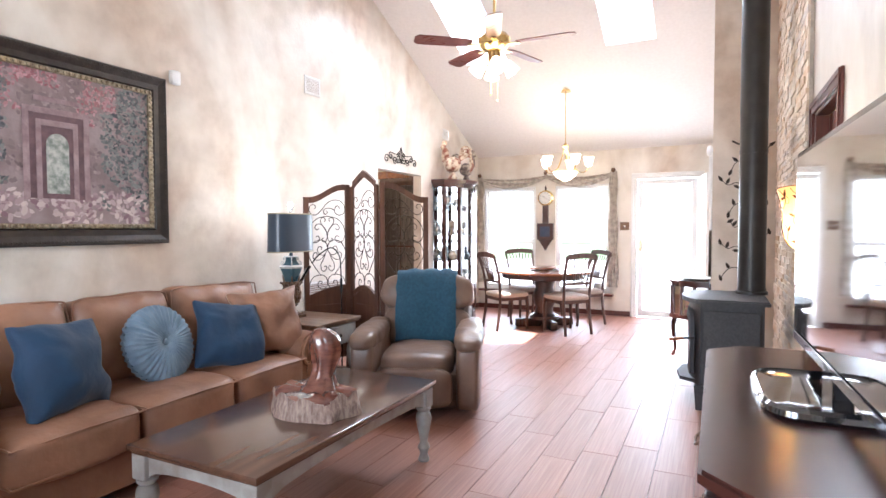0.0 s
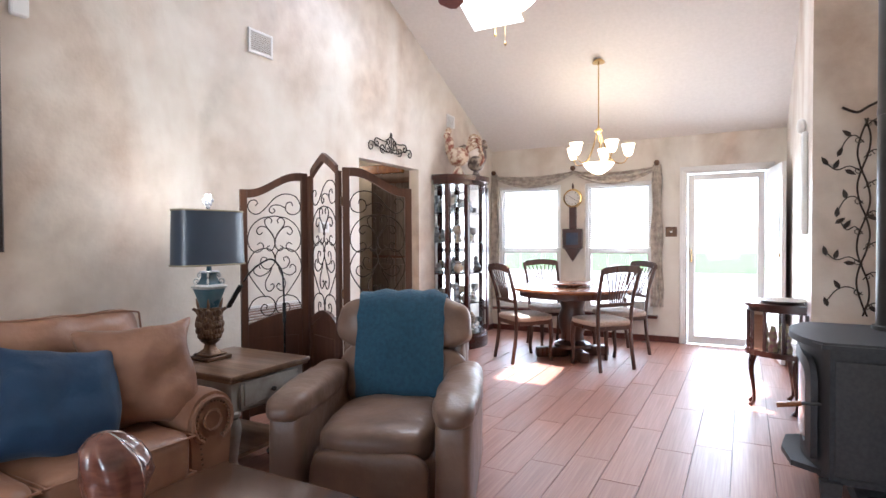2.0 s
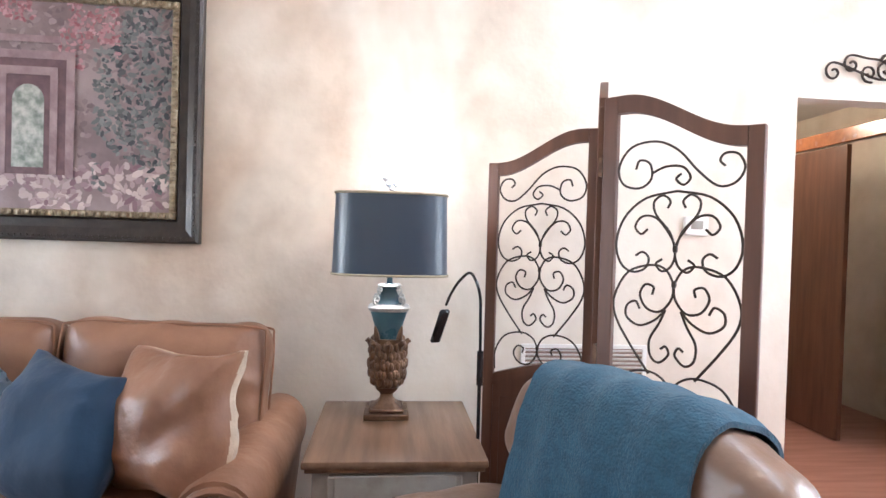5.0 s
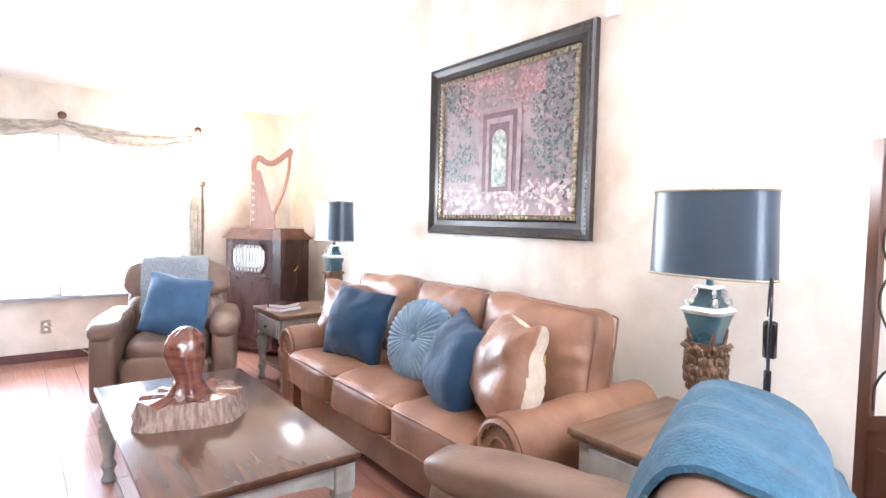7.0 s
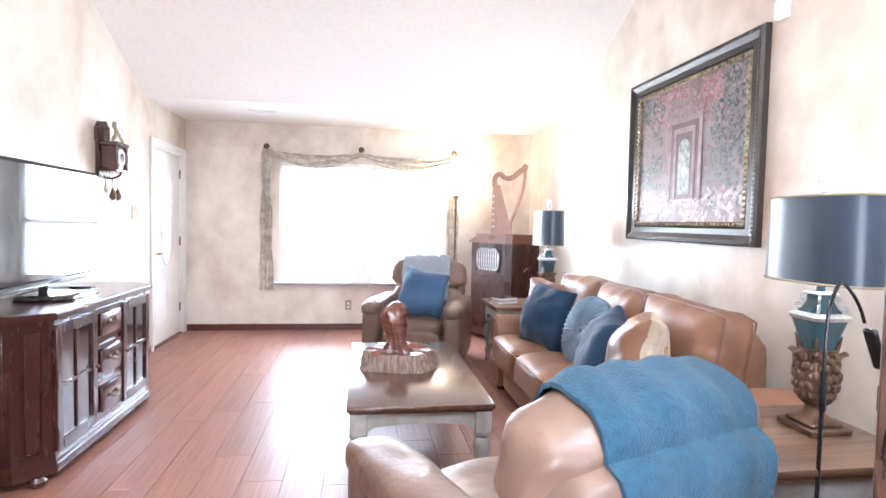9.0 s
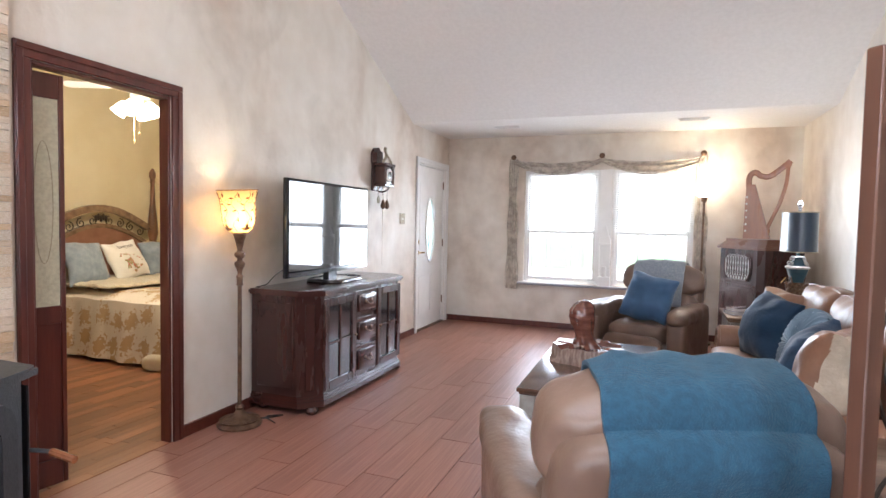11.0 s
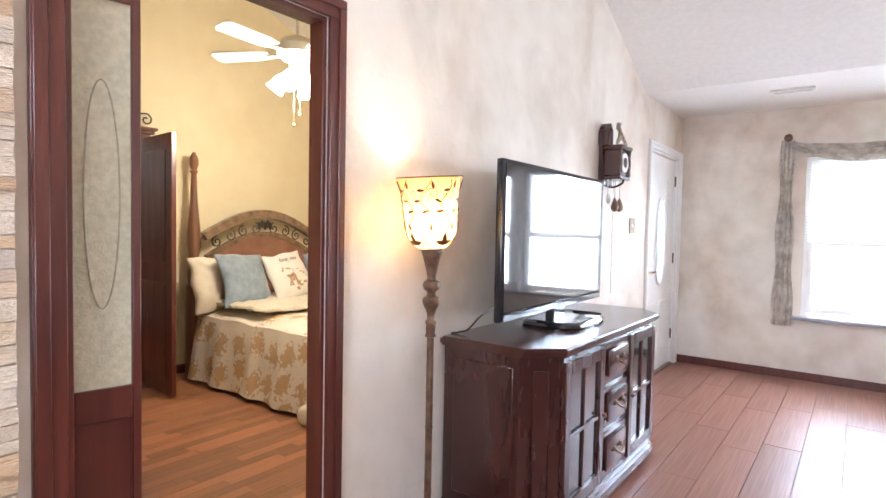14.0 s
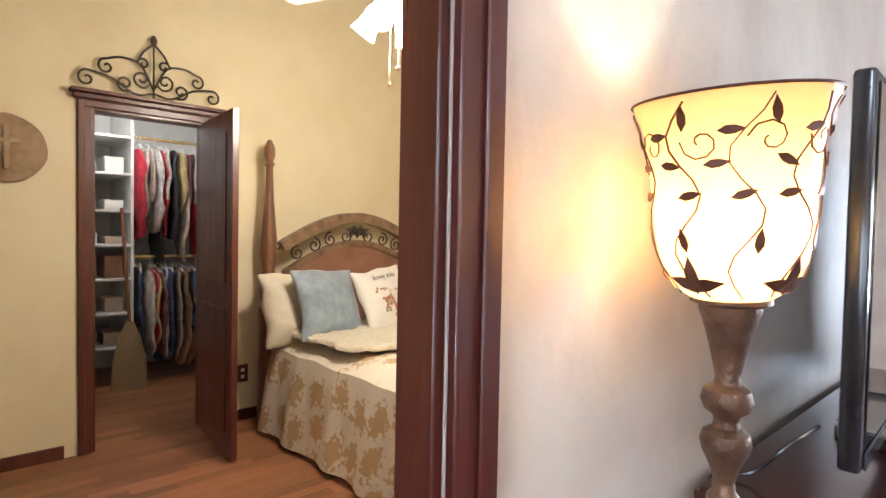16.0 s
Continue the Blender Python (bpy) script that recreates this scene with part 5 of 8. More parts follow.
def patio_door():
    t = thing("door_3", 2.945, NY + 0.05, 0, 0, "white patio storm door with full glass", "door", kind="structure")
    bm = bmesh.new()
    for b in ((-0.40, -0.33, 0.01, 2.03), (0.33, 0.40, 0.01, 2.03), (-0.33, 0.33, 0.01, 0.10), (-0.33, 0.33, 1.96, 2.03)):
        box(bm, b[0], b[1], -0.015, 0.015, b[2], b[3], bev=0.003)
    part("leaf", bm, WHITE, t)
    part("glass_pane", B(-0.33, 0.33, -0.003, 0.003, 0.10, 1.96), PANE, t, "clear glass").visible_shadow = False
    bm = B(-0.37, -0.355, -0.06, -0.04, 0.98, 1.14, bev=0.003)
    box(bm, -0.375, -0.35, -0.045, -0.014, 1.0, 1.02)
    part("handle", bm, BRASS, t)
    # the wooden door stands open into the room against the side wall
    t = thing("door_4", 3.37, NY - 0.01, 0, -82, "open white panelled inner patio door with brass lever", "door", kind="structure")
    part("leaf", B(0.0, 0.83, -0.02, 0.02, 0.012, 2.03, bev=0.003), WHITE, t)
    bm = bmesh.new()
    for x0, x1 in ((0.09, 0.38), (0.45, 0.74)):
        for z0, z1 in ((0.18, 0.85), (1.0, 1.85)):
            box(bm, x0, x1, -0.027, -0.019, z0, z1, bev=0.005)
    part("raised_panel", bm, WHITE, t, kind="stuff")
    bm = tube(bmesh.new(), [(0.77, -0.02, 0.98), (0.77, -0.07, 0.98), (0.68, -0.075, 0.98)], 0.008, 8)
    puff(bm, (0.77, -0.025, 1.10), (0.02, 0.012, 0.02), 2, 5)
    part("handle", bm, BRASS, t)


patio_door()


# ---- windows ----
def window(name, x0, x1, z0, z1, yin, s, label):
    """A double-hung white window; yin: the wall's inner face; s: +1 if the outside is at greater y."""
    t = tagged(new(name), label, "window", kind="structure")
    t.location = ((x0 + x1) / 2, yin, z0)
    w, h = (x1 - x0) / 2, z1 - z0
    zm = h * 0.47

    def bars(list_, y0, y1, nm, m=WHITE):
        bm = bmesh.new()
        for b in list_:
            ya, yb = sorted((s * y0, s * y1))
            box(bm, b[0], b[1], ya, yb, b[2], b[3], bev=0.002)
        return part(nm, bm, m, t, kind="structure")
    bars([(-w, -w + 0.035, 0, h), (w - 0.035, w, 0, h), (-w + 0.035, w - 0.035, 0, 0.035), (-w + 0.035, w - 0.035, h - 0.035, h)], 0.04, 0.10, "window_frame")
    bars([(-w + 0.036, -w + 0.07, 0.036, zm), (w - 0.07, w - 0.036, 0.036, zm), (-w + 0.07, w - 0.07, 0.036, 0.075), (-w + 0.07, w - 0.07, zm - 0.035, zm)], 0.045, 0.07, "lower_sash")
    bars([(-w + 0.036, -w + 0.07, zm, h - 0.036), (w - 0.07, w - 0.036, zm, h - 0.036), (-w + 0.07, w - 0.07, zm, zm + 0.03), (-w + 0.07, w - 0.07, h - 0.07, h - 0.036)], 0.07, 0.095, "upper_sash")
    for a, b, y in ((0.075, zm - 0.035, 0.056), (zm + 0.03, h - 0.07, 0.082)):
        ya, yb = sorted((s * y, s * (y + 0.004)))
        p = part("pane", B(-w + 0.07, w - 0.07, ya, yb, a, b), PANE, t, kind="structure")
        p.visible_shadow = False
    bm = bmesh.new()
    for k in range(1, 3):
        x = -w + 2 * w * k / 3
        for z0_, z1_ in ((0.075, zm - 0.035), (zm + 0.03, h - 0.07)):
            ya, yb = sorted((s * 0.060, s * 0.066)) if z0_ < zm - 0.1 else sorted((s * 0.086, s * 0.092))
            box(bm, x - 0.006, x + 0.006, ya, yb, z0_, z1_)
    part("muntin", bm, WHITE, t, kind="stuff")
    bl = thing("window_blind", (x0 + x1) / 2, yin + s * 0.02, z0, 0, "white slatted blind drawn halfway down the window", "blind", "window blinds")
    part("headrail", B(-w + 0.01, w - 0.01, -0.016, 0.016, h - 0.04, h - 0.004, bev=0.003), WHITE, bl)
    first = None
    for k in range(int((h - zm - 0.05) / 0.026)):
        zz = h - 0.055 - 0.026 * k
        if first is None:
            first = part("slat", box(bmesh.new(), -w + 0.012, w - 0.012, -0.012, 0.012, -0.0008, 0.0008, m=Matrix.Rotation(radians(12 * s), 4, "X")), WHITE, bl, smooth=False)
            first.location.z = zz
        else:
            o = new("slat", first.data)
            o.parent, o.location = bl, (0, 0, zz)
    return t


window("window_1", 1.06, 1.97, 0.58, 2.0, SY, -1, "white double-hung front window")
window("window_2", 2.13, 3.06, 0.58, 2.0, SY, -1, "white double-hung front window")
window("window_3", 0.10, 0.99, 0.33, 1.99, NY, 1, "white double-hung dining window")
window("window_4", 1.31, 2.15, 0.33, 1.99, NY, 1, "white double-hung dining window")
GREYSILL = mat("painted_sill", (0.34, 0.34, 0.37), (0.28, 0.28, 0.31), 8, 0.4)
part("window_sill", B(1.0, 3.12, SY + 0.002, SY + 0.09, 0.545, 0.575, bev=0.004), GREYSILL, None, "grey painted front window sill", kind="structure")
part("window_mullion", B(1.972, 2.128, SY + 0.003, SY + 0.02, 0.575, 2.0, bev=0.003), WHITE, None, "white board between the front windows", kind="structure")
for x0, x1 in ((0.04, 1.05), (1.25, 2.21)):
    part("window_sill", B(x0, x1, NY - 0.10, NY - 0.002, 0.29, 0.325, bev=0.004), DARKTRIM, None, "dark wooden dining window sill", kind="structure")


def valance(name, x0, xm, x1, z, yin, s, drop, zl, label):
    """A swagged scarf over three knobs, with tails down both sides; s: +1 if the room is at greater y."""
    t = thing(name, 0, 0, 0, 0, label, "curtain", "window curtains")

    def swag(a, b, nm):
        bm = bmesh.new()
        n, m = 28, 10
        g = []
        for i in range(n + 1):
            u = i / n
            sag = 4 * u * (1 - u)
            row = []
            for k in range(m + 1):
                v = k / m
                zz = z - 0.03 - 0.05 * sag - v * (0.05 + drop * sag)
                yy = yin + s * (0.03 + 0.022 * math.sin(v * 14 + 2 * sag) + 0.02 * sag)
                row.append((a + (b - a) * u, yy, zz))
            g.append(row)
        for off in (0, 1):
            vs = [[bm.verts.new((q[0], q[1] + s * 0.006 * off, q[2])) for q in row] for row in g]
            for i in range(n):
                for k in range(m):
                    f = (vs[i][k], vs[i + 1][k], vs[i + 1][k + 1], vs[i][k + 1])
                    bm.faces.new(f if off else f[::-1])
        return part(nm, bm, CURTAIN, t)
    swag(x0, xm, "swag")
    swag(xm, x1, "swag")
    for x in (x0, x1):
        bm = bmesh.new()
        n, m = 24, 12
        for off in (0, 1):
            vs = []
            for i in range(n + 1):
                v = i / n
                zz = z - 0.02 - (z - zl) * v
                w = 0.05 + 0.03 * v + 0.01 * math.sin(v * 16)
                vs.append([bm.verts.new((x + w * (2 * k / m - 1), yin + s * (0.035 + 0.016 * math.sin(k * 2.2 + v * 1.5) + 0.006 * off), zz)) for k in range(m + 1)])
            for i in range(n):
                for k in range(m):
                    f = (vs[i][k], vs[i + 1][k], vs[i + 1][k + 1], vs[i][k + 1])
                    bm.faces.new(f if off else f[::-1])
        part("tail", bm, CURTAIN, t)
    for x in (x0, xm, x1):
        k = part("knob", LT([(0.012, 0), (0.012, 0.05), (0.03, 0.055), (0.034, 0.07), (0.022, 0.085), (0.004, 0.09)], 14), BRONZE, t, "dark bronze holdback knob")
        k.matrix_local = Matrix.Translation((x, yin, z)) @ Matrix.Rotation(radians(-90 * s), 4, "X")


valance("curtain_valance", 0.99, 2.11, 3.20, 2.165, SY, 1, 0.10, 0.50, "patterned beige scarf valance swagged over the front window")
valance("curtain_valance", 0.05, 1.17, 2.20, 2.19, NY, -1, 0.10, 0.45, "patterned beige scarf valance swagged over the dining windows")


# ================= east side =================
def media_cabinet():
    t = thing("media_cabinet", 4.09, 1.045, 0, 0, "dark mahogany media cabinet with glass doors and three drawers", "cabinet")
    D, hw, H, c = 0.515, 0.73, 0.845, 0.11
    top = [(0, -hw - 0.02), (-D + c, -hw - 0.02), (-D - 0.02, -hw + c), (-D - 0.02, hw - c), (-D + c, hw + 0.02), (0, hw + 0.02)]

    def inset(o):
        return [(min(0, p[0] + o), p[1] - math.copysign(o, p[1])) for p in top]
    bm = prism(bmesh.new(), inset(0.012), H - 0.040, H - 0.028)
    prism(bm, inset(0.0), H - 0.028, H)
    bmesh.ops.bevel(bm, geom=[e for e in bm.edges if abs(e.verts[0].co.z - e.verts[1].co.z) < 1e-5 and e.verts[0].co.z > H - 0.001], offset=0.008, segments=2, affect="EDGES")
    part("top", bm, MAHOG, t)
    bm = prism(bmesh.new(), inset(0.035), 0.12, H - 0.040)
    part("carcass", bm, MAHOGV, t)
    bm = prism(bmesh.new(), inset(0.012), 0.045, 0.085)
    prism(bm, inset(0.022), 0.085, 0.105)
    prism(bm, inset(0.030), 0.105, 0.12)
    part("plinth", bm, MAHOG, t)
    for x in (-D + 0.06, -0.06):
        for y in (-hw + 0.07, hw - 0.07):
            part("foot", LT([(0.025, 0), (0.04, 0.01), (0.045, 0.03), (0.03, 0.05)], 14, c=(x, y)), MAHOG, t)
    xf = -D + 0.015
    # side panels and chamfer pilasters
    for s in (-1, 1):
        y0 = s * (hw - 0.016)
        bm = box(bmesh.new(), -D + c + 0.06, -0.05, min(y0, y0 + s * 0.006), max(y0, y0 + s * 0.006), 0.17, H - 0.09, bev=0.004)
        part("side_panel", bm, MAHOGV, t)
        m = Matrix.Translation((-D + 0.068, s * (hw - 0.058), 0)) @ Matrix.Rotation(radians(-45 * s), 4, "Z")
        part("pilaster", box(bmesh.new(), -0.034, 0.034, -0.006, 0.006, 0.16, H - 0.09, bev=0.005, m=m @ Matrix.Rotation(radians(90), 4, "Z")), MAHOGV, t)
    for s in (-1, 1):
        y0, y1 = sorted((s * 0.175, s * (hw - c - 0.02)))
        bm = bmesh.new()
        fw = 0.055
        for b in ((y0, y0 + fw, 0.145, 0.78), (y1 - fw, y1, 0.145, 0.78), (y0 + fw, y1 - fw, 0.145, 0.145 + fw), (y0 + fw, y1 - fw, 0.78 - fw, 0.78)):
            box(bm, xf - 0.022, xf, *b, bev=0.004)
        d = part("door", bm, MAHOGV, t)
        ym = (y0 + y1) / 2
        part("glass", B(xf - 0.008, xf - 0.004, y0 + fw, y1 - fw, 0.145 + fw, 0.78 - fw), mat("dark_glass", (0.035, 0.036, 0.04), (0.045, 0.045, 0.05), 2, 0.08, coat=0.6, rvar=0.02), d, "dark cabinet glass")
        bm = B(xf - 0.018, xf - 0.009, ym - 0.011, ym + 0.011, 0.145 + fw, 0.78 - fw, bev=0.002)
        box(bm, xf - 0.018, xf - 0.009, y0 + fw, ym - 0.011, 0.455, 0.475, bev=0.002)
        box(bm, xf - 0.018, xf - 0.009, ym + 0.011, y1 - fw, 0.455, 0.475, bev=0.002)
        part("glazing_bar", bm, MAHOG, d)
        part("knob", PF((xf - 0.032, s * 0.20, 0.47), (0.012, 0.012, 0.012), 2, 6), BRONZE, d)
    for k, (z0, z1) in enumerate(((0.60, 0.785), (0.385, 0.575), (0.15, 0.36))):
        bm = B(xf - 0.012, xf, -0.165, 0.165, z0, z1, bev=0.003)
        box(bm, xf - 0.028, xf - 0.012, -0.135, 0.135, z0 + 0.028, z1 - 0.028, bev=0.01, seg=2)
        d = part("drawer", bm, MAHOG, t)
        zc = (z0 + z1) / 2
        bm = tube(bmesh.new(), smooth_path([(xf - 0.03, -0.045, zc + 0.012), (xf - 0.052, -0.035, zc - 0.006), (xf - 0.055, 0, zc - 0.014), (xf - 0.052, 0.035, zc - 0.006), (xf - 0.03, 0.045, zc + 0.012)], 4), 0.005, 6)
        for q in (-0.045, 0.045):
            puff(bm, (xf - 0.031, q, zc + 0.012), (0.006, 0.014, 0.014), 2, 5)
        part("pull", bm, BRONZE, d, "bronze bail pull")


media_cabinet()


def television():
    t = thing("television", 3.90, 1.075, 0.845, 1.8, "black flat television on a glossy oval stand", "television")
    y0, y1, z0, z1 = -0.615, 0.615, 0.065, 0.765
    bm = B(-0.025, 0.01, y0, y1, z0, z1, bev=0.008, seg=2)
    box(bm, 0.01, 0.035, y0 + 0.15, y1 - 0.15, z0 + 0.08, z1 - 0.12, bev=0.01)
    part("case", bm, BLACKPLASTIC, t)
    part("screen", B(-0.0285, -0.0255, y0 + 0.022, y1 - 0.022, z0 + 0.045, z1 - 0.022), SCREEN, t, "black reflective screen", smooth=False)
    part("speaker_bar", B(-0.030, -0.0255, y0 + 0.02, y1 - 0.02, z0 + 0.004, z0 + 0.036, bev=0.002), mat("smoked_trim", (0.03, 0.032, 0.04), (0.04, 0.04, 0.05), 4, 0.1, coat=0.5), t)
    part("neck", B(-0.03, 0.02, -0.07, 0.07, 0.01, 0.10, bev=0.006), BLACKPLASTIC, t)
    bm = bmesh.new()
    lathe(bm, [(0.97, 0), (1.0, 0.008), (0.985, 0.022), (0.93, 0.030), (0.90, 0.024), (0.60, 0.020)], 48, c=(-0.055, 0.0), sx=0.155, sy=0.245, e=4.5)
    st = part("stand", bm, mat("gloss_black", (0.010, 0.010, 0.012), (0.014, 0.014, 0.016), 4, 0.07, coat=1, rvar=0.02), t, "glossy black rounded stand")
    part("stand_trim", B(-0.207, -0.203, -0.16, 0.16, 0.006, 0.012), FRAMEGOLD, st, "thin silver trim line")
    c = thing("power_cable", 3.99, 1.66, 0.845, 0, "thin black power cables behind the television", "cable")
    part("cord", tube(bmesh.new(), smooth_path([(-0.06, -0.03, 0.12), (-0.02, 0.01, 0.08), (0.03, 0.03, 0.02), (0.07, 0.05, 0.006), (0.106, 0.06, -0.03), (0.107, 0.07, -0.3), (0.107, 0.07, -0.82)], 6), 0.0035, 6), BLACKPLASTIC, c)
    c = thing("power_cable", 3.99, 1.9, 0.0, 0, "black cable coiled on the floor by the cabinet", "cable")
    part("cord", tube(bmesh.new(), smooth_path([(0.09, -0.02, 0.012), (-0.05, 0.03, 0.006), (-0.14, -0.01, 0.006), (-0.2, -0.09, 0.006), (-0.12, -0.02, 0.006), (-0.24, 0.05, 0.006)], 8), 0.005, 6), BLACKPLASTIC, c)


television()


def leafy_lamp():
    x, y = 3.945, 2.05
    t = thing("floor_lamp", x, y, 0, 0, "bronze torchiere floor lamp with a lit amber vine glass shade", "lamp")
    part("base", LT([(0.135, 0), (0.14, 0.012), (0.12, 0.03), (0.125, 0.04), (0.07, 0.055), (0.035, 0.075), (0.022, 0.10), (0.028, 0.115), (0.018, 0.13)], 32), BRONZE, t)
    bm = lathe(bmesh.new(), [(0.0135, 0.12), (0.0135, 0.94)], 12)
    for z in (0.3, 0.55, 0.7):
        lathe(bm, [(0.0135, z - 0.004), (0.0155, z), (0.0135, z + 0.004)], 12)
    part("pole", bm, BRONZE, t)
    part("turned_stem", LT([(r_, z_ + 0.095) for r_, z_ in ((0.0145, 0.80), (0.021, 0.804), (0.021, 0.812), (0.017, 0.816), (0.0185, 0.83), (0.0185, 0.85), (0.022, 0.854), (0.022, 0.862), (0.015, 0.870), (0.014, 0.885), (0.020, 0.905), (0.030, 0.925), (0.0335, 0.940), (0.030, 0.952), (0.018, 0.960), (0.0155, 0.968), (0.018, 0.976), (0.029, 0.984), (0.034, 0.998), (0.030, 1.012), (0.018, 1.020), (0.016, 1.030), (0.020, 1.050), (0.028, 1.085), (0.036, 1.112), (0.040, 1.122), (0.040, 1.128), (0.052, 1.133), (0.052, 1.140))], 28), BRONZE, t, "turned bronze stem")
    prof = [(0.050, 1.235), (0.072, 1.25), (0.090, 1.285), (0.097, 1.33), (0.100, 1.38), (0.104, 1.43), (0.112, 1.47), (0.122, 1.495), (0.124, 1.50)]
    bm = bmesh.new()
    seg = 36
    rings = [[bm.verts.new((r * math.cos(2 * math.pi * i / seg), r * math.sin(2 * math.pi * i / seg), z)) for i in range(seg)] for r, z in prof + [(r - 0.003, z) for r, z in reversed(prof)]]
    for a, b in zip(rings, rings[1:]):
        for i in range(seg):
            bm.faces.new((a[i], a[(i + 1) % seg], b[(i + 1) % seg], b[i]))
    m, N, L, P = nodes_of("amber_glass")
    P.inputs["Base Color"].default_value = (0.95, 0.74, 0.42, 1)
    P.inputs["Roughness"].default_value = 0.25
    tl = N.new("ShaderNodeBsdfTranslucent")
    tl.inputs["Color"].default_value = (1.0, 0.80, 0.50, 1)
    tr = N.new("ShaderNodeBsdfTransparent")
    tr.inputs["Color"].default_value = (1.0, 0.88, 0.62, 1)
    m1, m2 = N.new("ShaderNodeMixShader"), N.new("ShaderNodeMixShader")
    m1.inputs["Fac"].default_value, m2.inputs["Fac"].default_value = 0.45, 0.25
    L.new(P.outputs["BSDF"], m1.inputs[1])
    L.new(tl.outputs["BSDF"], m1.inputs[2])
    L.new(m1.outputs["Shader"], m2.inputs[1])
    L.new(tr.outputs["BSDF"], m2.inputs[2])
    nz = N.new("ShaderNodeTexNoise")
    nz.inputs["Scale"].default_value = 45
    bp = N.new("ShaderNodeBump")
    bp.inputs["Strength"].default_value = 0.5
    L.new(nz.outputs["Fac"], bp.inputs["Height"])
    L.new(bp.outputs["Normal"], P.inputs["Normal"])
    L.new(m2.outputs["Shader"], N["Material Output"].inputs["Surface"])
    s = part("shade", bm, m, t, "amber mottled glass shade")

    def rad(z):
        for (r0, z0), (r1, z1) in zip(prof, prof[1:]):
            if z0 <= z <= z1:
                return r0 + (r1 - r0) * (z - z0) / (z1 - z0) + 0.002
        return prof[-1][0]
    bm = bmesh.new()
    rnd = random.Random(5)

    def leaf(a, z, ang, ln=0.022):
        r = rad(z)
        pts = []
        for u, w in ((-1, 0), (-0.4, 0.42), (0.2, 0.4), (1, 0), (0.2, -0.4), (-0.4, -0.42)):
            du, dz = u * math.cos(ang) - w * 0.8 * math.sin(ang), u * math.sin(ang) + w * 0.8 * math.cos(ang)
            zz = min(1.495, max(1.24, z + dz * ln))
            aa = a + du * ln / r
            rr = rad(zz) + 0.002
            pts.append(Vector((rr * math.cos(aa), rr * math.sin(aa), zz)))
        vs = [bm.verts.new(p) for p in pts]
        o = [bm.verts.new(p * 1 + Vector((p.x, p.y, 0)).normalized() * 0.002) for p in pts]
        bm.faces.new(o)
        for i in range(6):
            bm.faces.new((vs[i], vs[(i + 1) % 6], o[(i + 1) % 6], o[i]))
    for k in range(9):
        a0 = 2 * math.pi * k / 9
        vine = []
        for i in range(14):
            z = 1.245 + 0.245 * i / 13
            a = a0 + 0.20 * math.sin(i * 0.85 + k)
            r = rad(z) + 0.0015
            vine.append((r * math.cos(a), r * math.sin(a), z))
            if i in (4, 7, 9, 11, 12):
                leaf(a + 0.12 * (-1) ** i, z, rnd.uniform(0.3, 1.3) * (-1) ** i + 0.6, 0.016)
        tube(bm, vine, 0.0014, 4)
        curl = []
        for q in spiral(0, 0, 0.024, 3.0, 1.1, (-1) ** k, 10):
            z = 1.44 + q[1]
            a = a0 + 0.22 + q[0] / 0.1
            r = rad(z) + 0.0015
            curl.append((r * math.cos(a), r * math.sin(a), z))
        tube(bm, curl, 0.0012, 4)
        if k % 2 == 0:
            for dz, an in ((0.0, 0.2), (0.012, 1.57), (0.0, 2.9)):
                leaf(a0 + 0.15 * math.cos(an), 1.262 + dz, an, 0.026)
    tube(bm, [(0.125 * math.cos(2 * math.pi * i / 36), 0.125 * math.sin(2 * math.pi * i / 36), 1.50) for i in range(37)], 0.002, 5)
    part("vine_overlay", bm, mat("vine_metal", (0.10, 0.035, 0.022), (0.14, 0.06, 0.035), 30, 0.45, 0.4), s, "dark metal vine overlay")
    s.matrix_local = Matrix.Translation((0, 0, 1.235)) @ Matrix.Rotation(radians(-5), 4, "X") @ Matrix.Translation((0, 0, -1.235))
    part("bulb", PF((0, 0, 1.32), (0.026, 0.026, 0.04), 2, 8), glow("bulb_amber", (1.0, 0.84, 0.58), 8), t, "lit bulb").visible_shadow = False
    lamp("floor_lamp_light", "POINT", pose(x, y, 1.33), 0.65, (1.0, 0.80, 0.52), 0.035)


leafy_lamp()


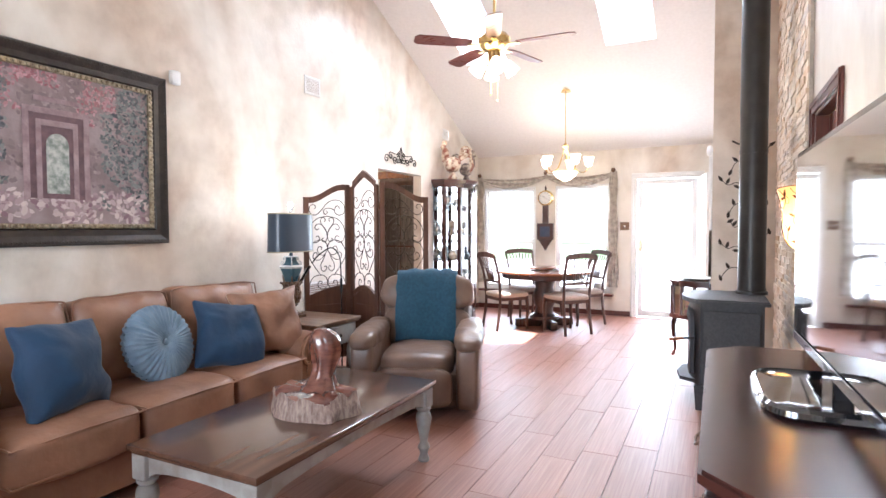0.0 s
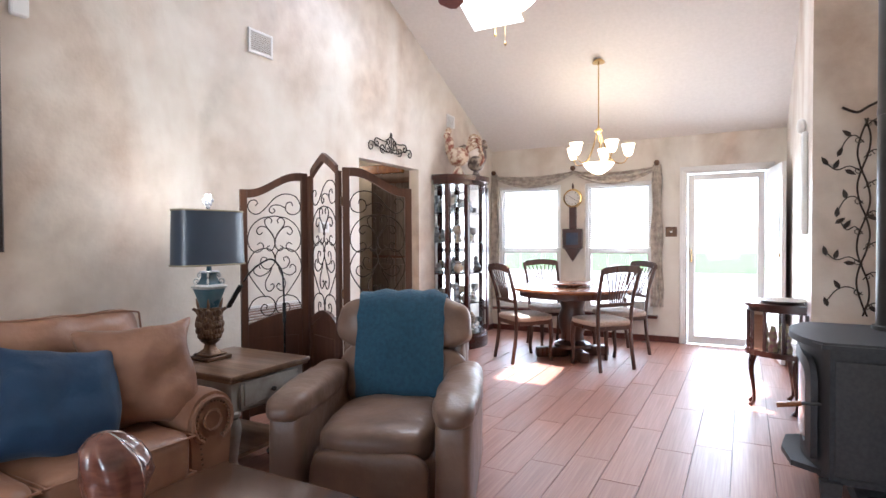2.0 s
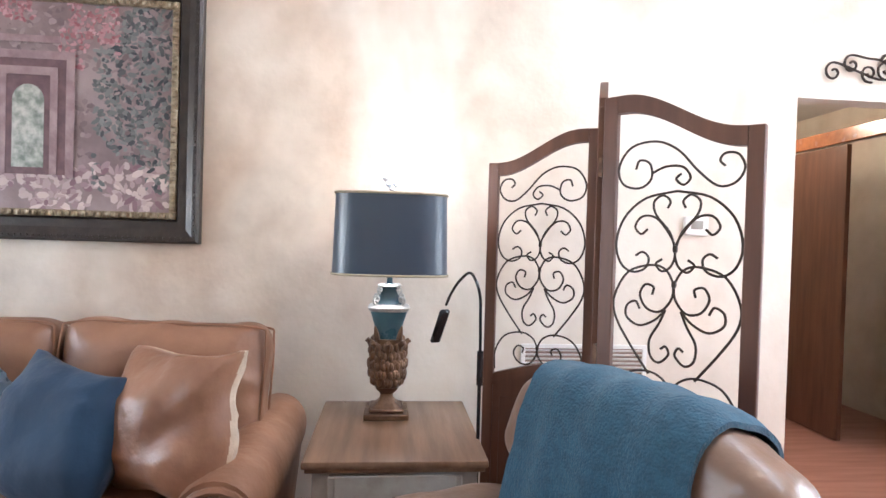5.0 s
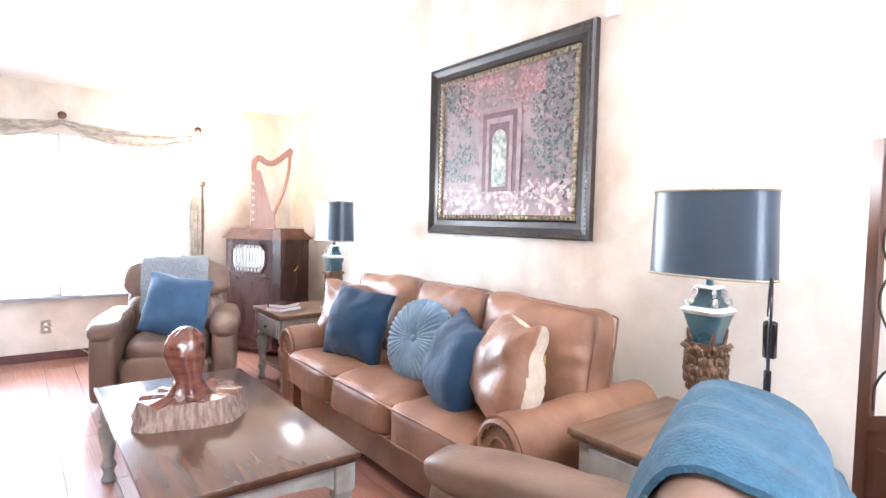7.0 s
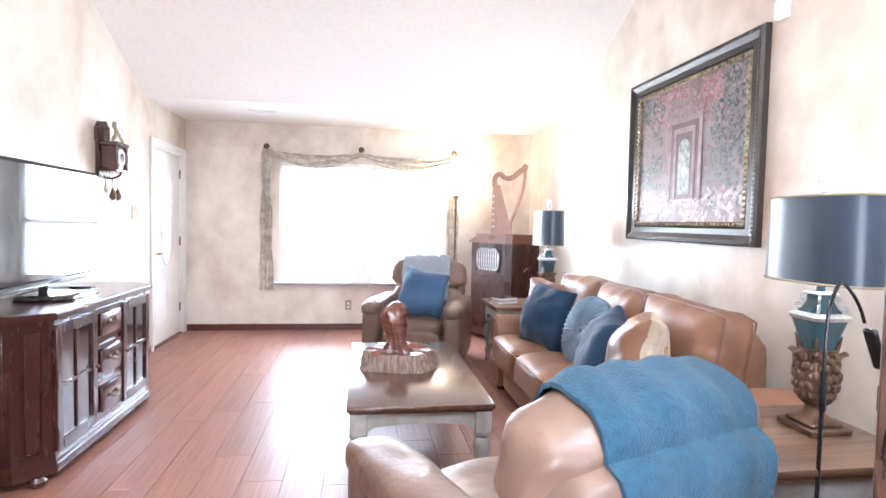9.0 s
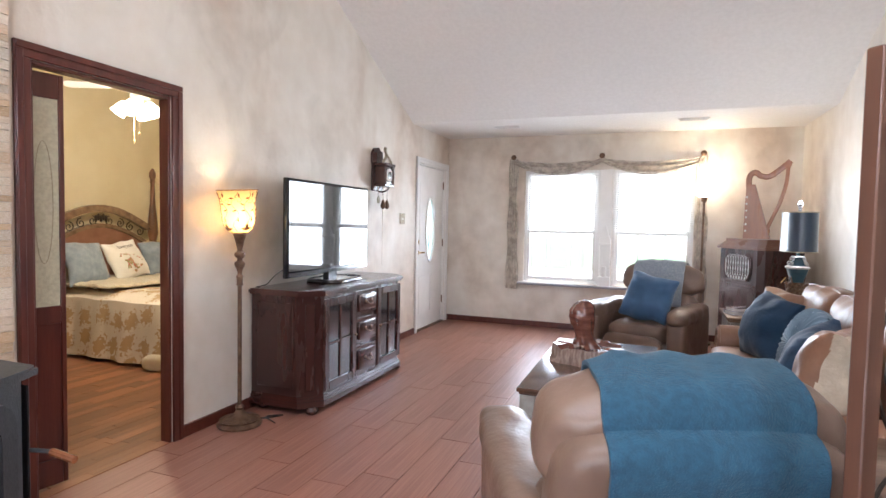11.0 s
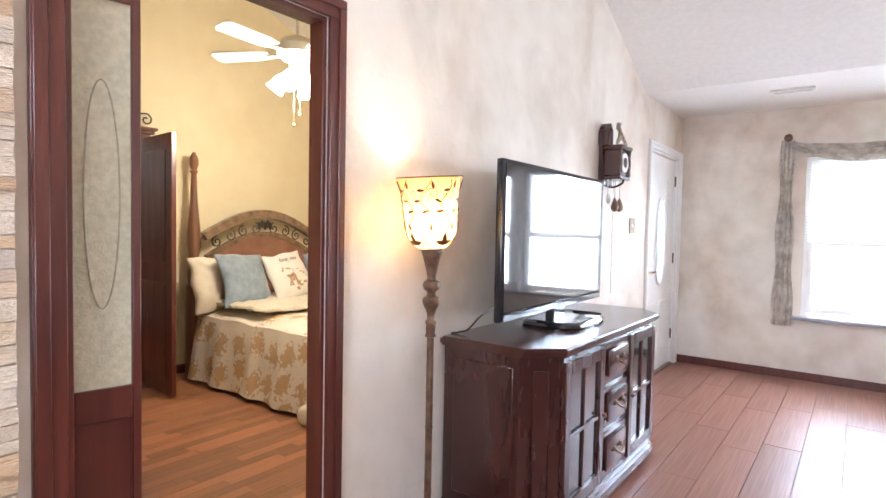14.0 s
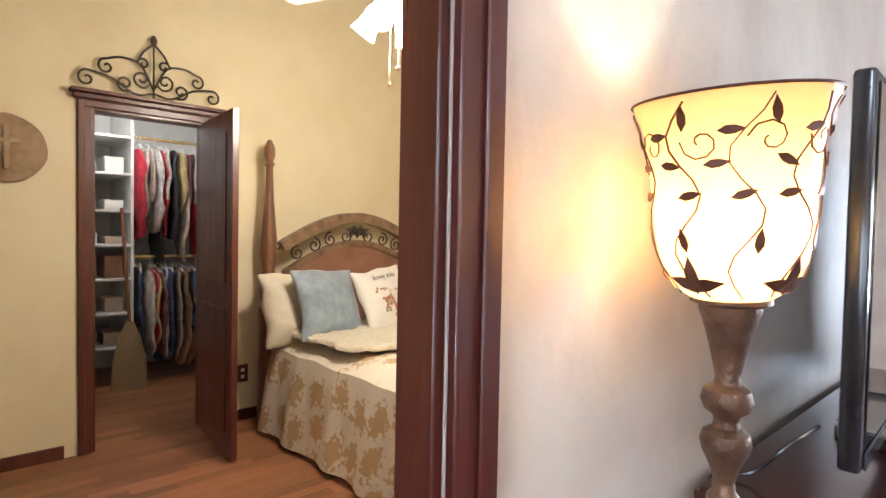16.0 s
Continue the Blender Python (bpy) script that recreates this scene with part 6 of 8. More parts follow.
def wood_stove():
    t = thing("wood_stove", 3.70, 3.97, 0, 0, "black cast iron wood stove with glass door and wooden handle", "stove")
    t.matrix_world = pose(3.70, 3.97, 0) @ Matrix.Diagonal((0.97, 1, 1.045, 1))
    hy = 0.34

    def plan(o, bow=0.11):
        front = [(-0.23 - o - bow * (1 - (k / 6 - 1) ** 2), -hy - o + (2 * hy + 2 * o) * k / 12) for k in range(13)]
        return front + [(0.22 + o, hy + o), (0.22 + o, -hy - o)]
    bm = prism(bmesh.new(), plan(0.02), 0.745, 0.775)
    bmesh.ops.bevel(bm, geom=[e for e in bm.edges if e.verts[0].co.z > 0.77 and e.verts[1].co.z > 0.77], offset=0.01, segments=2, affect="EDGES")
    part("top_plate", bm, STOVEM, t)
    bm = prism(bmesh.new(), plan(-0.015, 0.09), 0.16, 0.745)
    part("firebox", bm, STOVEM, t)
    for s in (-1, 1):
        bm = B(-0.20, 0.18, min(s * 0.354, s * 0.362), max(s * 0.354, s * 0.362), 0.20, 0.70, bev=0.004)
        part("side_plate", bm, STOVEM, t)
        for x in (-0.21, 0.17):
            bm = bmesh.new()
            prism(bm, [(x - 0.03, 0.0), (x + 0.03, 0.0), (x + 0.045, 0.17), (x - 0.045, 0.17)], min(s * 0.30, s * 0.355), max(s * 0.30, s * 0.355), "y")
            part("leg", bm, STOVEM, t)
    bm = prism(bmesh.new(), [(-0.23, -0.28), (-0.36, -0.2), (-0.39, 0.0), (-0.36, 0.2), (-0.23, 0.28)], 0.17, 0.195)
    part("ash_lip", bm, STOVEM, t)
    # door frame of the glass, standing proud of the bowed front
    def ring(w, z0, z1, r=0.08):
        out = []
        for cy, cz, a0 in ((w - r, z1 - r * 1.3, 0), (-w + r, z1 - r * 1.3, 90), (-w + 0.02, z0 + 0.02, 180), (w - 0.02, z0 + 0.02, 270)):
            rr = r if a0 < 180 else 0.02
            for k in range(5):
                a = radians(a0 + 90 * k / 4)
                out.append((cy + rr * math.cos(a), cz + rr * 1.2 * math.sin(a) * (1 if a0 < 180 else 0.8)))
        return out
    o, i = ring(0.27, 0.23, 0.70), ring(0.215, 0.29, 0.645, 0.06)

    def fx(y):
        return -0.215 - 0.09 * (1 - (y / 0.37) ** 2)
    bm = bmesh.new()
    n = len(o)
    A = [[bm.verts.new((fx(p[0]) - d, p[0], p[1])) for p in lp] for lp, d in ((o, 0.0), (o, 0.028), (i, 0.028), (i, 0.0))]
    for a, b in zip(A, A[1:] + A[:1]):
        for k in range(n):
            bm.faces.new((a[k], a[(k + 1) % n], b[(k + 1) % n], b[k]))
    d = part("door", bm, STOVEM, t)
    bm = bmesh.new()
    ys = [-0.215 + 0.43 * k / 8 for k in range(9)]
    lo, hi = [bm.verts.new((fx(y) - 0.008, y, 0.285)) for y in ys], [bm.verts.new((fx(y) - 0.008, y, 0.645)) for y in ys]
    for k in range(8):
        bm.faces.new((lo[k], lo[k + 1], hi[k + 1], hi[k]))
    g = mat("stove_glass", (0.018, 0.014, 0.012), (0.06, 0.04, 0.03), 4, 0.10, coat=0.8, rvar=0.04)
    part("door_glass", bm, g, d, "sooty black glass")
    bm = bmesh.new()
    tube(bm, [(-0.25, -0.33, 0.50), (-0.33, -0.35, 0.50)], 0.008, 8)
    part("latch", bm, STOVEM, t)
    part("handle", tube(bmesh.new(), [(-0.33, -0.35, 0.50), (-0.43, -0.36, 0.485)], 0.013, 8), TABLETOPD, t, "turned wooden handle")
    p = thing("stove_pipe", 3.84, 4.18, 0, 0, "tall matt black stove pipe rising to the ceiling", "stove pipe")
    bm = lathe(bmesh.new(), [(0.115, 0.808), (0.115, 0.830), (0.098, 0.835), (0.098, 1.9), (0.101, 1.9), (0.101, 1.93), (0.098, 1.93), (0.098, 4.14)], 28)
    part("pipe", bm, PIPEM, p)
    t2 = thing("log_tray", 3.79, 3.95, 0, 0, "low black iron tray under the stove", "tray")
    part("tray", B(-0.18, 0.18, -0.22, 0.22, 0, 0.10, bev=0.01), STOVEM, t2)


wood_stove()


def vine_art():
    t = thing("vine_wall_art", 3.83, VY - 0.002, 0.72, 0, "dark metal climbing vine wall art with leaves", "wall art")
    rnd = random.Random(11)
    bm = bmesh.new()
    leaves = bmesh.new()

    def leaf(p, ang):
        L_ = 0.034
        pts = []
        for u, w in ((-1, 0), (-0.3, 0.45), (0.4, 0.35), (1.1, 0), (0.4, -0.35), (-0.3, -0.45)):
            x, z = u * math.cos(ang) - w * math.sin(ang), u * math.sin(ang) + w * math.cos(ang)
            pts.append((p[0] + x * L_, -0.028 - 0.008 * abs(w), p[1] + z * L_))
        a = [leaves.verts.new(q) for q in pts]
        b = [leaves.verts.new((q[0], q[1] + 0.004, q[2])) for q in pts]
        leaves.faces.new(a)
        leaves.faces.new(b[::-1])
        for i in range(6):
            leaves.faces.new((a[i], a[(i + 1) % 6], b[(i + 1) % 6], b[i]))
    for ph in (0, 1):
        tube(bm, smooth_path([(0.035 * math.sin(i * 1.1 + ph * 2.4), -0.022, 0.04 + i * 0.108) for i in range(13)], 4), 0.006, 6)
    tube(bm, smooth_path([(-0.12, -0.022, 1.42), (-0.04, -0.022, 1.38), (0.02, -0.022, 1.41), (0.12, -0.022, 1.46)], 4), 0.009, 6)
    for i in range(13):
        s = -1 if i % 2 else 1
        z = 0.08 + i * 0.10
        L_ = rnd.uniform(0.12, 0.22)
        pts = [(0, z), (s * L_ * 0.35, z + 0.05), (s * L_ * 0.7, z + 0.03), (s * L_, z + 0.09 * rnd.choice((1, -0.6)))]
        tube(bm, smooth_path([(p[0], -0.02, p[1]) for p in pts], 4), 0.004, 5)
        leaf(pts[-1], rnd.uniform(0, 3))
        leaf((pts[2][0], pts[2][1] + 0.035), rnd.uniform(0.5, 2.5))
        if i % 3 == 0:
            leaf((pts[1][0], pts[1][1] - 0.04), rnd.uniform(-1, 1))
        tube(bm, [(s * 0.03 + q[0], -0.02, z + 0.02 + q[1]) for q in spiral(0, 0, 0.026, 0, 1.1, s, 8)], 0.003, 4)
    part("stems", bm, IRON, t, kind="stuff")
    part("leaves", leaves, IRON, t, kind="stuff")


vine_art()


def curio():
    t = thing("curio_table", 3.535, 5.50, 0, 0, "small dark half-round curio table with glass sides and cabriole legs", "display table")
    rx, ry = 0.37, 0.25

    def half(k, n=16):
        return [(-rx * k * math.sin(math.pi * i / n), ry * k * math.cos(math.pi * i / n) * -1) for i in range(n + 1)]
    part("top", prism(bmesh.new(), half(1.06), 0.765, 0.79), MAHOG, t)
    part("bottom_shelf", prism(bmesh.new(), half(1.04), 0.40, 0.44), MAHOG, t)
    part("mid_rail", prism(bmesh.new(), half(1.0), 0.73, 0.765), MAHOG, t)
    pts = half(0.98, 8)
    for p in pts:
        part("post", B(p[0] - 0.012, p[0] + 0.012, p[1] - 0.012, p[1] + 0.012, 0.44, 0.73, bev=0.003), MAHOGV, t)
    bm = bmesh.new()
    for a, b in zip(pts, pts[1:]):
        vs = [bm.verts.new((q[0], q[1], z)) for q, z in ((a, 0.44), (b, 0.44), (b, 0.73), (a, 0.73))]
        bm.faces.new(vs)
    part("glass_side", bm, PANE, t, "curved glass", smooth=False)
    for x, y in ((-0.05, -0.21), (-0.05, 0.21), (-0.32, -0.06), (-0.32, 0.06)):
        part("leg", tube(bmesh.new(), smooth_path([(x, y, 0.40), (x - 0.02, y * 1.1, 0.30), (x - 0.005, y * 1.0, 0.15), (x, y, 0.05), (x - 0.025, y * 1.1, 0.0)], 5), [0.024, 0.024, 0.023, 0.022, 0.021, 0.020, 0.019, 0.017, 0.016, 0.015, 0.014, 0.013, 0.013, 0.012, 0.012, 0.012, 0.012, 0.013, 0.014, 0.016, 0.018], 8), MAHOGV, t)
    rnd = random.Random(3)
    for k in range(6):
        v = thing("figurine", 3.535 - rnd.uniform(0.1, 0.25), 5.50 + rnd.uniform(-0.16, 0.16), 0.44, 0, "small painted figurine inside the curio table", "figurine", "curio table figurines")
        part("figurine", LT([(0.03, 0), (0.035, 0.03), (0.02, 0.07), (0.03, 0.11), (0.015, 0.15 + 0.05 * rnd.random())], 10), mat("figurine_paint", (rnd.random() * 0.6, 0.3 * rnd.random(), 0.12), (0.5, 0.4, 0.2), 30, 0.3), v)
    d = thing("dish", 3.40, 5.50, 0.79, 0, "round silver tray on the curio table", "dish")
    part("dish", LT([(0.09, 0), (0.15, 0.008), (0.17, 0.02), (0.165, 0.022), (0.10, 0.010), (0.002, 0.008)], 24), FRAMEGOLD, d)


curio()


# ---- dining end ----
def chair_master():
    t = thing("dining_chair", 0, 0, 0, 0, "dark wooden dining chair with slatted back and beige seat", "chair", "chairs round the table")
    for s in (-1, 1):
        part("leg", tube(bmesh.new(), smooth_path([(s * 0.20, -0.20, 0.44), (s * 0.205, -0.215, 0.25), (s * 0.20, -0.20, 0.10), (s * 0.205, -0.215, 0.0)], 4), [0.026, 0.026, 0.025, 0.024, 0.023, 0.022, 0.020, 0.018, 0.017, 0.017, 0.018, 0.018, 0.019], 8), DININGWOOD, t)
        part("back_post", tube(bmesh.new(), smooth_path([(s * 0.195, 0.24, 0.0), (s * 0.19, 0.20, 0.25), (s * 0.19, 0.19, 0.45), (s * 0.20, 0.22, 0.72), (s * 0.215, 0.30, 0.98)], 4), 0.019, 8), DININGWOOD, t)
    bm = B(-0.21, 0.21, -0.225, -0.20, 0.385, 0.435, bev=0.004)
    box(bm, -0.20, 0.20, 0.17, 0.195, 0.385, 0.435, bev=0.004)
    for s in (-1, 1):
        box(bm, s * 0.20 - 0.012, s * 0.20 + 0.012, -0.20, 0.17, 0.385, 0.435, bev=0.004)
    part("seat_frame", bm, DININGWOOD, t)
    part("seat", PF((0, -0.02, 0.455), (0.235, 0.235, 0.035), 5, 10, 0.004, 6), SEATCLOTH, t, "beige padded seat")
    n = 12
    bm = bmesh.new()
    us = [-0.23 + 0.46 * k / n for k in range(n + 1)]
    prism(bm, [(u, 0.935 + 0.02 * math.cos(u * 7)) for u in us] + [(u, 1.0 + 0.022 * math.cos(u * 6.8) - (0.02 if abs(u) > 0.2 else 0)) for u in reversed(us)], 0.285, 0.310, "y")
    part("crest_rail", bm, DININGWOOD, t)
    part("lower_rail", B(-0.19, 0.19, 0.205, 0.225, 0.62, 0.655, bev=0.004), DININGWOOD, t)
    for k in range(7):
        u = (k - 3) / 3
        part("slat", tube(bmesh.new(), smooth_path([(u * 0.07, 0.215, 0.65), (u * 0.10, 0.245, 0.78), (u * 0.165, 0.295, 0.945)], 4), 0.0075, 6), DININGWOOD, t)
    return t


ch = chair_master()
spots = [(1.08, 6.20, 140), (1.90, 6.23, 229), (1.12, 7.02, 42), (1.93, 6.98, -45)]
for i, (x, y, rz) in enumerate(spots):
    m = pose(x, y, 0, 0, 0, rz)
    if i == 0:
        ch.matrix_world = m
    else:
        copy_thing(ch, m)


def dining_table():
    t = thing("dining_table", 1.50, 6.58, 0, 0, "round pedestal dining table with a glossy brown top", "table")
    part("tabletop", LT([(0.62, 0.72), (0.655, 0.727), (0.67, 0.738), (0.67, 0.752), (0.66, 0.76)], 56), TABLETOPD, t)
    part("apron", LT([(0.56, 0.66), (0.57, 0.66), (0.57, 0.72)], 48), DININGWOOD, t)
    part("pedestal", LT([(0.20, 0.10), (0.20, 0.14), (0.13, 0.18), (0.12, 0.25), (0.15, 0.33), (0.16, 0.42), (0.12, 0.52), (0.14, 0.60), (0.22, 0.66)], 10), DININGWOOD, t)
    for k in range(4):
        a = math.pi / 2 * k + 0.6
        part("foot", box(bmesh.new(), 0.05, 0.40, -0.05, 0.05, 0, 0.11, bev=0.02, seg=2, m=Matrix.Rotation(a, 4, "Z")), DININGWOOD, t)
    s = thing("lazy_susan", 1.50, 6.58, 0.76, 0, "round wooden turntable on the dining table", "turntable")
    part("plate", LT([(0.06, 0), (0.06, 0.015), (0.24, 0.018), (0.26, 0.028), (0.26, 0.038), (0.25, 0.040)], 40), TABLETOPD, s)


dining_table()


def china_cabinet():
    t = thing("china_cabinet", 0.012, 6.62, 0, 0, "dark wooden china cabinet with curved glass and mirrored back", "cabinet")
    hw, D, H = 0.47, 0.40, 2.0

    def bow(k, dx=0.0):
        return [(0, -hw * k)] + [((D + dx) * math.sin(math.pi * (0.12 + 0.76 * i / 14)) ** 0.8, -hw * k + 2 * hw * k * i / 14) for i in range(15)] + [(0, hw * k)]
    part("base", prism(bmesh.new(), bow(1.02, 0.02), 0.0, 0.13), MAHOG, t)
    part("floor_board", prism(bmesh.new(), bow(0.98), 0.13, 0.17), MAHOG, t)
    part("cornice", prism(prism(bmesh.new(), bow(1.0, 0.01), 1.90, 1.95), bow(1.06, 0.05), 1.95, 2.01), MAHOG, t)
    part("mirror_back", B(0.0, 0.006, -hw * 0.97, hw * 0.97, 0.17, 1.90), mat("mirror", (0.75, 0.77, 0.78), (0.75, 0.77, 0.78), 2, 0.03, 1.0, rvar=0.01), t, "mirrored back panel")
    b = bow(0.97)
    for i in (1, 4, 12, 15):
        p = b[i]
        part("post", B(p[0] - 0.026, p[0] + 0.026, p[1] - 0.03, p[1] + 0.03, 0.17, 1.90, bev=0.004), MAHOGV, t)
    bm = bmesh.new()
    for i in range(1, 15):
        p, q = b[i], b[i + 1]
        bm.faces.new([bm.verts.new((r[0], r[1], z)) for r, z in ((p, 0.17), (q, 0.17), (q, 1.90), (p, 1.90))])
    part("curved_glass", bm, PANE, t, "curved glass front", smooth=False)
    for z in (0.52, 0.87, 1.22, 1.57):
        part("shelf", prism(bmesh.new(), bow(0.94, -0.03), z, z + 0.012), PANE if z != 0.87 else MAHOG, t, "glass shelf" if z != 0.87 else "")
    rnd = random.Random(21)
    mats = [mat("porcelain_white", (0.62, 0.60, 0.56), (0.45, 0.42, 0.38), 30, 0.2), mat("porcelain_tan", (0.42, 0.30, 0.19), (0.55, 0.48, 0.38), 40, 0.25), mat("cut_glass", (0.55, 0.58, 0.6), (0.35, 0.38, 0.4), 60, 0.08, 0.4)]
    for z in (0.172, 0.534, 0.884, 1.234, 1.584):
        for k in range(8):
            y = -0.36 + 0.72 * k / 7 + rnd.uniform(-0.02, 0.02)
            v = thing("ornament", 0.012 + rnd.uniform(0.10, 0.24), 6.62 + y * 0.85, z, rnd.uniform(0, 90), "small porcelain or glass ornament on a cabinet shelf", "ornament", "ornaments in the china cabinet")
            s = rnd.uniform(0.7, 1.3)
            prof = rnd.choice(([(0.03, 0), (0.04, 0.02), (0.02, 0.05), (0.035, 0.09), (0.02, 0.13), (0.028, 0.15), (0.008, 0.18)], [(0.02, 0), (0.05, 0.03), (0.055, 0.07), (0.03, 0.10), (0.04, 0.11)], [(0.03, 0), (0.008, 0.02), (0.008, 0.08), (0.04, 0.10), (0.045, 0.16)]))
            part("ornament", LT([(r * s, h * s) for r, h in prof], 12), rnd.choice(mats), v)


china_cabinet()


def rooster(x, y, rz, s, body, label):
    t = thing("rooster_statue", x, y, 2.01, rz, label, "statue", "roosters on the cabinet")
    bm = bmesh.new()
    lathe(bm, [(0.07 * s, 0), (0.06 * s, 0.03 * s), (0.03 * s, 0.10 * s)], 12)
    puff(bm, (0, 0, 0.20 * s), (0.08 * s, 0.11 * s, 0.10 * s), 2.2, 8)
    puff(bm, (0, -0.09 * s, 0.31 * s), (0.045 * s, 0.05 * s, 0.11 * s), 2.2, 8)
    puff(bm, (0, -0.115 * s, 0.42 * s), (0.035 * s, 0.04 * s, 0.04 * s), 2, 6)
    puff(bm, (0, -0.10 * s, 0.47 * s), (0.01 * s, 0.035 * s, 0.035 * s), 2, 5)
    lathe(bm, [(0.012 * s, 0.0), (0.001, 0.04 * s)], 6)
    for k in range(5):
        a = 0.5 + 0.33 * k
        tube(bm, smooth_path([(0.01 * (k - 2), 0.08 * s, 0.24 * s), (0.012 * (k - 2), (0.13 + 0.02 * k) * s, (0.42 - 0.03 * k) * s), (0.012 * (k - 2), (0.22 + 0.01 * k) * s, (0.40 - 0.055 * k) * s), (0.012 * (k - 2), (0.22) * s, (0.30 - 0.05 * k) * s)], 4), 0.014 * s, 6)
    part("rooster_statue", bm, body, t)


rooster(0.20, 6.42, -63, 1.12, mat("rooster_glaze", (0.62, 0.50, 0.36), (0.22, 0.06, 0.03), 16, 0.3, lo=0.45, hi=0.6), "tall white and gold ceramic rooster on the cabinet")
rooster(0.24, 6.82, 117, 0.95, mat("hen_glaze", (0.12, 0.09, 0.08), (0.50, 0.42, 0.34), 14, 0.3, lo=0.45, hi=0.6), "dark and cream ceramic rooster on the cabinet")


def bell_shade(bm, c, r=0.055, h=0.10, up=1):
    prof = [(0.35, 0), (0.55, 0.12), (0.72, 0.35), (0.80, 0.65), (1.0, 1.0), (0.96, 1.0), (0.77, 0.65), (0.68, 0.35), (0.5, 0.14)]
    seg = 16
    rings = [[bm.verts.new((c[0] + r * k * math.cos(2 * math.pi * i / seg), c[1] + r * k * math.sin(2 * math.pi * i / seg), c[2] + up * h * z)) for i in range(seg)] for k, z in prof]
    for a, b in zip(rings, rings[1:]):
        for i in range(seg):
            bm.faces.new((a[i], a[(i + 1) % seg], b[(i + 1) % seg], b[i]))
    return bm


FROST = glow("frosted_lit_glass", (1.0, 0.80, 0.55), 1.5)
FROSTC = glow("frosted_lit_glass_chandelier", (1.0, 0.78, 0.52), 1.2)


def chandelier():
    x, y = 1.80, 6.50
    t = thing("chandelier", x, y, 0, 0, "brass chandelier with five lit frosted bell shades", "chandelier")
    part("canopy", LT([(0.065, 3.10), (0.06, 3.115), (0.02, 3.15)], 20), BRASS, t)
    part("rod", LT([(0.006, 2.42), (0.006, 3.12)], 8), BRASS, t)
    part("hub", LT([(0.006, 2.36), (0.04, 2.39), (0.045, 2.40), (0.015, 2.43), (0.006, 2.45)], 16), BRASS, t)
    for k in range(5):
        a = 2 * math.pi * k / 5 + 0.35
        c, s = math.cos(a), math.sin(a)
        arm = part("arm", tube(bmesh.new(), smooth_path([(0.02 * c, 0.02 * s, 2.38), (0.07 * c, 0.07 * s, 2.22), (0.15 * c, 0.15 * s, 2.08), (0.25 * c, 0.25 * s, 2.06), (0.30 * c, 0.30 * s, 2.13)], 5), 0.006, 6), BRASS, t)
        part("shade", bell_shade(bmesh.new(), (0.30 * c, 0.30 * s, 2.13), 0.068, 0.12), FROSTC, arm, "lit frosted glass shade")
    part("bowl", LT([(0.01, 1.94), (0.06, 1.96), (0.12, 2.0), (0.16, 2.06), (0.15, 2.06), (0.02, 2.05)], 24), FROSTC, t, "lit frosted glass bowl")
    lamp("chandelier_light", "POINT", pose(x, y, 2.32), 1.5, WARM, 0.12)


chandelier()


def fan(name, x, y, zb, zc, blade_mat, body_mat, radius, rot, label, lights, power, n=5):
    t = thing(name, x, y, 0, 0, label, "ceiling fan")
    part("downrod", LT([(0.012, zb + 0.08), (0.012, zc)], 10), body_mat, t)
    part("canopy", LT([(0.012, zc - 0.07), (0.06, zc - 0.02), (0.07, zc + 0.01)], 18), body_mat, t)
    part("motor", LT([(0.05, zb - 0.07), (0.09, zb - 0.06), (0.13, zb - 0.02), (0.135, zb + 0.03), (0.10, zb + 0.07), (0.03, zb + 0.10)], 28), body_mat, t)
    for k in range(n):
        a = radians(rot) + 2 * math.pi * k / n
        m = Matrix.Rotation(a, 4, "Z")
        b = part("blade_iron", box(bmesh.new(), 0.10, 0.22, -0.02, 0.02, zb - 0.03, zb - 0.02, bev=0.004, m=m), body_mat, t)
        bl = bmesh.new()
        w = 0.062
        poly = [(0.19, -w * 0.7), (0.28, -w), (radius - 0.03, -w * 1.1), (radius, -w * 0.6), (radius, w * 0.6), (radius - 0.03, w * 1.1), (0.28, w), (0.19, w * 0.7)]
        prism(bl, poly, -0.004, 0.004)
        mm = m @ Matrix.Translation((0, 0, zb - 0.012)) @ Matrix.Rotation(radians(11), 4, "X")
        for v in bl.verts:
            v.co = mm @ v.co
        part("blade", bl, blade_mat, b, "")
    part("light_hub", LT([(0.02, zb - 0.20), (0.05, zb - 0.18), (0.055, zb - 0.10), (0.05, zb - 0.07)], 18), body_mat, t)
    for k in range(lights):
        a = 2 * math.pi * k / lights + 0.5
        m = Matrix.Translation((0.085 * math.cos(a), 0.085 * math.sin(a), zb - 0.15)) @ Matrix.Rotation(a, 4, "Z") @ Matrix.Rotation(radians(-38), 4, "Y")
        bm = bell_shade(bmesh.new(), (0, 0, 0), 0.062, 0.12, -1)
        for v in bm.verts:
            v.co = m @ v.co
        part("shade", bm, FROST, t, "lit tulip glass shade")
    bm = bmesh.new()
    for dx, L_ in ((0.03, 0.28), (-0.03, 0.22)):
        tube(bm, [(dx, 0, zb - 0.18), (dx, 0, zb - 0.18 - L_)], 0.0015, 4)
        puff(bm, (dx, 0, zb - 0.19 - L_), (0.007, 0.007, 0.012), 2, 4)
    part("pull_chain", bm, BRASS, t)
    lamp(name + "_light", "POINT", pose(x, y, zb - 0.34), power, WARM, 0.10)


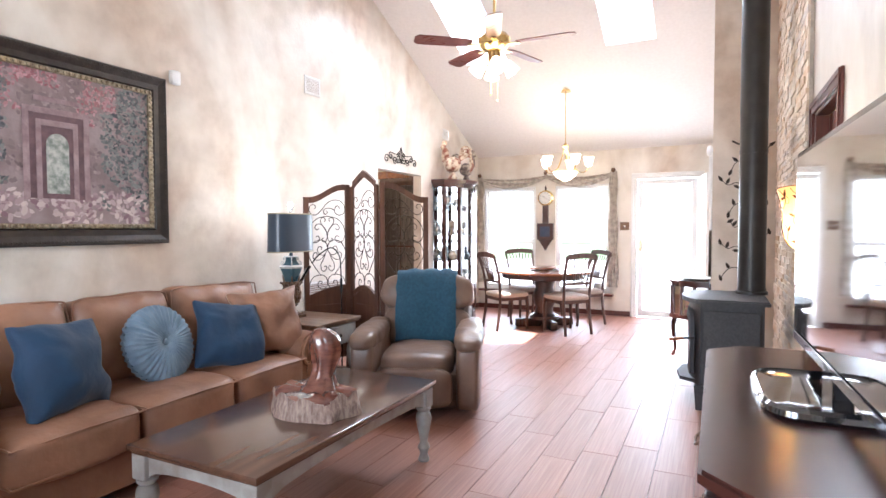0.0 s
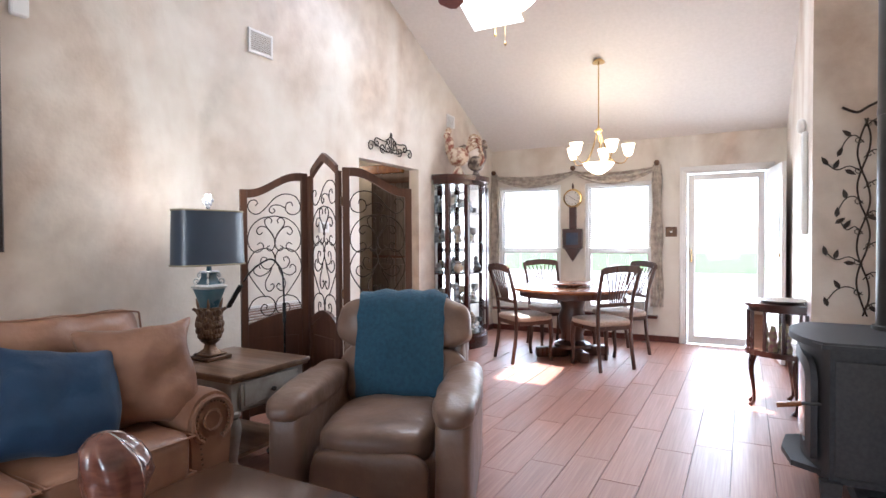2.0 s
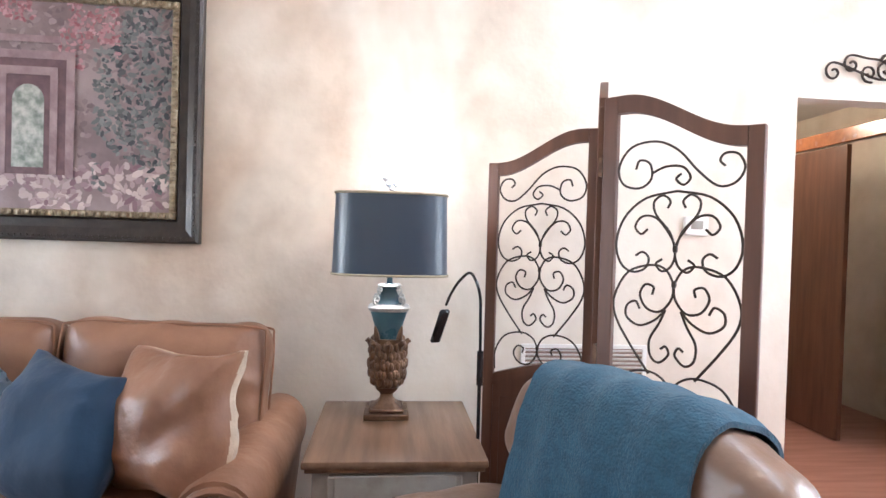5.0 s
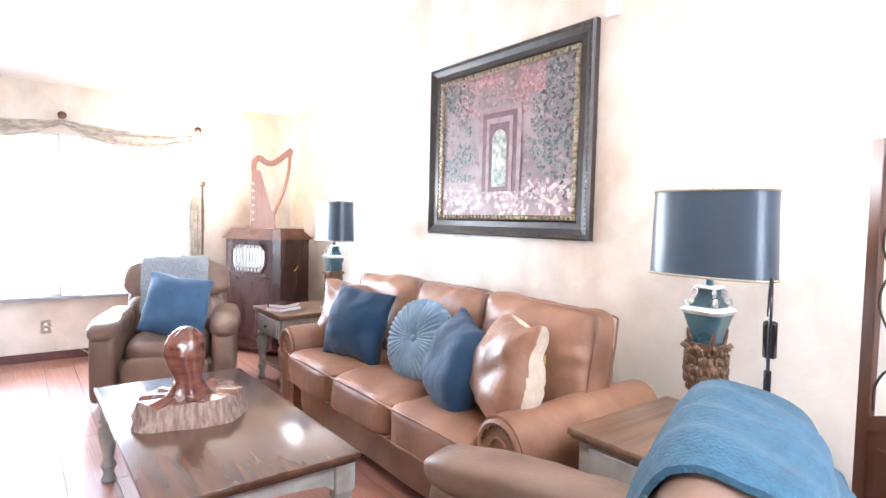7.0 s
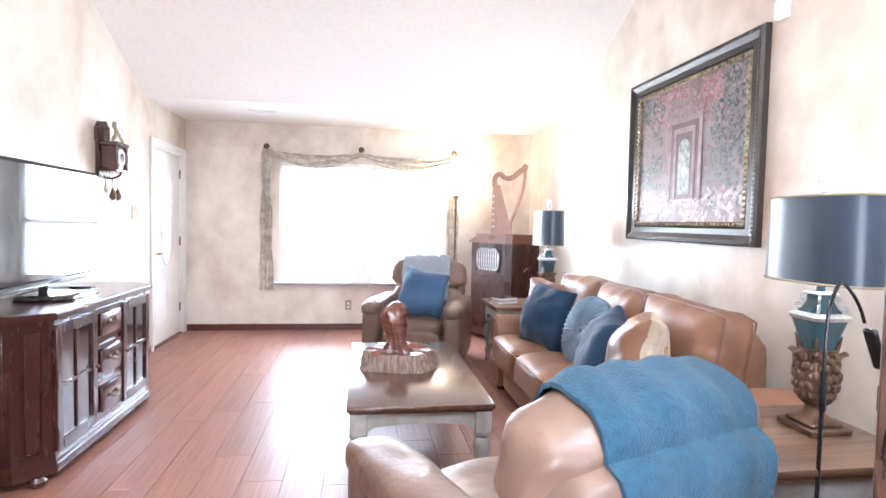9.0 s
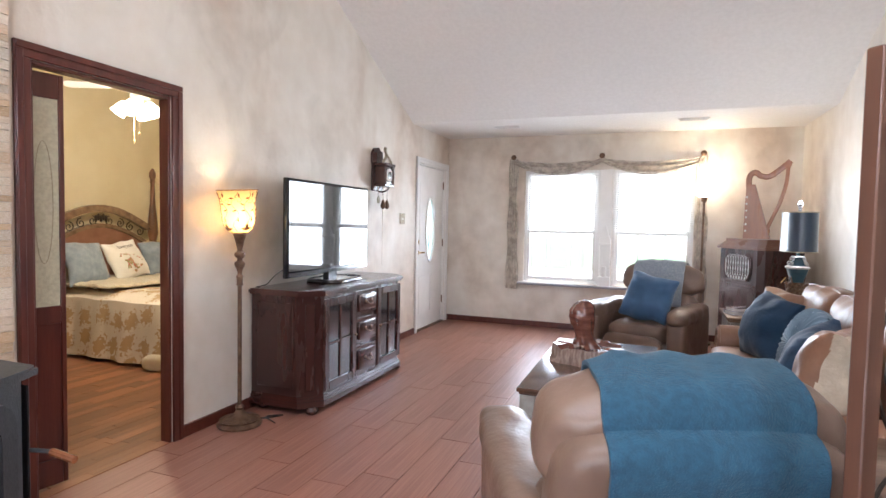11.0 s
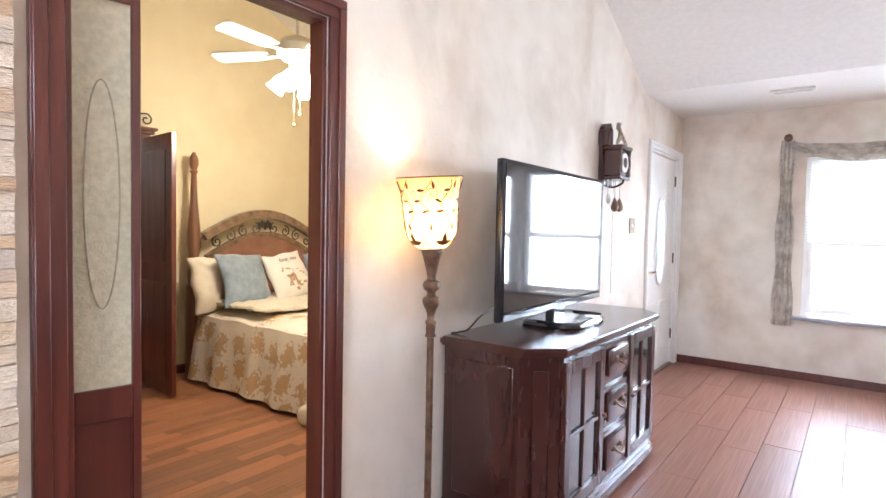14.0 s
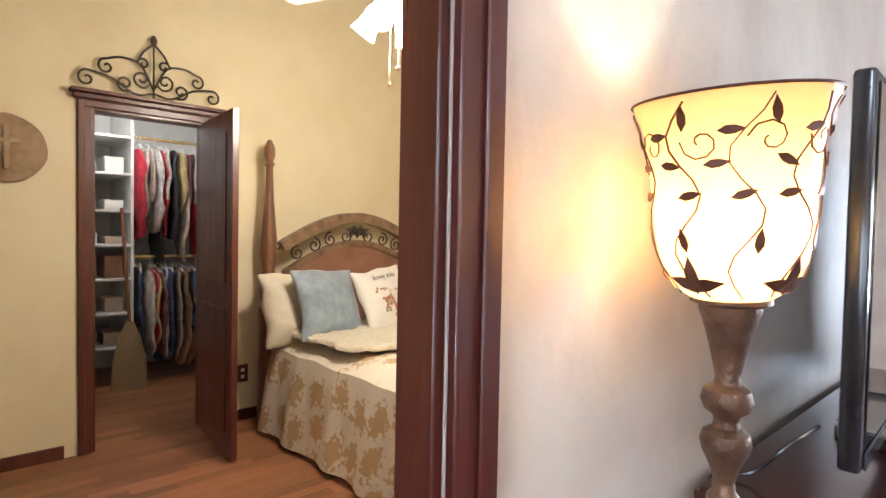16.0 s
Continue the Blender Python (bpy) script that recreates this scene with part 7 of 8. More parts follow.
fan("ceiling_fan", 1.94, 3.52, 2.84, 4.50, mat("rosewood_blade", (0.16, 0.055, 0.045), (0.10, 0.03, 0.03), 8, 0.3, stretch=(1, 6, 1)), BRASS, 0.66, 2, "brass ceiling fan with red-brown blades and lit tulip lights", 4, 2)


def wall_clock_north():
    t = thing("wall_clock", 1.16, NY - 0.002, 1.0, 0, "banjo wall clock with round brass face on dark wood", "clock")
    bm = B(-0.13, 0.13, -0.07, 0, 0.14, 0.40, bev=0.008)
    box(bm, -0.045, 0.045, -0.05, 0, 0.40, 0.72, bev=0.006)
    prism(bm, [(-0.11, 0.14), (0.11, 0.14), (0.05, 0.05), (0.0, -0.03), (-0.05, 0.05)], -0.05, 0, "y")
    puff(bm, (0, -0.025, 0.95), (0.015, 0.015, 0.05), 1.6, 6)
    part("case", bm, MAHOG, t)
    m = Matrix.Translation((0, 0, 0.80)) @ Matrix.Rotation(radians(90), 4, "X")
    bm = lathe(bmesh.new(), [(0.11, 0), (0.125, 0.02), (0.12, 0.05), (0.10, 0.055)], 32)
    for v in bm.verts:
        v.co = m @ v.co
    part("bezel", bm, BRASS, t)
    bm = lathe(bmesh.new(), [(0.098, 0.05), (0.098, 0.058)], 32)
    for v in bm.verts:
        v.co = m @ v.co
    part("dial", bm, PAPER, t)
    bm = bmesh.new()
    for k in range(12):
        a = k * math.pi / 6
        box(bm, -0.003, 0.003, -0.062, -0.0585, 0.072, 0.088, m=Matrix.Translation((0, 0, 0.80)) @ Matrix.Rotation(a, 4, "Y"))
    box(bm, -0.003, 0.003, -0.063, -0.059, 0, 0.05, m=Matrix.Translation((0, 0, 0.80)) @ Matrix.Rotation(radians(-55), 4, "Y"))
    box(bm, -0.002, 0.002, -0.063, -0.059, 0, 0.072, m=Matrix.Translation((0, 0, 0.80)) @ Matrix.Rotation(radians(120), 4, "Y"))
    part("clock_marks", bm, BLACKPLASTIC, t)
    part("lower_window", B(-0.08, 0.08, -0.076, -0.071, 0.19, 0.35, bev=0.003), mat("blue_clock_glass", (0.03, 0.04, 0.08), (0.05, 0.06, 0.1), 20, 0.15), t)


wall_clock_north()


def wall_clock_east():
    t = thing("wall_clock", W - 0.002, -0.10, 1.42, 0, "ornate carved dark wall clock with a white dial and pear weights", "clock")
    part("backboard", B(-0.03, 0, -0.085, 0.11, 0.20, 0.60, bev=0.006), MAHOGV, t)
    bm = B(-0.15, -0.03, -0.10, 0.10, 0.24, 0.265, bev=0.004)
    box(bm, -0.14, -0.03, -0.085, 0.085, 0.265, 0.44, bev=0.004)
    box(bm, -0.16, -0.03, -0.11, 0.11, 0.44, 0.47, bev=0.005)
    for y in (-0.085, 0.085):
        lathe(bm, [(0.012, 0.265), (0.008, 0.30), (0.012, 0.35), (0.008, 0.40), (0.012, 0.44)], 8, c=(-0.148, y))
    part("case", bm, MAHOG, t)
    bm = prism(bmesh.new(), [(0.03, 0.47), (0.12, 0.47), (0.12, 0.57), (0.075, 0.62), (0.03, 0.57)], -0.07, -0.0, "x")
    part("gable", bm, MAHOGV, t)
    bm = bmesh.new()
    for k in range(7):
        y = -0.09 + 0.03 * k
        puff(bm, (-0.12, y, 0.485 + 0.02 * (3 - abs(k - 3))), (0.01, 0.014, 0.025), 1.6, 4)
    tube(bm, smooth_path([(-0.10, 0.0, 0.52), (-0.11, 0.01, 0.57), (-0.09, -0.01, 0.60), (-0.10, 0.0, 0.63)], 4), [0.012] * 6 + [0.016] * 7, 6)
    part("crest_figure", bm, FRAMEGOLD, t, "pewter crest ornament")
    m = Matrix.Translation((-0.142, 0, 0.355)) @ Matrix.Rotation(radians(-90), 4, "Y")
    bm = lathe(bmesh.new(), [(0.065, 0), (0.065, 0.006)], 28)
    lathe(bm, [(0.03, 0.006), (0.03, 0.008)], 20)
    for v in bm.verts:
        v.co = m @ v.co
    part("dial", bm, PAPER, t, "white dial")
    bm = lathe(bmesh.new(), [(0.035, 0.008), (0.035, 0.010), (0.001, 0.011)], 20)
    for v in bm.verts:
        v.co = m @ v.co
    part("dial_centre", bm, BLACKPLASTIC, t)
    for y, x in ((0.02, -0.09), (-0.045, -0.10)):
        bm = tube(bmesh.new(), [(x, y, 0.10), (x, y, 0.24)], 0.002, 4)
        lathe(bm, [(0.002, 0.12), (0.012, 0.10), (0.026, 0.06), (0.024, 0.035), (0.004, 0.02)], 14, c=(x, y))
        part("weight", bm, BRONZE, t, "pear-shaped bronze weight")
    bm = tube(bmesh.new(), [(-0.05, 0.05, 0.12), (-0.05, 0.05, 0.24)], 0.003, 4)
    puff(bm, (-0.055, 0.05, 0.11), (0.006, 0.035, 0.035), 2, 8)
    part("pendulum", bm, FRAMEGOLD, t)
    part("bracket", tube(bmesh.new(), smooth_path([(-0.02, 0, 0.20), (-0.08, 0.02, 0.19), (-0.13, 0.0, 0.215), (-0.14, 0, 0.24)], 4), 0.008, 6), MAHOG, t)
    part("chain", tube(bmesh.new(), [(-0.06, -0.03, -0.55), (-0.06, -0.03, 0.24)], 0.0015, 4), BRASS, t)


wall_clock_east()


def plate(name, m, label, material=WHITE, w=0.07, h=0.115, n=1, cat="switch"):
    t = tagged(new(name), label, cat)
    t.matrix_world = m
    part("plate", B(-w / 2, w / 2, -0.006, 0, -h / 2, h / 2, bev=0.002), material, t)
    for k in range(n):
        part("socket" if cat == "outlet" else "toggle", B(-0.012, 0.012, -0.010, -0.006, -0.012 + (k - (n - 1) / 2) * 0.045, 0.012 + (k - (n - 1) / 2) * 0.045, bev=0.002), WHITE if material is not WHITE else GREYPAINT, t)


plate("light_switch", pose(W - 0.002, -0.73, 1.35, 0, 0, -90), "silver embossed switch plate by the front door", FRAMEGOLD, 0.12, 0.12, 1)
plate("light_switch", pose(2.36, NY - 0.002, 1.35, 0, 0, 0), "dark framed switch plate by the patio door", BRONZE, 0.13, 0.12, 1)
plate("wall_outlet", pose(2.24, SY + 0.002, 0.30, 0, 0, 180), "silver outlet plate under the front window", FRAMEGOLD, 0.075, 0.12, 2, "outlet")
c = thing("power_cable", 2.24, SY, 0.30, 0, "thin cable from the outlet to the recliner", "cable")
part("cord", tube(bmesh.new(), smooth_path([(0, 0.01, 0.02), (-0.1, 0.05, -0.06), (-0.25, 0.12, -0.2), (-0.4, 0.3, -0.29)], 6), 0.003, 5), PAPER, c)
t = thing("candle_sconce", DX - 0.002, 5.50, 1.30, 0, "tall white wall frame with a rounded alarm above", "wall ornament")
bm = bmesh.new()
for b in ((-0.06, -0.045, 0, 0.75), (0.045, 0.06, 0, 0.75), (-0.045, 0.045, 0.735, 0.75), (-0.045, 0.045, 0, 0.03)):
    box(bm, -0.035, 0, *b, bev=0.004)
part("frame", bm, WHITE, t)
part("back", B(-0.01, -0.002, -0.045, 0.045, 0.03, 0.735), PAPER, t)
t = thing("door_chime", DX - 0.002, 5.62, 2.12, 0, "round white alarm unit on the wall", "alarm")
part("case", PF((-0.03, 0, 0), (0.03, 0.055, 0.055), 2.5, 8), WHITE, t)


def stone_wall():
    t = tagged(new("stone_wall"), "stacked ledger stone facing in cream, tan and grey", "stone wall", kind="structure")
    rnd = random.Random(8)
    m, N, L, P = nodes_of("ledger_stone")
    oi = N.new("ShaderNodeObjectInfo")
    gi = N.new("ShaderNodeNewGeometry")
    add = N.new("ShaderNodeMath")
    add.operation = "ADD"
    L.new(oi.outputs["Random"], add.inputs[0])
    L.new(gi.outputs["Random Per Island"], add.inputs[1])
    fr = N.new("ShaderNodeMath")
    fr.operation = "FRACT"
    L.new(add.outputs[0], fr.inputs[0])
    cr = N.new("ShaderNodeValToRGB")
    e = cr.color_ramp.elements
    e[0].position, e[1].position = 0.0, 1.0
    e[0].color, e[1].color = (0.74, 0.65, 0.55, 1), (0.76, 0.72, 0.68, 1)
    for p, c in ((0.2, (0.80, 0.73, 0.64)), (0.5, (0.76, 0.67, 0.57)), (0.6, (0.58, 0.43, 0.29)), (0.68, (0.78, 0.71, 0.62)), (0.8, (0.60, 0.56, 0.53)), (0.88, (0.72, 0.56, 0.38))):
        q = e.new(p)
        q.color = (*c, 1)
    L.new(fr.outputs[0], cr.inputs["Fac"])
    tc = N.new("ShaderNodeTexCoord")
    nz = N.new("ShaderNodeTexNoise")
    nz.inputs["Scale"].default_value, nz.inputs["Detail"].default_value = 14, 8
    L.new(tc.outputs["Object"], nz.inputs["Vector"])
    c2 = N.new("ShaderNodeValToRGB")
    c2.color_ramp.elements[0].position, c2.color_ramp.elements[1].position = 0.35, 0.7
    c2.color_ramp.elements[0].color, c2.color_ramp.elements[1].color = (0.80, 0.70, 0.58, 1), (1, 1, 1, 1)
    L.new(nz.outputs["Fac"], c2.inputs["Fac"])
    mx = N.new("ShaderNodeMix")
    mx.data_type, mx.blend_type = "RGBA", "MULTIPLY"
    mx.inputs["Factor"].default_value = 1.0
    L.new(cr.outputs["Color"], mx.inputs["A"])
    L.new(c2.outputs["Color"], mx.inputs["B"])
    L.new(mx.outputs["Result"], P.inputs["Base Color"])
    P.inputs["Roughness"].default_value = 0.75
    bp = N.new("ShaderNodeBump")
    bp.inputs["Strength"].default_value, bp.inputs["Distance"].default_value = 0.6, 0.01
    L.new(nz.outputs["Fac"], bp.inputs["Height"])
    L.new(bp.outputs["Normal"], P.inputs["Normal"])
    y0, y1 = 3.305, VY
    part("mortar", prism(bmesh.new(), [(y0, 0), (y1, 0), (y1, zroof(y1) - 0.01), (3.5, 4.50), (y0, 4.41)], W - 0.022, W - 0.002, "x"), mat("dark_mortar", (0.52, 0.46, 0.39), (0.40, 0.34, 0.29), 20, 0.9), t, smooth=False, kind="structure")
    rest = bmesh.new()
    masters, count = {}, 0
    z = 0.0
    while z < 4.2:
        hgt = rnd.choice((0.028, 0.034, 0.042, 0.050))
        y = y0
        while y < y1 - 0.02:
            L_ = min(rnd.choice((0.09, 0.13, 0.17, 0.21, 0.27, 0.33)), y1 - y)
            if y1 - y - L_ < 0.05:
                L_ = y1 - y
            if z + hgt > zroof(max(y, 3.5)) - 0.02:
                y += L_
                continue
            d = rnd.uniform(0.009, 0.022)
            if 0.3 < z < 2.1 and y < 4.3 and count < 300:
                key = rnd.randrange(10)
                if key not in masters:
                    bm = bmesh.new()
                    box(bm, -1, 0, -0.5, 0.5, -0.5, 0.5)
                    bmesh.ops.subdivide_edges(bm, edges=bm.edges, cuts=1)
                    for v in bm.verts:
                        if v.co.x < -0.5:
                            v.co.x += rnd.uniform(-0.12, 0.18)
                        v.co.y *= 1 - rnd.uniform(0, 0.02)
                        v.co.z *= 1 - rnd.uniform(0, 0.06)
                    me = bpy.data.meshes.new("stone")
                    bm.to_mesh(me)
                    bm.free()
                    me.materials.append(m)
                    masters[key] = me
                o = new("stone", masters[key])
                o.parent = t
                o.matrix_local = Matrix.Translation((W - 0.022, y + L_ / 2, z + hgt / 2)) @ Matrix.Diagonal((d, L_ - 0.003, hgt - 0.002, 1))
                o["kind"] = "structure"
                count += 1
            else:
                box(rest, W - 0.022 - d, W - 0.022, y + 0.001, y + L_ - 0.002, z, z + hgt - 0.002)
            y += L_
        z += hgt
    part("stones_above", rest, m, t, smooth=False, kind="stuff")


# ---- southwest corner ----
def phonograph():
    t = thing("phonograph_cabinet", 0.47, -1.64, 0, 27, "dark mahogany antique phonograph cabinet with fretwork grille", "cabinet")
    w, d, H = 0.345, 0.23, 1.105

    def plan(o, c=0.05):
        return [(-d - o, -w - o), (d + o - c, -w - o), (d + o, -w - o + c), (d + o, w + o - c), (d + o - c, w + o), (-d - o, w + o)]
    part("case", prism(bmesh.new(), plan(0), 0.12, H), MAHOGV, t, smooth=False)
    bm = prism(bmesh.new(), plan(0.02), 0.05, 0.11)
    prism(bm, plan(0.01), 0.11, 0.13)
    part("plinth", bm, MAHOG, t, smooth=False)
    bm = prism(bmesh.new(), plan(0.025), H, H + 0.022)
    for k in range(5):
        prism(bm, plan(0.012 - 0.011 * k), H + 0.022 + 0.012 * k, H + 0.034 + 0.012 * k)
    prism(bm, plan(-0.035), H + 0.082, H + 0.105)
    part("lid", bm, mat("reddish_lid_wood", (0.20, 0.085, 0.045), (0.12, 0.045, 0.026), 4, 0.3, coat=0.3), t, "reddish brown stepped lid", smooth=False)
    part("front_panel", B(d, d + 0.008, -w + 0.08, w - 0.08, 0.18, 0.72, bev=0.004), MAHOGV, t)
    part("panel_moulding", B(d, d + 0.012, -w + 0.07, w - 0.07, 0.735, 0.755, bev=0.004), MAHOG, t)
    oct_ = [(0.16, 0.79), (0.20, 0.86), (0.205, 0.93), (0.20, 1.00), (0.15, 1.055), (-0.15, 1.055), (-0.20, 1.00), (-0.205, 0.93), (-0.20, 0.86), (-0.16, 0.79)]
    part("grille_cloth", prism(bmesh.new(), oct_, d + 0.001, d + 0.006, "x"), PAPER, t, "pale grille cloth", smooth=False)
    bm = bmesh.new()
    for k in range(9):
        y = -0.16 + 0.04 * k
        for j in range(2):
            tube(bm, [(d + 0.010, y + (-1) ** j * 0.010 * math.sin(i * 0.9), 0.84 + 0.018 * i) for i in range(11)], 0.0045, 5)
    for z, r0 in ((0.815, 0.022), (1.035, 0.014)):
        for k in range(7):
            tube(bm, [(d + 0.010, -0.132 + 0.044 * k + r0 * math.cos(a), z + r0 * math.sin(a)) for a in [radians(q) for q in range(0, 361, 45)]], 0.0045, 5)
    for z0, z1 in zip(oct_, oct_[1:] + oct_[:1]):
        tube(bm, [(d + 0.010, *z0), (d + 0.010, *z1)], 0.007, 5)
    part("fretwork", bm, MAHOG, t, "carved wooden fretwork", kind="stuff")
    part("crank", tube(bmesh.new(), [(0.0, w, 0.85), (0.0, w + 0.05, 0.85), (0.05, w + 0.05, 0.80)], 0.006, 6), BRASS, t)


phonograph()


def harp():
    t = thing("harp", 0.46, -1.65, 1.211, -104, "small reddish wooden lap harp standing on the phonograph cabinet", "harp")
    t.matrix_world = pose(0.46, -1.65, 1.211, 0, 0, -104) @ Matrix.Scale(0.82, 4)
    HARPWOOD = wood("harp_wood", (0.32, 0.13, 0.065), (0.20, 0.075, 0.04), 0.3, (9, 9, 1.2), 0.3)
    side = [(0.187, 0.0), (0.175, 0.68), (0.082, 0.69), (-0.105, 0.0)]
    bm = bmesh.new()
    rows = []
    for k in range(9):
        u = k / 8
        w = 0.085 - 0.05 * u
        yb, yf, z = 0.187 - 0.012 * u, -0.105 + 0.187 * u, 0.685 * u
        rows.append([bm.verts.new(q) for q in ((-w, yb + 0.005, z), (-w * 1.0, yb - 0.03, z), (-w * 0.8, yf, z), (w * 0.8, yf, z), (w, yb - 0.03, z), (w, yb + 0.005, z))])
    for r0, r1 in zip(rows, rows[1:]):
        for i in range(6):
            bm.faces.new((r0[i], r0[(i + 1) % 6], r1[(i + 1) % 6], r1[i]))
    bm.faces.new(rows[0])
    bm.faces.new(rows[-1])
    box_ = part("soundbox", bm, HARPWOOD, t)
    for k in range(6):
        part("sound_inlay", PF((-0.088 + 0.005 * k, 0.165, 0.10 + 0.085 * k), (0.006, 0.012, 0.014), 2, 4), PAPER, box_, "small pearl inlay")
    part("neck", tube(bmesh.new(), smooth_path([(0, 0.155, 0.66), (0, 0.159, 0.74), (0, 0.14, 0.807), (0, 0.085, 0.838), (0, 0.023, 0.790), (0, -0.07, 0.784), (0, -0.175, 0.862), (0, -0.255, 0.935), (0, -0.285, 0.965)], 5), 0.034, 8, 0.5), HARPWOOD, t)
    part("pillar", tube(bmesh.new(), smooth_path([(0, -0.272, 0.95), (0, -0.262, 0.88), (0, -0.246, 0.68), (0, -0.187, 0.445), (0, -0.105, 0.234), (0, -0.065, 0.117), (0, -0.06, 0.0)], 6), [0.030] * 6 + [0.022] * 24 + [0.034] * 7, 8, 0.7), HARPWOOD, t)
    bm = bmesh.new()
    for k in range(14):
        u = (k + 1) / 15
        tube(bm, [(0, -0.10 + 0.18 * u, 0.685 * u), (0, -0.22 + 0.33 * u, 0.88 - 0.10 * u)], 0.0010, 3)
    part("strings", bm, PAPER, t, kind="stuff")


harp()


def torchiere():
    t = thing("floor_lamp", 0.98, -2.0, 0, 0, "white shaded torchiere lamp lit in the corner", "lamp")
    part("base", LT([(0.13, 0), (0.13, 0.02), (0.03, 0.04)], 24), BRONZE, t)
    part("pole", LT([(0.012, 0.03), (0.012, 1.60), (0.03, 1.61), (0.035, 1.66)], 12), BRONZE, t)
    part("shade", bell_shade(bmesh.new(), (0, 0, 1.66), 0.13, 0.14), glow("lit_torchiere_glass", (1.0, 0.82, 0.55), 2), t, "lit glass bowl shade")
    lamp("torchiere_light", "POINT", pose(0.98, -2.0, 1.86), 1.6, WARM, 0.06)


torchiere()


def lantern():
    t = thing("lantern", 2.05, SY + 0.055, 0.575, 0, "white wooden steeple lantern on the window sill", "lantern")
    s = 0.05
    bm = B(-0.075, 0.075, -0.045, 0.045, 0, 0.12, bev=0.004)
    part("base", bm, WHITE, t)
    for x in (-1, 1):
        for y in (-1, 1):
            part("post", B(x * 0.062 - 0.008, x * 0.062 + 0.008, y * 0.034 - 0.008, y * 0.034 + 0.008, 0.12, 0.50, bev=0.002), WHITE, t)
            part("pinnacle", LT([(0.012, 0.52), (0.001, 0.62)], 6, c=(x * 0.062, y * 0.034)), WHITE, t)
    part("cap", B(-0.078, 0.078, -0.048, 0.048, 0.50, 0.53, bev=0.003), WHITE, t)
    bm = bmesh.new()
    b = [bm.verts.new(q) for q in ((-0.07, -0.042, 0.53), (0.07, -0.042, 0.53), (0.07, 0.042, 0.53), (-0.07, 0.042, 0.53))]
    a = bm.verts.new((0, 0, 0.80))
    bm.faces.new(b[::-1])
    for i in range(4):
        bm.faces.new((b[i], b[(i + 1) % 4], a))
    part("spire", bm, WHITE, t, smooth=False)
    part("candle", LT([(0.03, 0.12), (0.03, 0.24), (0.005, 0.245)], 14), PAPER, t)


lantern()
for i, (dz, w, c) in enumerate(((0.0, 0.11, PAPER), (0.028, 0.10, PAPER))):
    t = thing("book", 0.78, -0.38, 0.595 + dz, 20 + 12 * i, "closed pale hardback book on the side table", "book", "books on the side table")
    part("pages", B(-w + 0.004, w - 0.004, -0.07, 0.07, 0.003, 0.025), PAPER, t)
    part("cover", box(box(box(bmesh.new(), -w, w, -0.075, 0.075, 0, 0.003), -w, w, -0.075, 0.075, 0.025, 0.028), -w, w, -0.079, -0.075, 0, 0.028), GREYTHROW if i == 0 else MAHOG, t)
pl = thing("planter", 2.0, NY - 0.06, 0.325, 0, "striped ceramic pot on the dining window sill", "pot")
part("pot", LT([(0.05, 0), (0.08, 0.03), (0.085, 0.10), (0.07, 0.15), (0.075, 0.17)], 20), GREYPAINT, pl)

# ---- hall seen through the opening ----
def hall_cupboard():
    t = thing("hall_cupboard", -0.55, 6.25, 0, 0, "tall grey-brown panelled cupboard in the side hall", "cabinet")
    wd = mat("grey_brown_door", (0.15, 0.12, 0.10), (0.09, 0.07, 0.06), 6, 0.4, stretch=(8, 8, 1))
    part("case", B(-0.36, 0.36, -0.02, 0.33, 0, 2.1, bev=0.005), SCREENWOOD, t)
    for x0, x1 in ((-0.33, -0.01), (0.01, 0.33)):
        for z0, z1 in ((0.1, 1.05), (1.08, 1.95)):
            d = part("door", B(x0, x1, -0.04, -0.02, z0, z1, bev=0.004), wd, t)
            part("raised_panel", B(x0 + 0.05, x1 - 0.05, -0.048, -0.04, z0 + 0.07, z1 - 0.07, bev=0.006), wd, d)
    t = thing("hall_beam", -1.0, 5.85, 2.02, 0, "orange-stained wooden crown beam in the hall", "beam")
    part("beam", B(-1.2, 0.80, -0.03, 0.03, 0, 0.10, bev=0.006), TABLETOPD, t)
    t = thing("hall_door", -1.15, 5.80, 0, 0, "dark brown wooden door standing in the side hall", "door")
    part("leaf", B(-0.9, 0.3, 0, 0.035, 0.01, 2.0, bev=0.003), SCREENWOOD, t)


hall_cupboard()


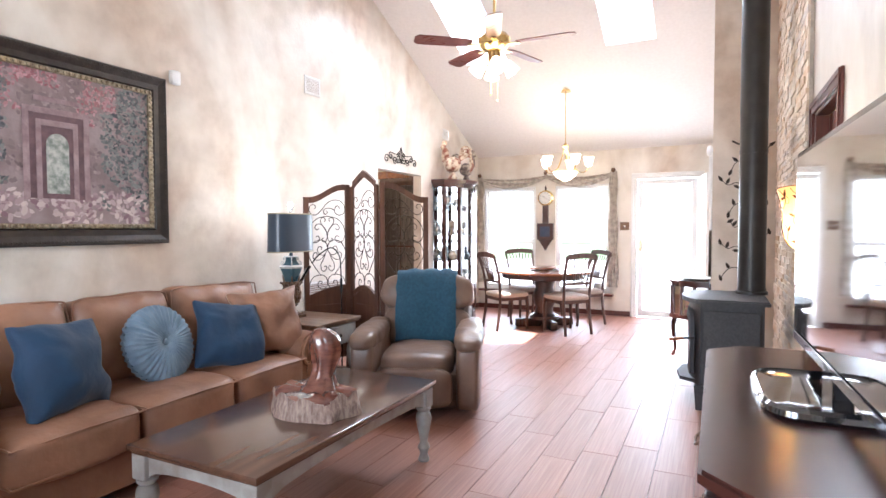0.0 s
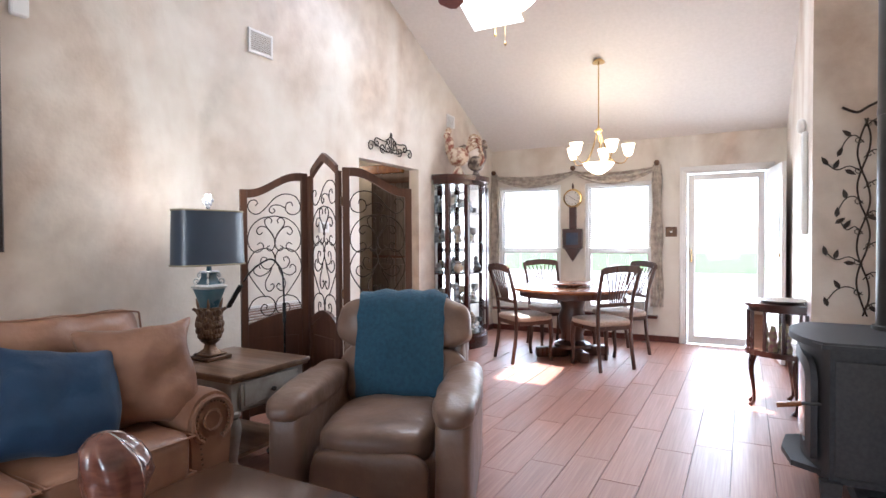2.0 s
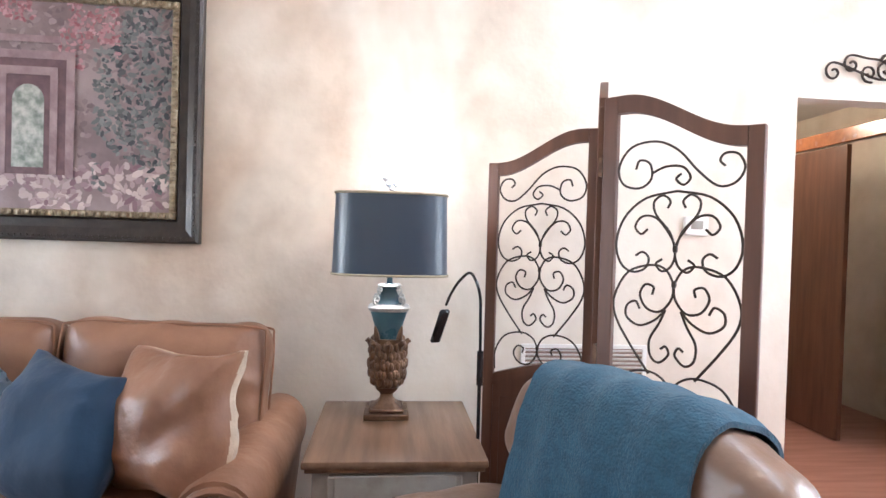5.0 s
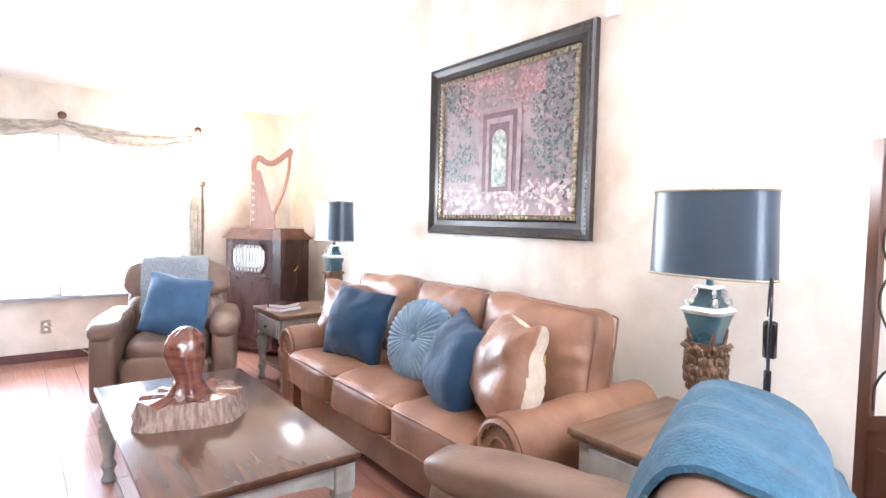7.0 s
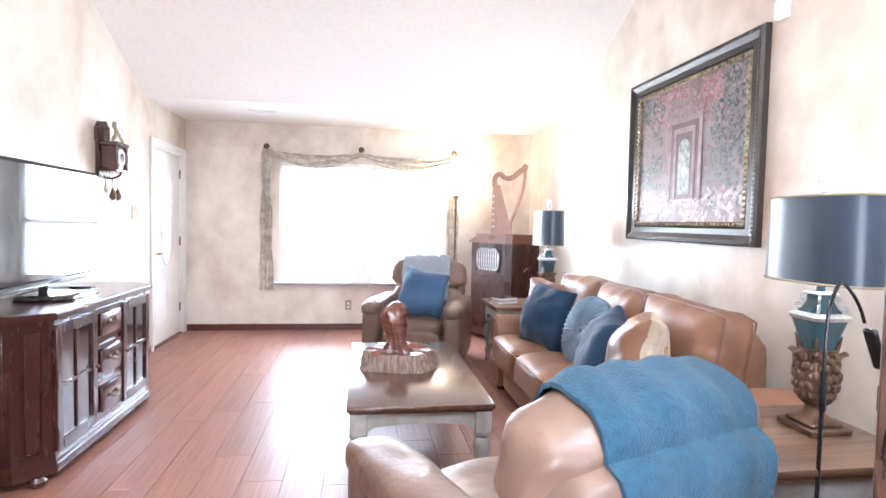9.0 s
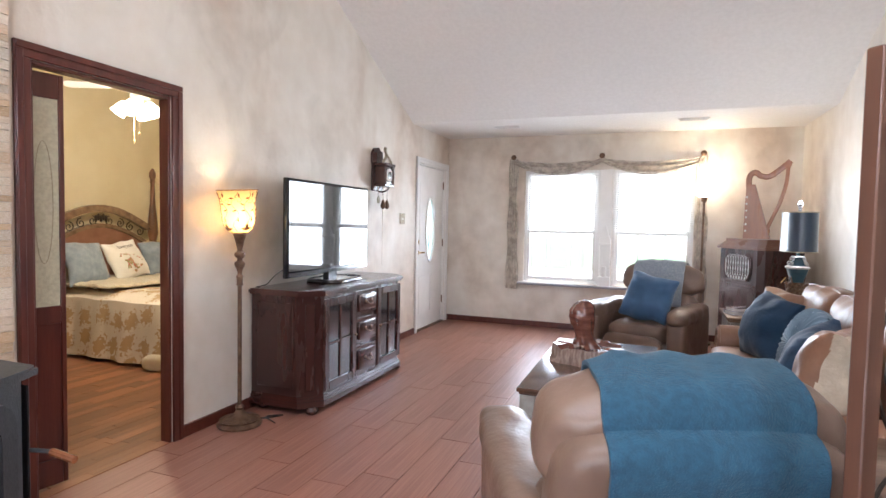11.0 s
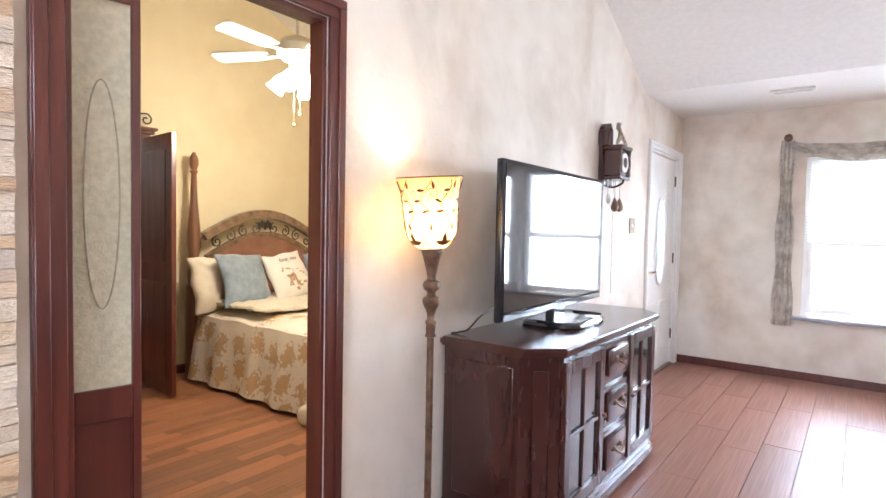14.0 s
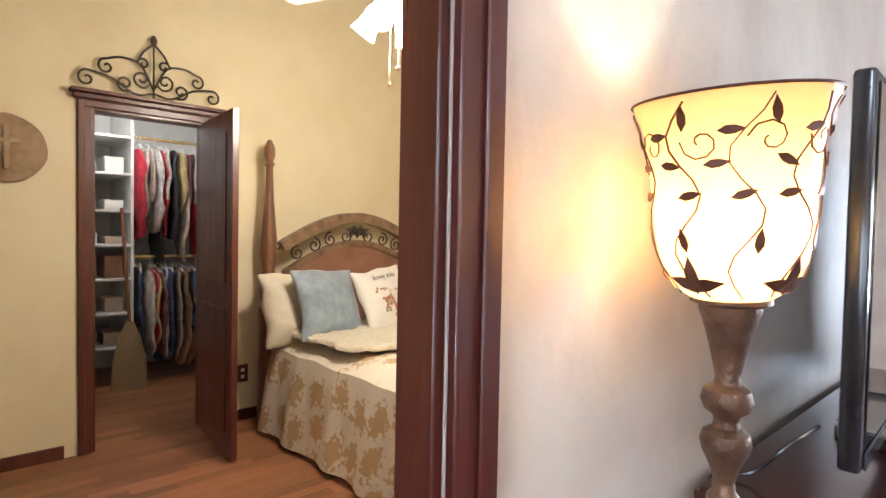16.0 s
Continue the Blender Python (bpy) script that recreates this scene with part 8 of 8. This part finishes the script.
# ================= bedroom =================
def bed():
    t = thing("bed", 6.15, 0.505, 0, 0, "four-poster bed with carved arched headboard and floral bedspread", "bed")
    xh = 1.03
    WD = wood("carved_bed_wood", (0.24, 0.115, 0.055), (0.12, 0.05, 0.028), 0.35, (9, 9, 1.2), 0.2)
    for y in (-0.69, 0.69):
        part("post", LT([(0.068, 0), (0.068, 0.78), (0.045, 0.80), (0.058, 0.84), (0.062, 0.90), (0.045, 0.97), (0.05, 1.0), (0.04, 1.03), (0.058, 1.12), (0.055, 1.22), (0.03, 1.5), (0.022, 1.72), (0.034, 1.74), (0.024, 1.76), (0.038, 1.80), (0.036, 1.85), (0.012, 1.90)], 16, c=(xh, y)), WD, t, "turned and carved bed post")
    n = 20
    arc = lambda k, h: [(-0.62 * k + 1.24 * k * i / n, h + 0.22 * k * math.sin(math.pi * i / n)) for i in range(n + 1)]
    bm = prism(bmesh.new(), arc(1.0, 1.22) + list(reversed(arc(0.94, 1.16))), xh - 0.035, xh + 0.035, "x")
    prism(bm, arc(0.94, 1.03) + [(q[0], q[1] - 0.045) for q in reversed(arc(0.94, 1.03))], xh - 0.03, xh + 0.03, "x")
    hb = part("headboard", bm, mat("bed_bronze_wood", (0.30, 0.20, 0.12), (0.16, 0.10, 0.06), 14, 0.4, 0.2), t, "arched carved headboard")
    part("headboard_panel", prism(bmesh.new(), [(-0.56, 0.5), (0.56, 0.5)] + list(reversed([(q[0] * 0.96, q[1] - 0.04) for q in arc(0.94, 1.03)])), xh - 0.012, xh + 0.012, "x"), mat("headboard_leather", (0.34, 0.17, 0.11), (0.26, 0.12, 0.075), 6, 0.45), hb, "leather headboard panel")
    bm = bmesh.new()
    for s in (-1, 1):
        for k in range(4):
            cy = s * (0.10 + 0.13 * k)
            cz = 1.12 + 0.20 * math.cos(cy / 0.62 * 1.5)
            tube(bm, [(xh - 0.02, cy + s * q[0], cz - 0.05 + q[1]) for q in spiral(0, 0, 0.055, 1.6, 1.4, (-1) ** k, 12)], 0.006, 5)
        tube(bm, smooth_path([(xh - 0.01, s * 0.60, 1.20), (xh - 0.02, s * 0.68, 1.12), (xh - 0.02, s * 0.66, 0.98), (xh - 0.02, s * 0.74, 0.82)], 4), 0.008, 5)
    for k in range(5):
        puff(bm, (xh - 0.02, 0.03 * (k - 2), 1.29 + 0.02 * (k % 2)), (0.01, 0.018, 0.04), 2, 4)
    part("scrollwork", bm, IRON, hb)
    m, N, L, P = nodes_of("floral_bedspread")
    tc = N.new("ShaderNodeTexCoord")
    vo = N.new("ShaderNodeTexVoronoi")
    vo.voronoi_dimensions = "2D"
    vo.inputs["Scale"].default_value, vo.inputs["Randomness"].default_value = 5.2, 0.45
    sx, ad, cx = N.new("ShaderNodeSeparateXYZ"), N.new("ShaderNodeMath"), N.new("ShaderNodeCombineXYZ")
    L.new(tc.outputs["Object"], sx.inputs[0])
    L.new(sx.outputs["Y"], ad.inputs[0])
    L.new(sx.outputs["Z"], ad.inputs[1])
    L.new(sx.outputs["X"], cx.inputs[0])
    L.new(ad.outputs[0], cx.inputs[1])
    L.new(cx.outputs[0], vo.inputs["Vector"])
    nz = N.new("ShaderNodeTexNoise")
    nz.inputs["Scale"].default_value, nz.inputs["Detail"].default_value = 38, 3
    L.new(tc.outputs["Object"], nz.inputs["Vector"])
    mr = N.new("ShaderNodeMath")
    mr.operation = "MULTIPLY_ADD"
    mr.inputs[1].default_value = 1.1
    L.new(nz.outputs["Fac"], mr.inputs[0])
    L.new(vo.outputs["Distance"], mr.inputs[2])
    cr = N.new("ShaderNodeValToRGB")
    cr.color_ramp.elements[0].position, cr.color_ramp.elements[1].position = 0.86, 0.93
    cr.color_ramp.elements[0].color, cr.color_ramp.elements[1].color = (0.47, 0.33, 0.18, 1), (0.66, 0.60, 0.50, 1)
    L.new(mr.outputs[0], cr.inputs["Fac"])
    L.new(cr.outputs["Color"], P.inputs["Base Color"])
    P.inputs["Roughness"].default_value = 0.85
    bp = N.new("ShaderNodeBump")
    bp.inputs["Strength"].default_value = 0.2
    L.new(nz.outputs["Fac"], bp.inputs["Height"])
    L.new(bp.outputs["Normal"], P.inputs["Normal"])
    part("mattress", PF((0.0, 0, 0.38), (0.98, 0.72, 0.20), 9, 8), PAPER, t)
    sp = thing("bedspread", 6.15, 0.48, 0, 0, "cream bedspread with tan damask flowers hanging to the floor", "bedspread")
    bm = bmesh.new()
    nx, ny = 40, 34
    g = []
    for i in range(nx + 1):
        row = []
        x = -1.04 + 1.9 * i / nx
        for k in range(ny + 1):
            v = -1.30 + 2.60 * k / ny
            over = max(0, abs(v) - 0.72)
            y = math.copysign(min(abs(v), 0.76) + over * 0.12, v)
            fold = 0.022 * math.sin(x * 17 + 1.5 * noise.noise((x * 3, v, 0))) * min(1, over * 5)
            y += math.copysign(fold + over * 0.03, v)
            z = 0.625 - over * 0.97 + 0.012 * noise.noise((x * 5, v * 5, 1)) - 0.03 * (abs(v) > 0.66)
            row.append(bm.verts.new((x, y, max(0.015, z))))
        g.append(row)
    for a, b in zip(g, g[1:]):
        for k in range(ny):
            bm.faces.new((a[k], b[k], b[k + 1], a[k + 1]))
    foot = [bm.verts.new((-1.10, v.co.y, 0.02)) for v in g[0]]
    for k in range(ny):
        bm.faces.new((g[0][k], g[0][k + 1], foot[k + 1], foot[k]))
    sd = part("cloth", bm, m, sp)
    FUR = mat("cream_fur", (0.74, 0.68, 0.54), (0.62, 0.55, 0.42), 40, 0.95, bump=1.0, bscale=70, sheen=0.5)
    f = thing("fur_throw", 6.15, 0.48, 0, 0, "cream fluffy throw across the bed", "blanket")
    part("cloth", PF((0.36, 0.0, 0.665), (0.42, 0.74, 0.022), 6, 18, 0.022, 14), FUR, f)


bed()
PB = mat("dusty_blue_pillow", (0.20, 0.255, 0.32), (0.27, 0.325, 0.39), 20, 0.8, bump=0.2, bscale=150, sheen=0.4)
CREAM = mat("cream_pillow", (0.66, 0.60, 0.48), (0.58, 0.52, 0.41), 10, 0.8, bump=0.2, bscale=60)
pillow(6.93, 1.12, 0.80, 0.24, 0.09, -90, 20, 0, CREAM, "cream bed pillow against the headboard", "pillows on the bed")
pillow(6.93, -0.12, 0.80, 0.25, 0.09, -90, 20, 0, CREAM, "cream bed pillow against the headboard", "pillows on the bed")
pillow(6.74, 1.00, 0.84, 0.235, 0.07, -82, 24, 3, PB, "dusty blue square pillow on the bed", "pillows on the bed")
pillow(6.74, 0.12, 0.84, 0.215, 0.07, -95, 24, 0, PB, "dusty blue square pillow on the bed", "pillows on the bed")
tp, mp_ = pillow(6.68, 0.60, 0.86, 0.215, 0.07, -88, 26, -8, PAPER, "white floral pillow embroidered Loves you", "pillows on the bed")
bm = bmesh.new()
rnd = random.Random(4)
for k in range(110):
    a, r = rnd.uniform(0, 6.28), rnd.uniform(0, 0.13)
    puff(bm, mp_ @ Vector((r * math.cos(a), -0.070, r * math.sin(a) - 0.03)), (0.012, 0.006, 0.010), 2, 2)
part("embroidered_flowers", bm, mat("flower_thread", (0.55, 0.12, 0.10), (0.30, 0.38, 0.18), 60, 0.7, lo=0.45, hi=0.55), tp, kind="stuff")


def lettering(body, size, m, material, parent, name="writing"):
    c = bpy.data.curves.new(name, "FONT")
    c.body, c.size, c.extrude, c.align_x, c.align_y = body, size, 0.0008, "CENTER", "CENTER"
    c.materials.append(material)
    ob = new(name, c)
    ob.parent = parent
    ob.matrix_local = m
    return ob


c = thing("bedroom_cushion", 5.42, 1.33, 0, 20, "small fringed floral cushion on the bedroom floor", "cushion")
part("cover", PF((0, 0, 0.07), (0.14, 0.05, 0.07), 3, 8, 0.01), CREAM, c)
fan("bedroom_fan", 5.62, 1.36, 2.43, 3.78, WHITE, WHITE, 0.60, 25, "white ceiling fan with lit tulip lights", 4, 12.5)


lettering("loves you", 0.050, mp_ @ pose(0.0, -0.072, 0.13, 90, 0, 0), IRON, tp)


def closet():
    t = thing("door_5", BW - 0.01, 1.56, 0, 0, "open dark cherry closet door", "door", kind="structure")
    t.matrix_world = pose(BW - 0.012, 1.575, 0, 0, 0, 175)
    part("leaf", B(0.0, 0.68, -0.018, 0.018, 0.02, 1.965, bev=0.003), DARKTRIM, t)
    bm = bmesh.new()
    for z0, z1 in ((0.15, 0.85), (1.0, 1.85)):
        box(bm, 0.10, 0.58, -0.024, -0.018, z0, z1, bev=0.004)
    part("raised_panel", bm, DARKTRIM, t, kind="stuff")
    t = thing("door_head_shelf", BW - 0.002, 1.87, 2.05, 0, "dark cherry crown shelf over the closet door", "trim")
    part("crown", B(-0.075, 0, -0.425, 0.425, 0.0, 0.022, bev=0.004), DARKTRIM, t)
    part("moulding", B(-0.05, 0, -0.41, 0.41, -0.03, 0.0, bev=0.006), DARKTRIM, t)
    t = thing("iron_topper", BW - 0.05, 1.87, 2.072, 0, "wrought iron scroll topper above the closet door", "wall ornament")
    curl_decor(t, 0.80, 0.345, r=0.0065)
    t = thing("wall_plaque", BW - 0.004, 2.57, 1.705, 0, "round carved tan wall plaque with a cross", "plaque")
    bm = lathe(bmesh.new(), [(0.17, 0), (0.18, 0.01), (0.17, 0.025), (0.155, 0.028)], 28)
    m = Matrix.Rotation(radians(-90), 4, "Y")
    for v in bm.verts:
        v.co = m @ v.co
        v.co += noise.noise_vector(v.co * 9) * 0.008
    part("disc", bm, mat("tan_plaque", (0.34, 0.24, 0.14), (0.24, 0.16, 0.09), 14, 0.7, bump=0.5), t)
    bm = B(-0.042, -0.028, -0.014, 0.014, -0.11, 0.12, bev=0.005)
    box(bm, -0.042, -0.028, -0.06, 0.06, 0.025, 0.052, bev=0.005)
    part("cross", bm, mat("plaque_relief", (0.42, 0.31, 0.19), (0.32, 0.22, 0.13), 14, 0.7), t)
    plate("wall_outlet", pose(BW - 0.002, 1.30, 0.32, 0, 0, -90), "dark outlet plate beside the closet", DARKTRIM, 0.075, 0.12, 2, "outlet")
    # shelves, rods and clothes
    x0, x1 = BW + TH, 9.48
    s = thing("closet_shelves", 0, 0, 0, 0, "white closet shelves with stacked things", "shelf")
    part("side_board", B(8.75, 9.48, 1.63, 1.65, 0.0, 2.38), WHITE, s)
    for z in (0.30, 0.58, 0.86, 1.14, 1.42, 1.72, 2.02):
        part("shelf", B(8.75, 9.48, 1.65, 2.98, z, z + 0.02, bev=0.003), WHITE, s)
    rnd = random.Random(9)
    for z in (0.32, 0.60, 0.88, 1.16, 1.44, 1.74):
        for k in range(5):
            b = thing("storage_box", 8.95, 1.76 + 0.19 * k, z, rnd.uniform(-4, 4), "small box or folded stack on a closet shelf", "box", "things on the closet shelves")
            part("box", B(-0.12, 0.12, -0.07, 0.07, 0, rnd.uniform(0.06, 0.2), bev=0.006), rnd.choice((PAPER, SEATCLOTH, GREYTHROW, SATIN)), b)
    cols = [(0.6, 0.58, 0.55), (0.5, 0.03, 0.05), (0.02, 0.02, 0.025), (0.55, 0.42, 0.2), (0.35, 0.2, 0.12), (0.06, 0.10, 0.22), (0.45, 0.36, 0.28), (0.03, 0.03, 0.04), (0.2, 0.08, 0.08), (0.62, 0.56, 0.5)]
    cm = [mat("garment_fabric", c, tuple(q * 0.6 for q in c), 18, 0.9, bump=0.3, bscale=50) for c in cols]
    for zr, ln in ((2.05, 0.85), (1.05, 0.80)):
        rod = thing("closet_rod", 8.85, 0, zr, 0, "chrome hanging rod in the closet", "rod")
        part("rod", tube(bmesh.new(), [(0, 0.92, 0), (0, 1.62, 0)], 0.014, 8), BRASS, rod)
        for k in range(20):
            y = 0.95 + 0.034 * k
            g = thing("hanging_garment", 8.85 + rnd.uniform(-0.05, 0.03), y, zr, rnd.uniform(-16, 16), "garment on a hanger in the closet", "clothes", "clothes in the closet")
            L_ = ln * rnd.uniform(0.5, 1.2) if zr > 1.5 else ln * rnd.uniform(0.8, 1.1)
            bm = tube(bmesh.new(), [(0, 0, 0.018), (0, 0, -0.05)], 0.002, 4)
            tube(bm, [(-0.2, 0, -0.12), (0, 0, -0.05), (0.2, 0, -0.12)], 0.004, 4)
            part("hanger", bm, WHITE, g)
            part("garment", PF((0, 0, -0.10 - L_ / 2), (rnd.uniform(0.16, 0.22), rnd.uniform(0.012, 0.024), L_ / 2), 4, 10, 0.03, 7, seed=k + zr), rnd.choice(cm), g)
    b = thing("broom", 8.58, 1.70, 0, 0, "straw broom standing in the closet", "broom")
    part("handle", tube(bmesh.new(), [(0.0, 0.0, 0.55), (0.03, 0.05, 1.45)], 0.013, 8), TABLETOPD, b)
    part("bristles", LT([(0.13, 0.0), (0.12, 0.25), (0.08, 0.42), (0.03, 0.55)], 16, sx=0.35), mat("straw", (0.36, 0.26, 0.14), (0.26, 0.18, 0.09), 40, 0.9, stretch=(6, 6, 1), bump=0.6), b)
    l = thing("closet_light", 8.35, 1.75, 2.40, 0, "white closet ceiling light with a lit globe", "lamp")
    part("base", LT([(0.07, -0.02), (0.08, 0.0)], 18), WHITE, l)
    part("globe", PF((0, 0, -0.09), (0.045, 0.045, 0.05), 2, 8), glow("lit_globe", (1, 0.93, 0.8), 5), l, "lit globe").visible_shadow = False
    lamp("closet_bulb", "POINT", pose(8.30, 1.75, 2.24), 2.0, (1, 0.9, 0.76), 0.05)


closet()


# ================= floor pieces, last =================
def planks(parent, x0, x1, y0, y1, w, ln, z, material, name, limit, seed, gap=0.003, keep=None):
    rnd = random.Random(seed)
    bm = box(bmesh.new(), 0, 1, 0, 1, -1, 0)
    me = bpy.data.meshes.new(name)
    bm.to_mesh(me)
    bm.free()
    me.materials.append(material)
    count = 0
    rest = bmesh.new()
    n = int(math.ceil((x1 - x0) / w))
    for i in range(n):
        xa, xb = x0 + i * w, min(x1, x0 + (i + 1) * w)
        y = y0 - rnd.uniform(0, ln)
        while y < y1:
            ya, yb = max(y, y0), min(y + ln, y1)
            y += ln
            if yb - ya < 0.02 or (keep and not keep((xa + xb) / 2, (ya + yb) / 2)):
                continue
            dz = rnd.uniform(-0.0004, 0.0004)
            if count < limit:
                o = new(name, me)
                o.parent = parent
                o.matrix_world = Matrix.Translation((xa + gap / 2, ya + gap / 2, z + dz)) @ Matrix.Diagonal((xb - xa - gap, yb - ya - gap, 0.010, 1))
                o["kind"] = "structure"
                count += 1
            else:
                box(rest, xa + gap / 2, xb - gap / 2, ya + gap / 2, yb - gap / 2, z - 0.01, z + dz)
    if len(rest.verts):
        part(name + "_far", rest, material, parent, smooth=False, kind="stuff")
    else:
        rest.free()


stone_wall()
planks(floor, 0.0, W, SY, NY, 0.206, 0.92, 0.0, TILE, "plank", 300, 1, 0.004, lambda x, y: not (x > DX + 0.1 and y > VY))
planks(bedfloor, W + 0.005, BW + 2.2, -0.84, 4.55, 0.068, 0.62, 0.0, LAMINATE, "board", 300, 2, 0.0012, lambda x, y: 0.6 < y < 3.3)
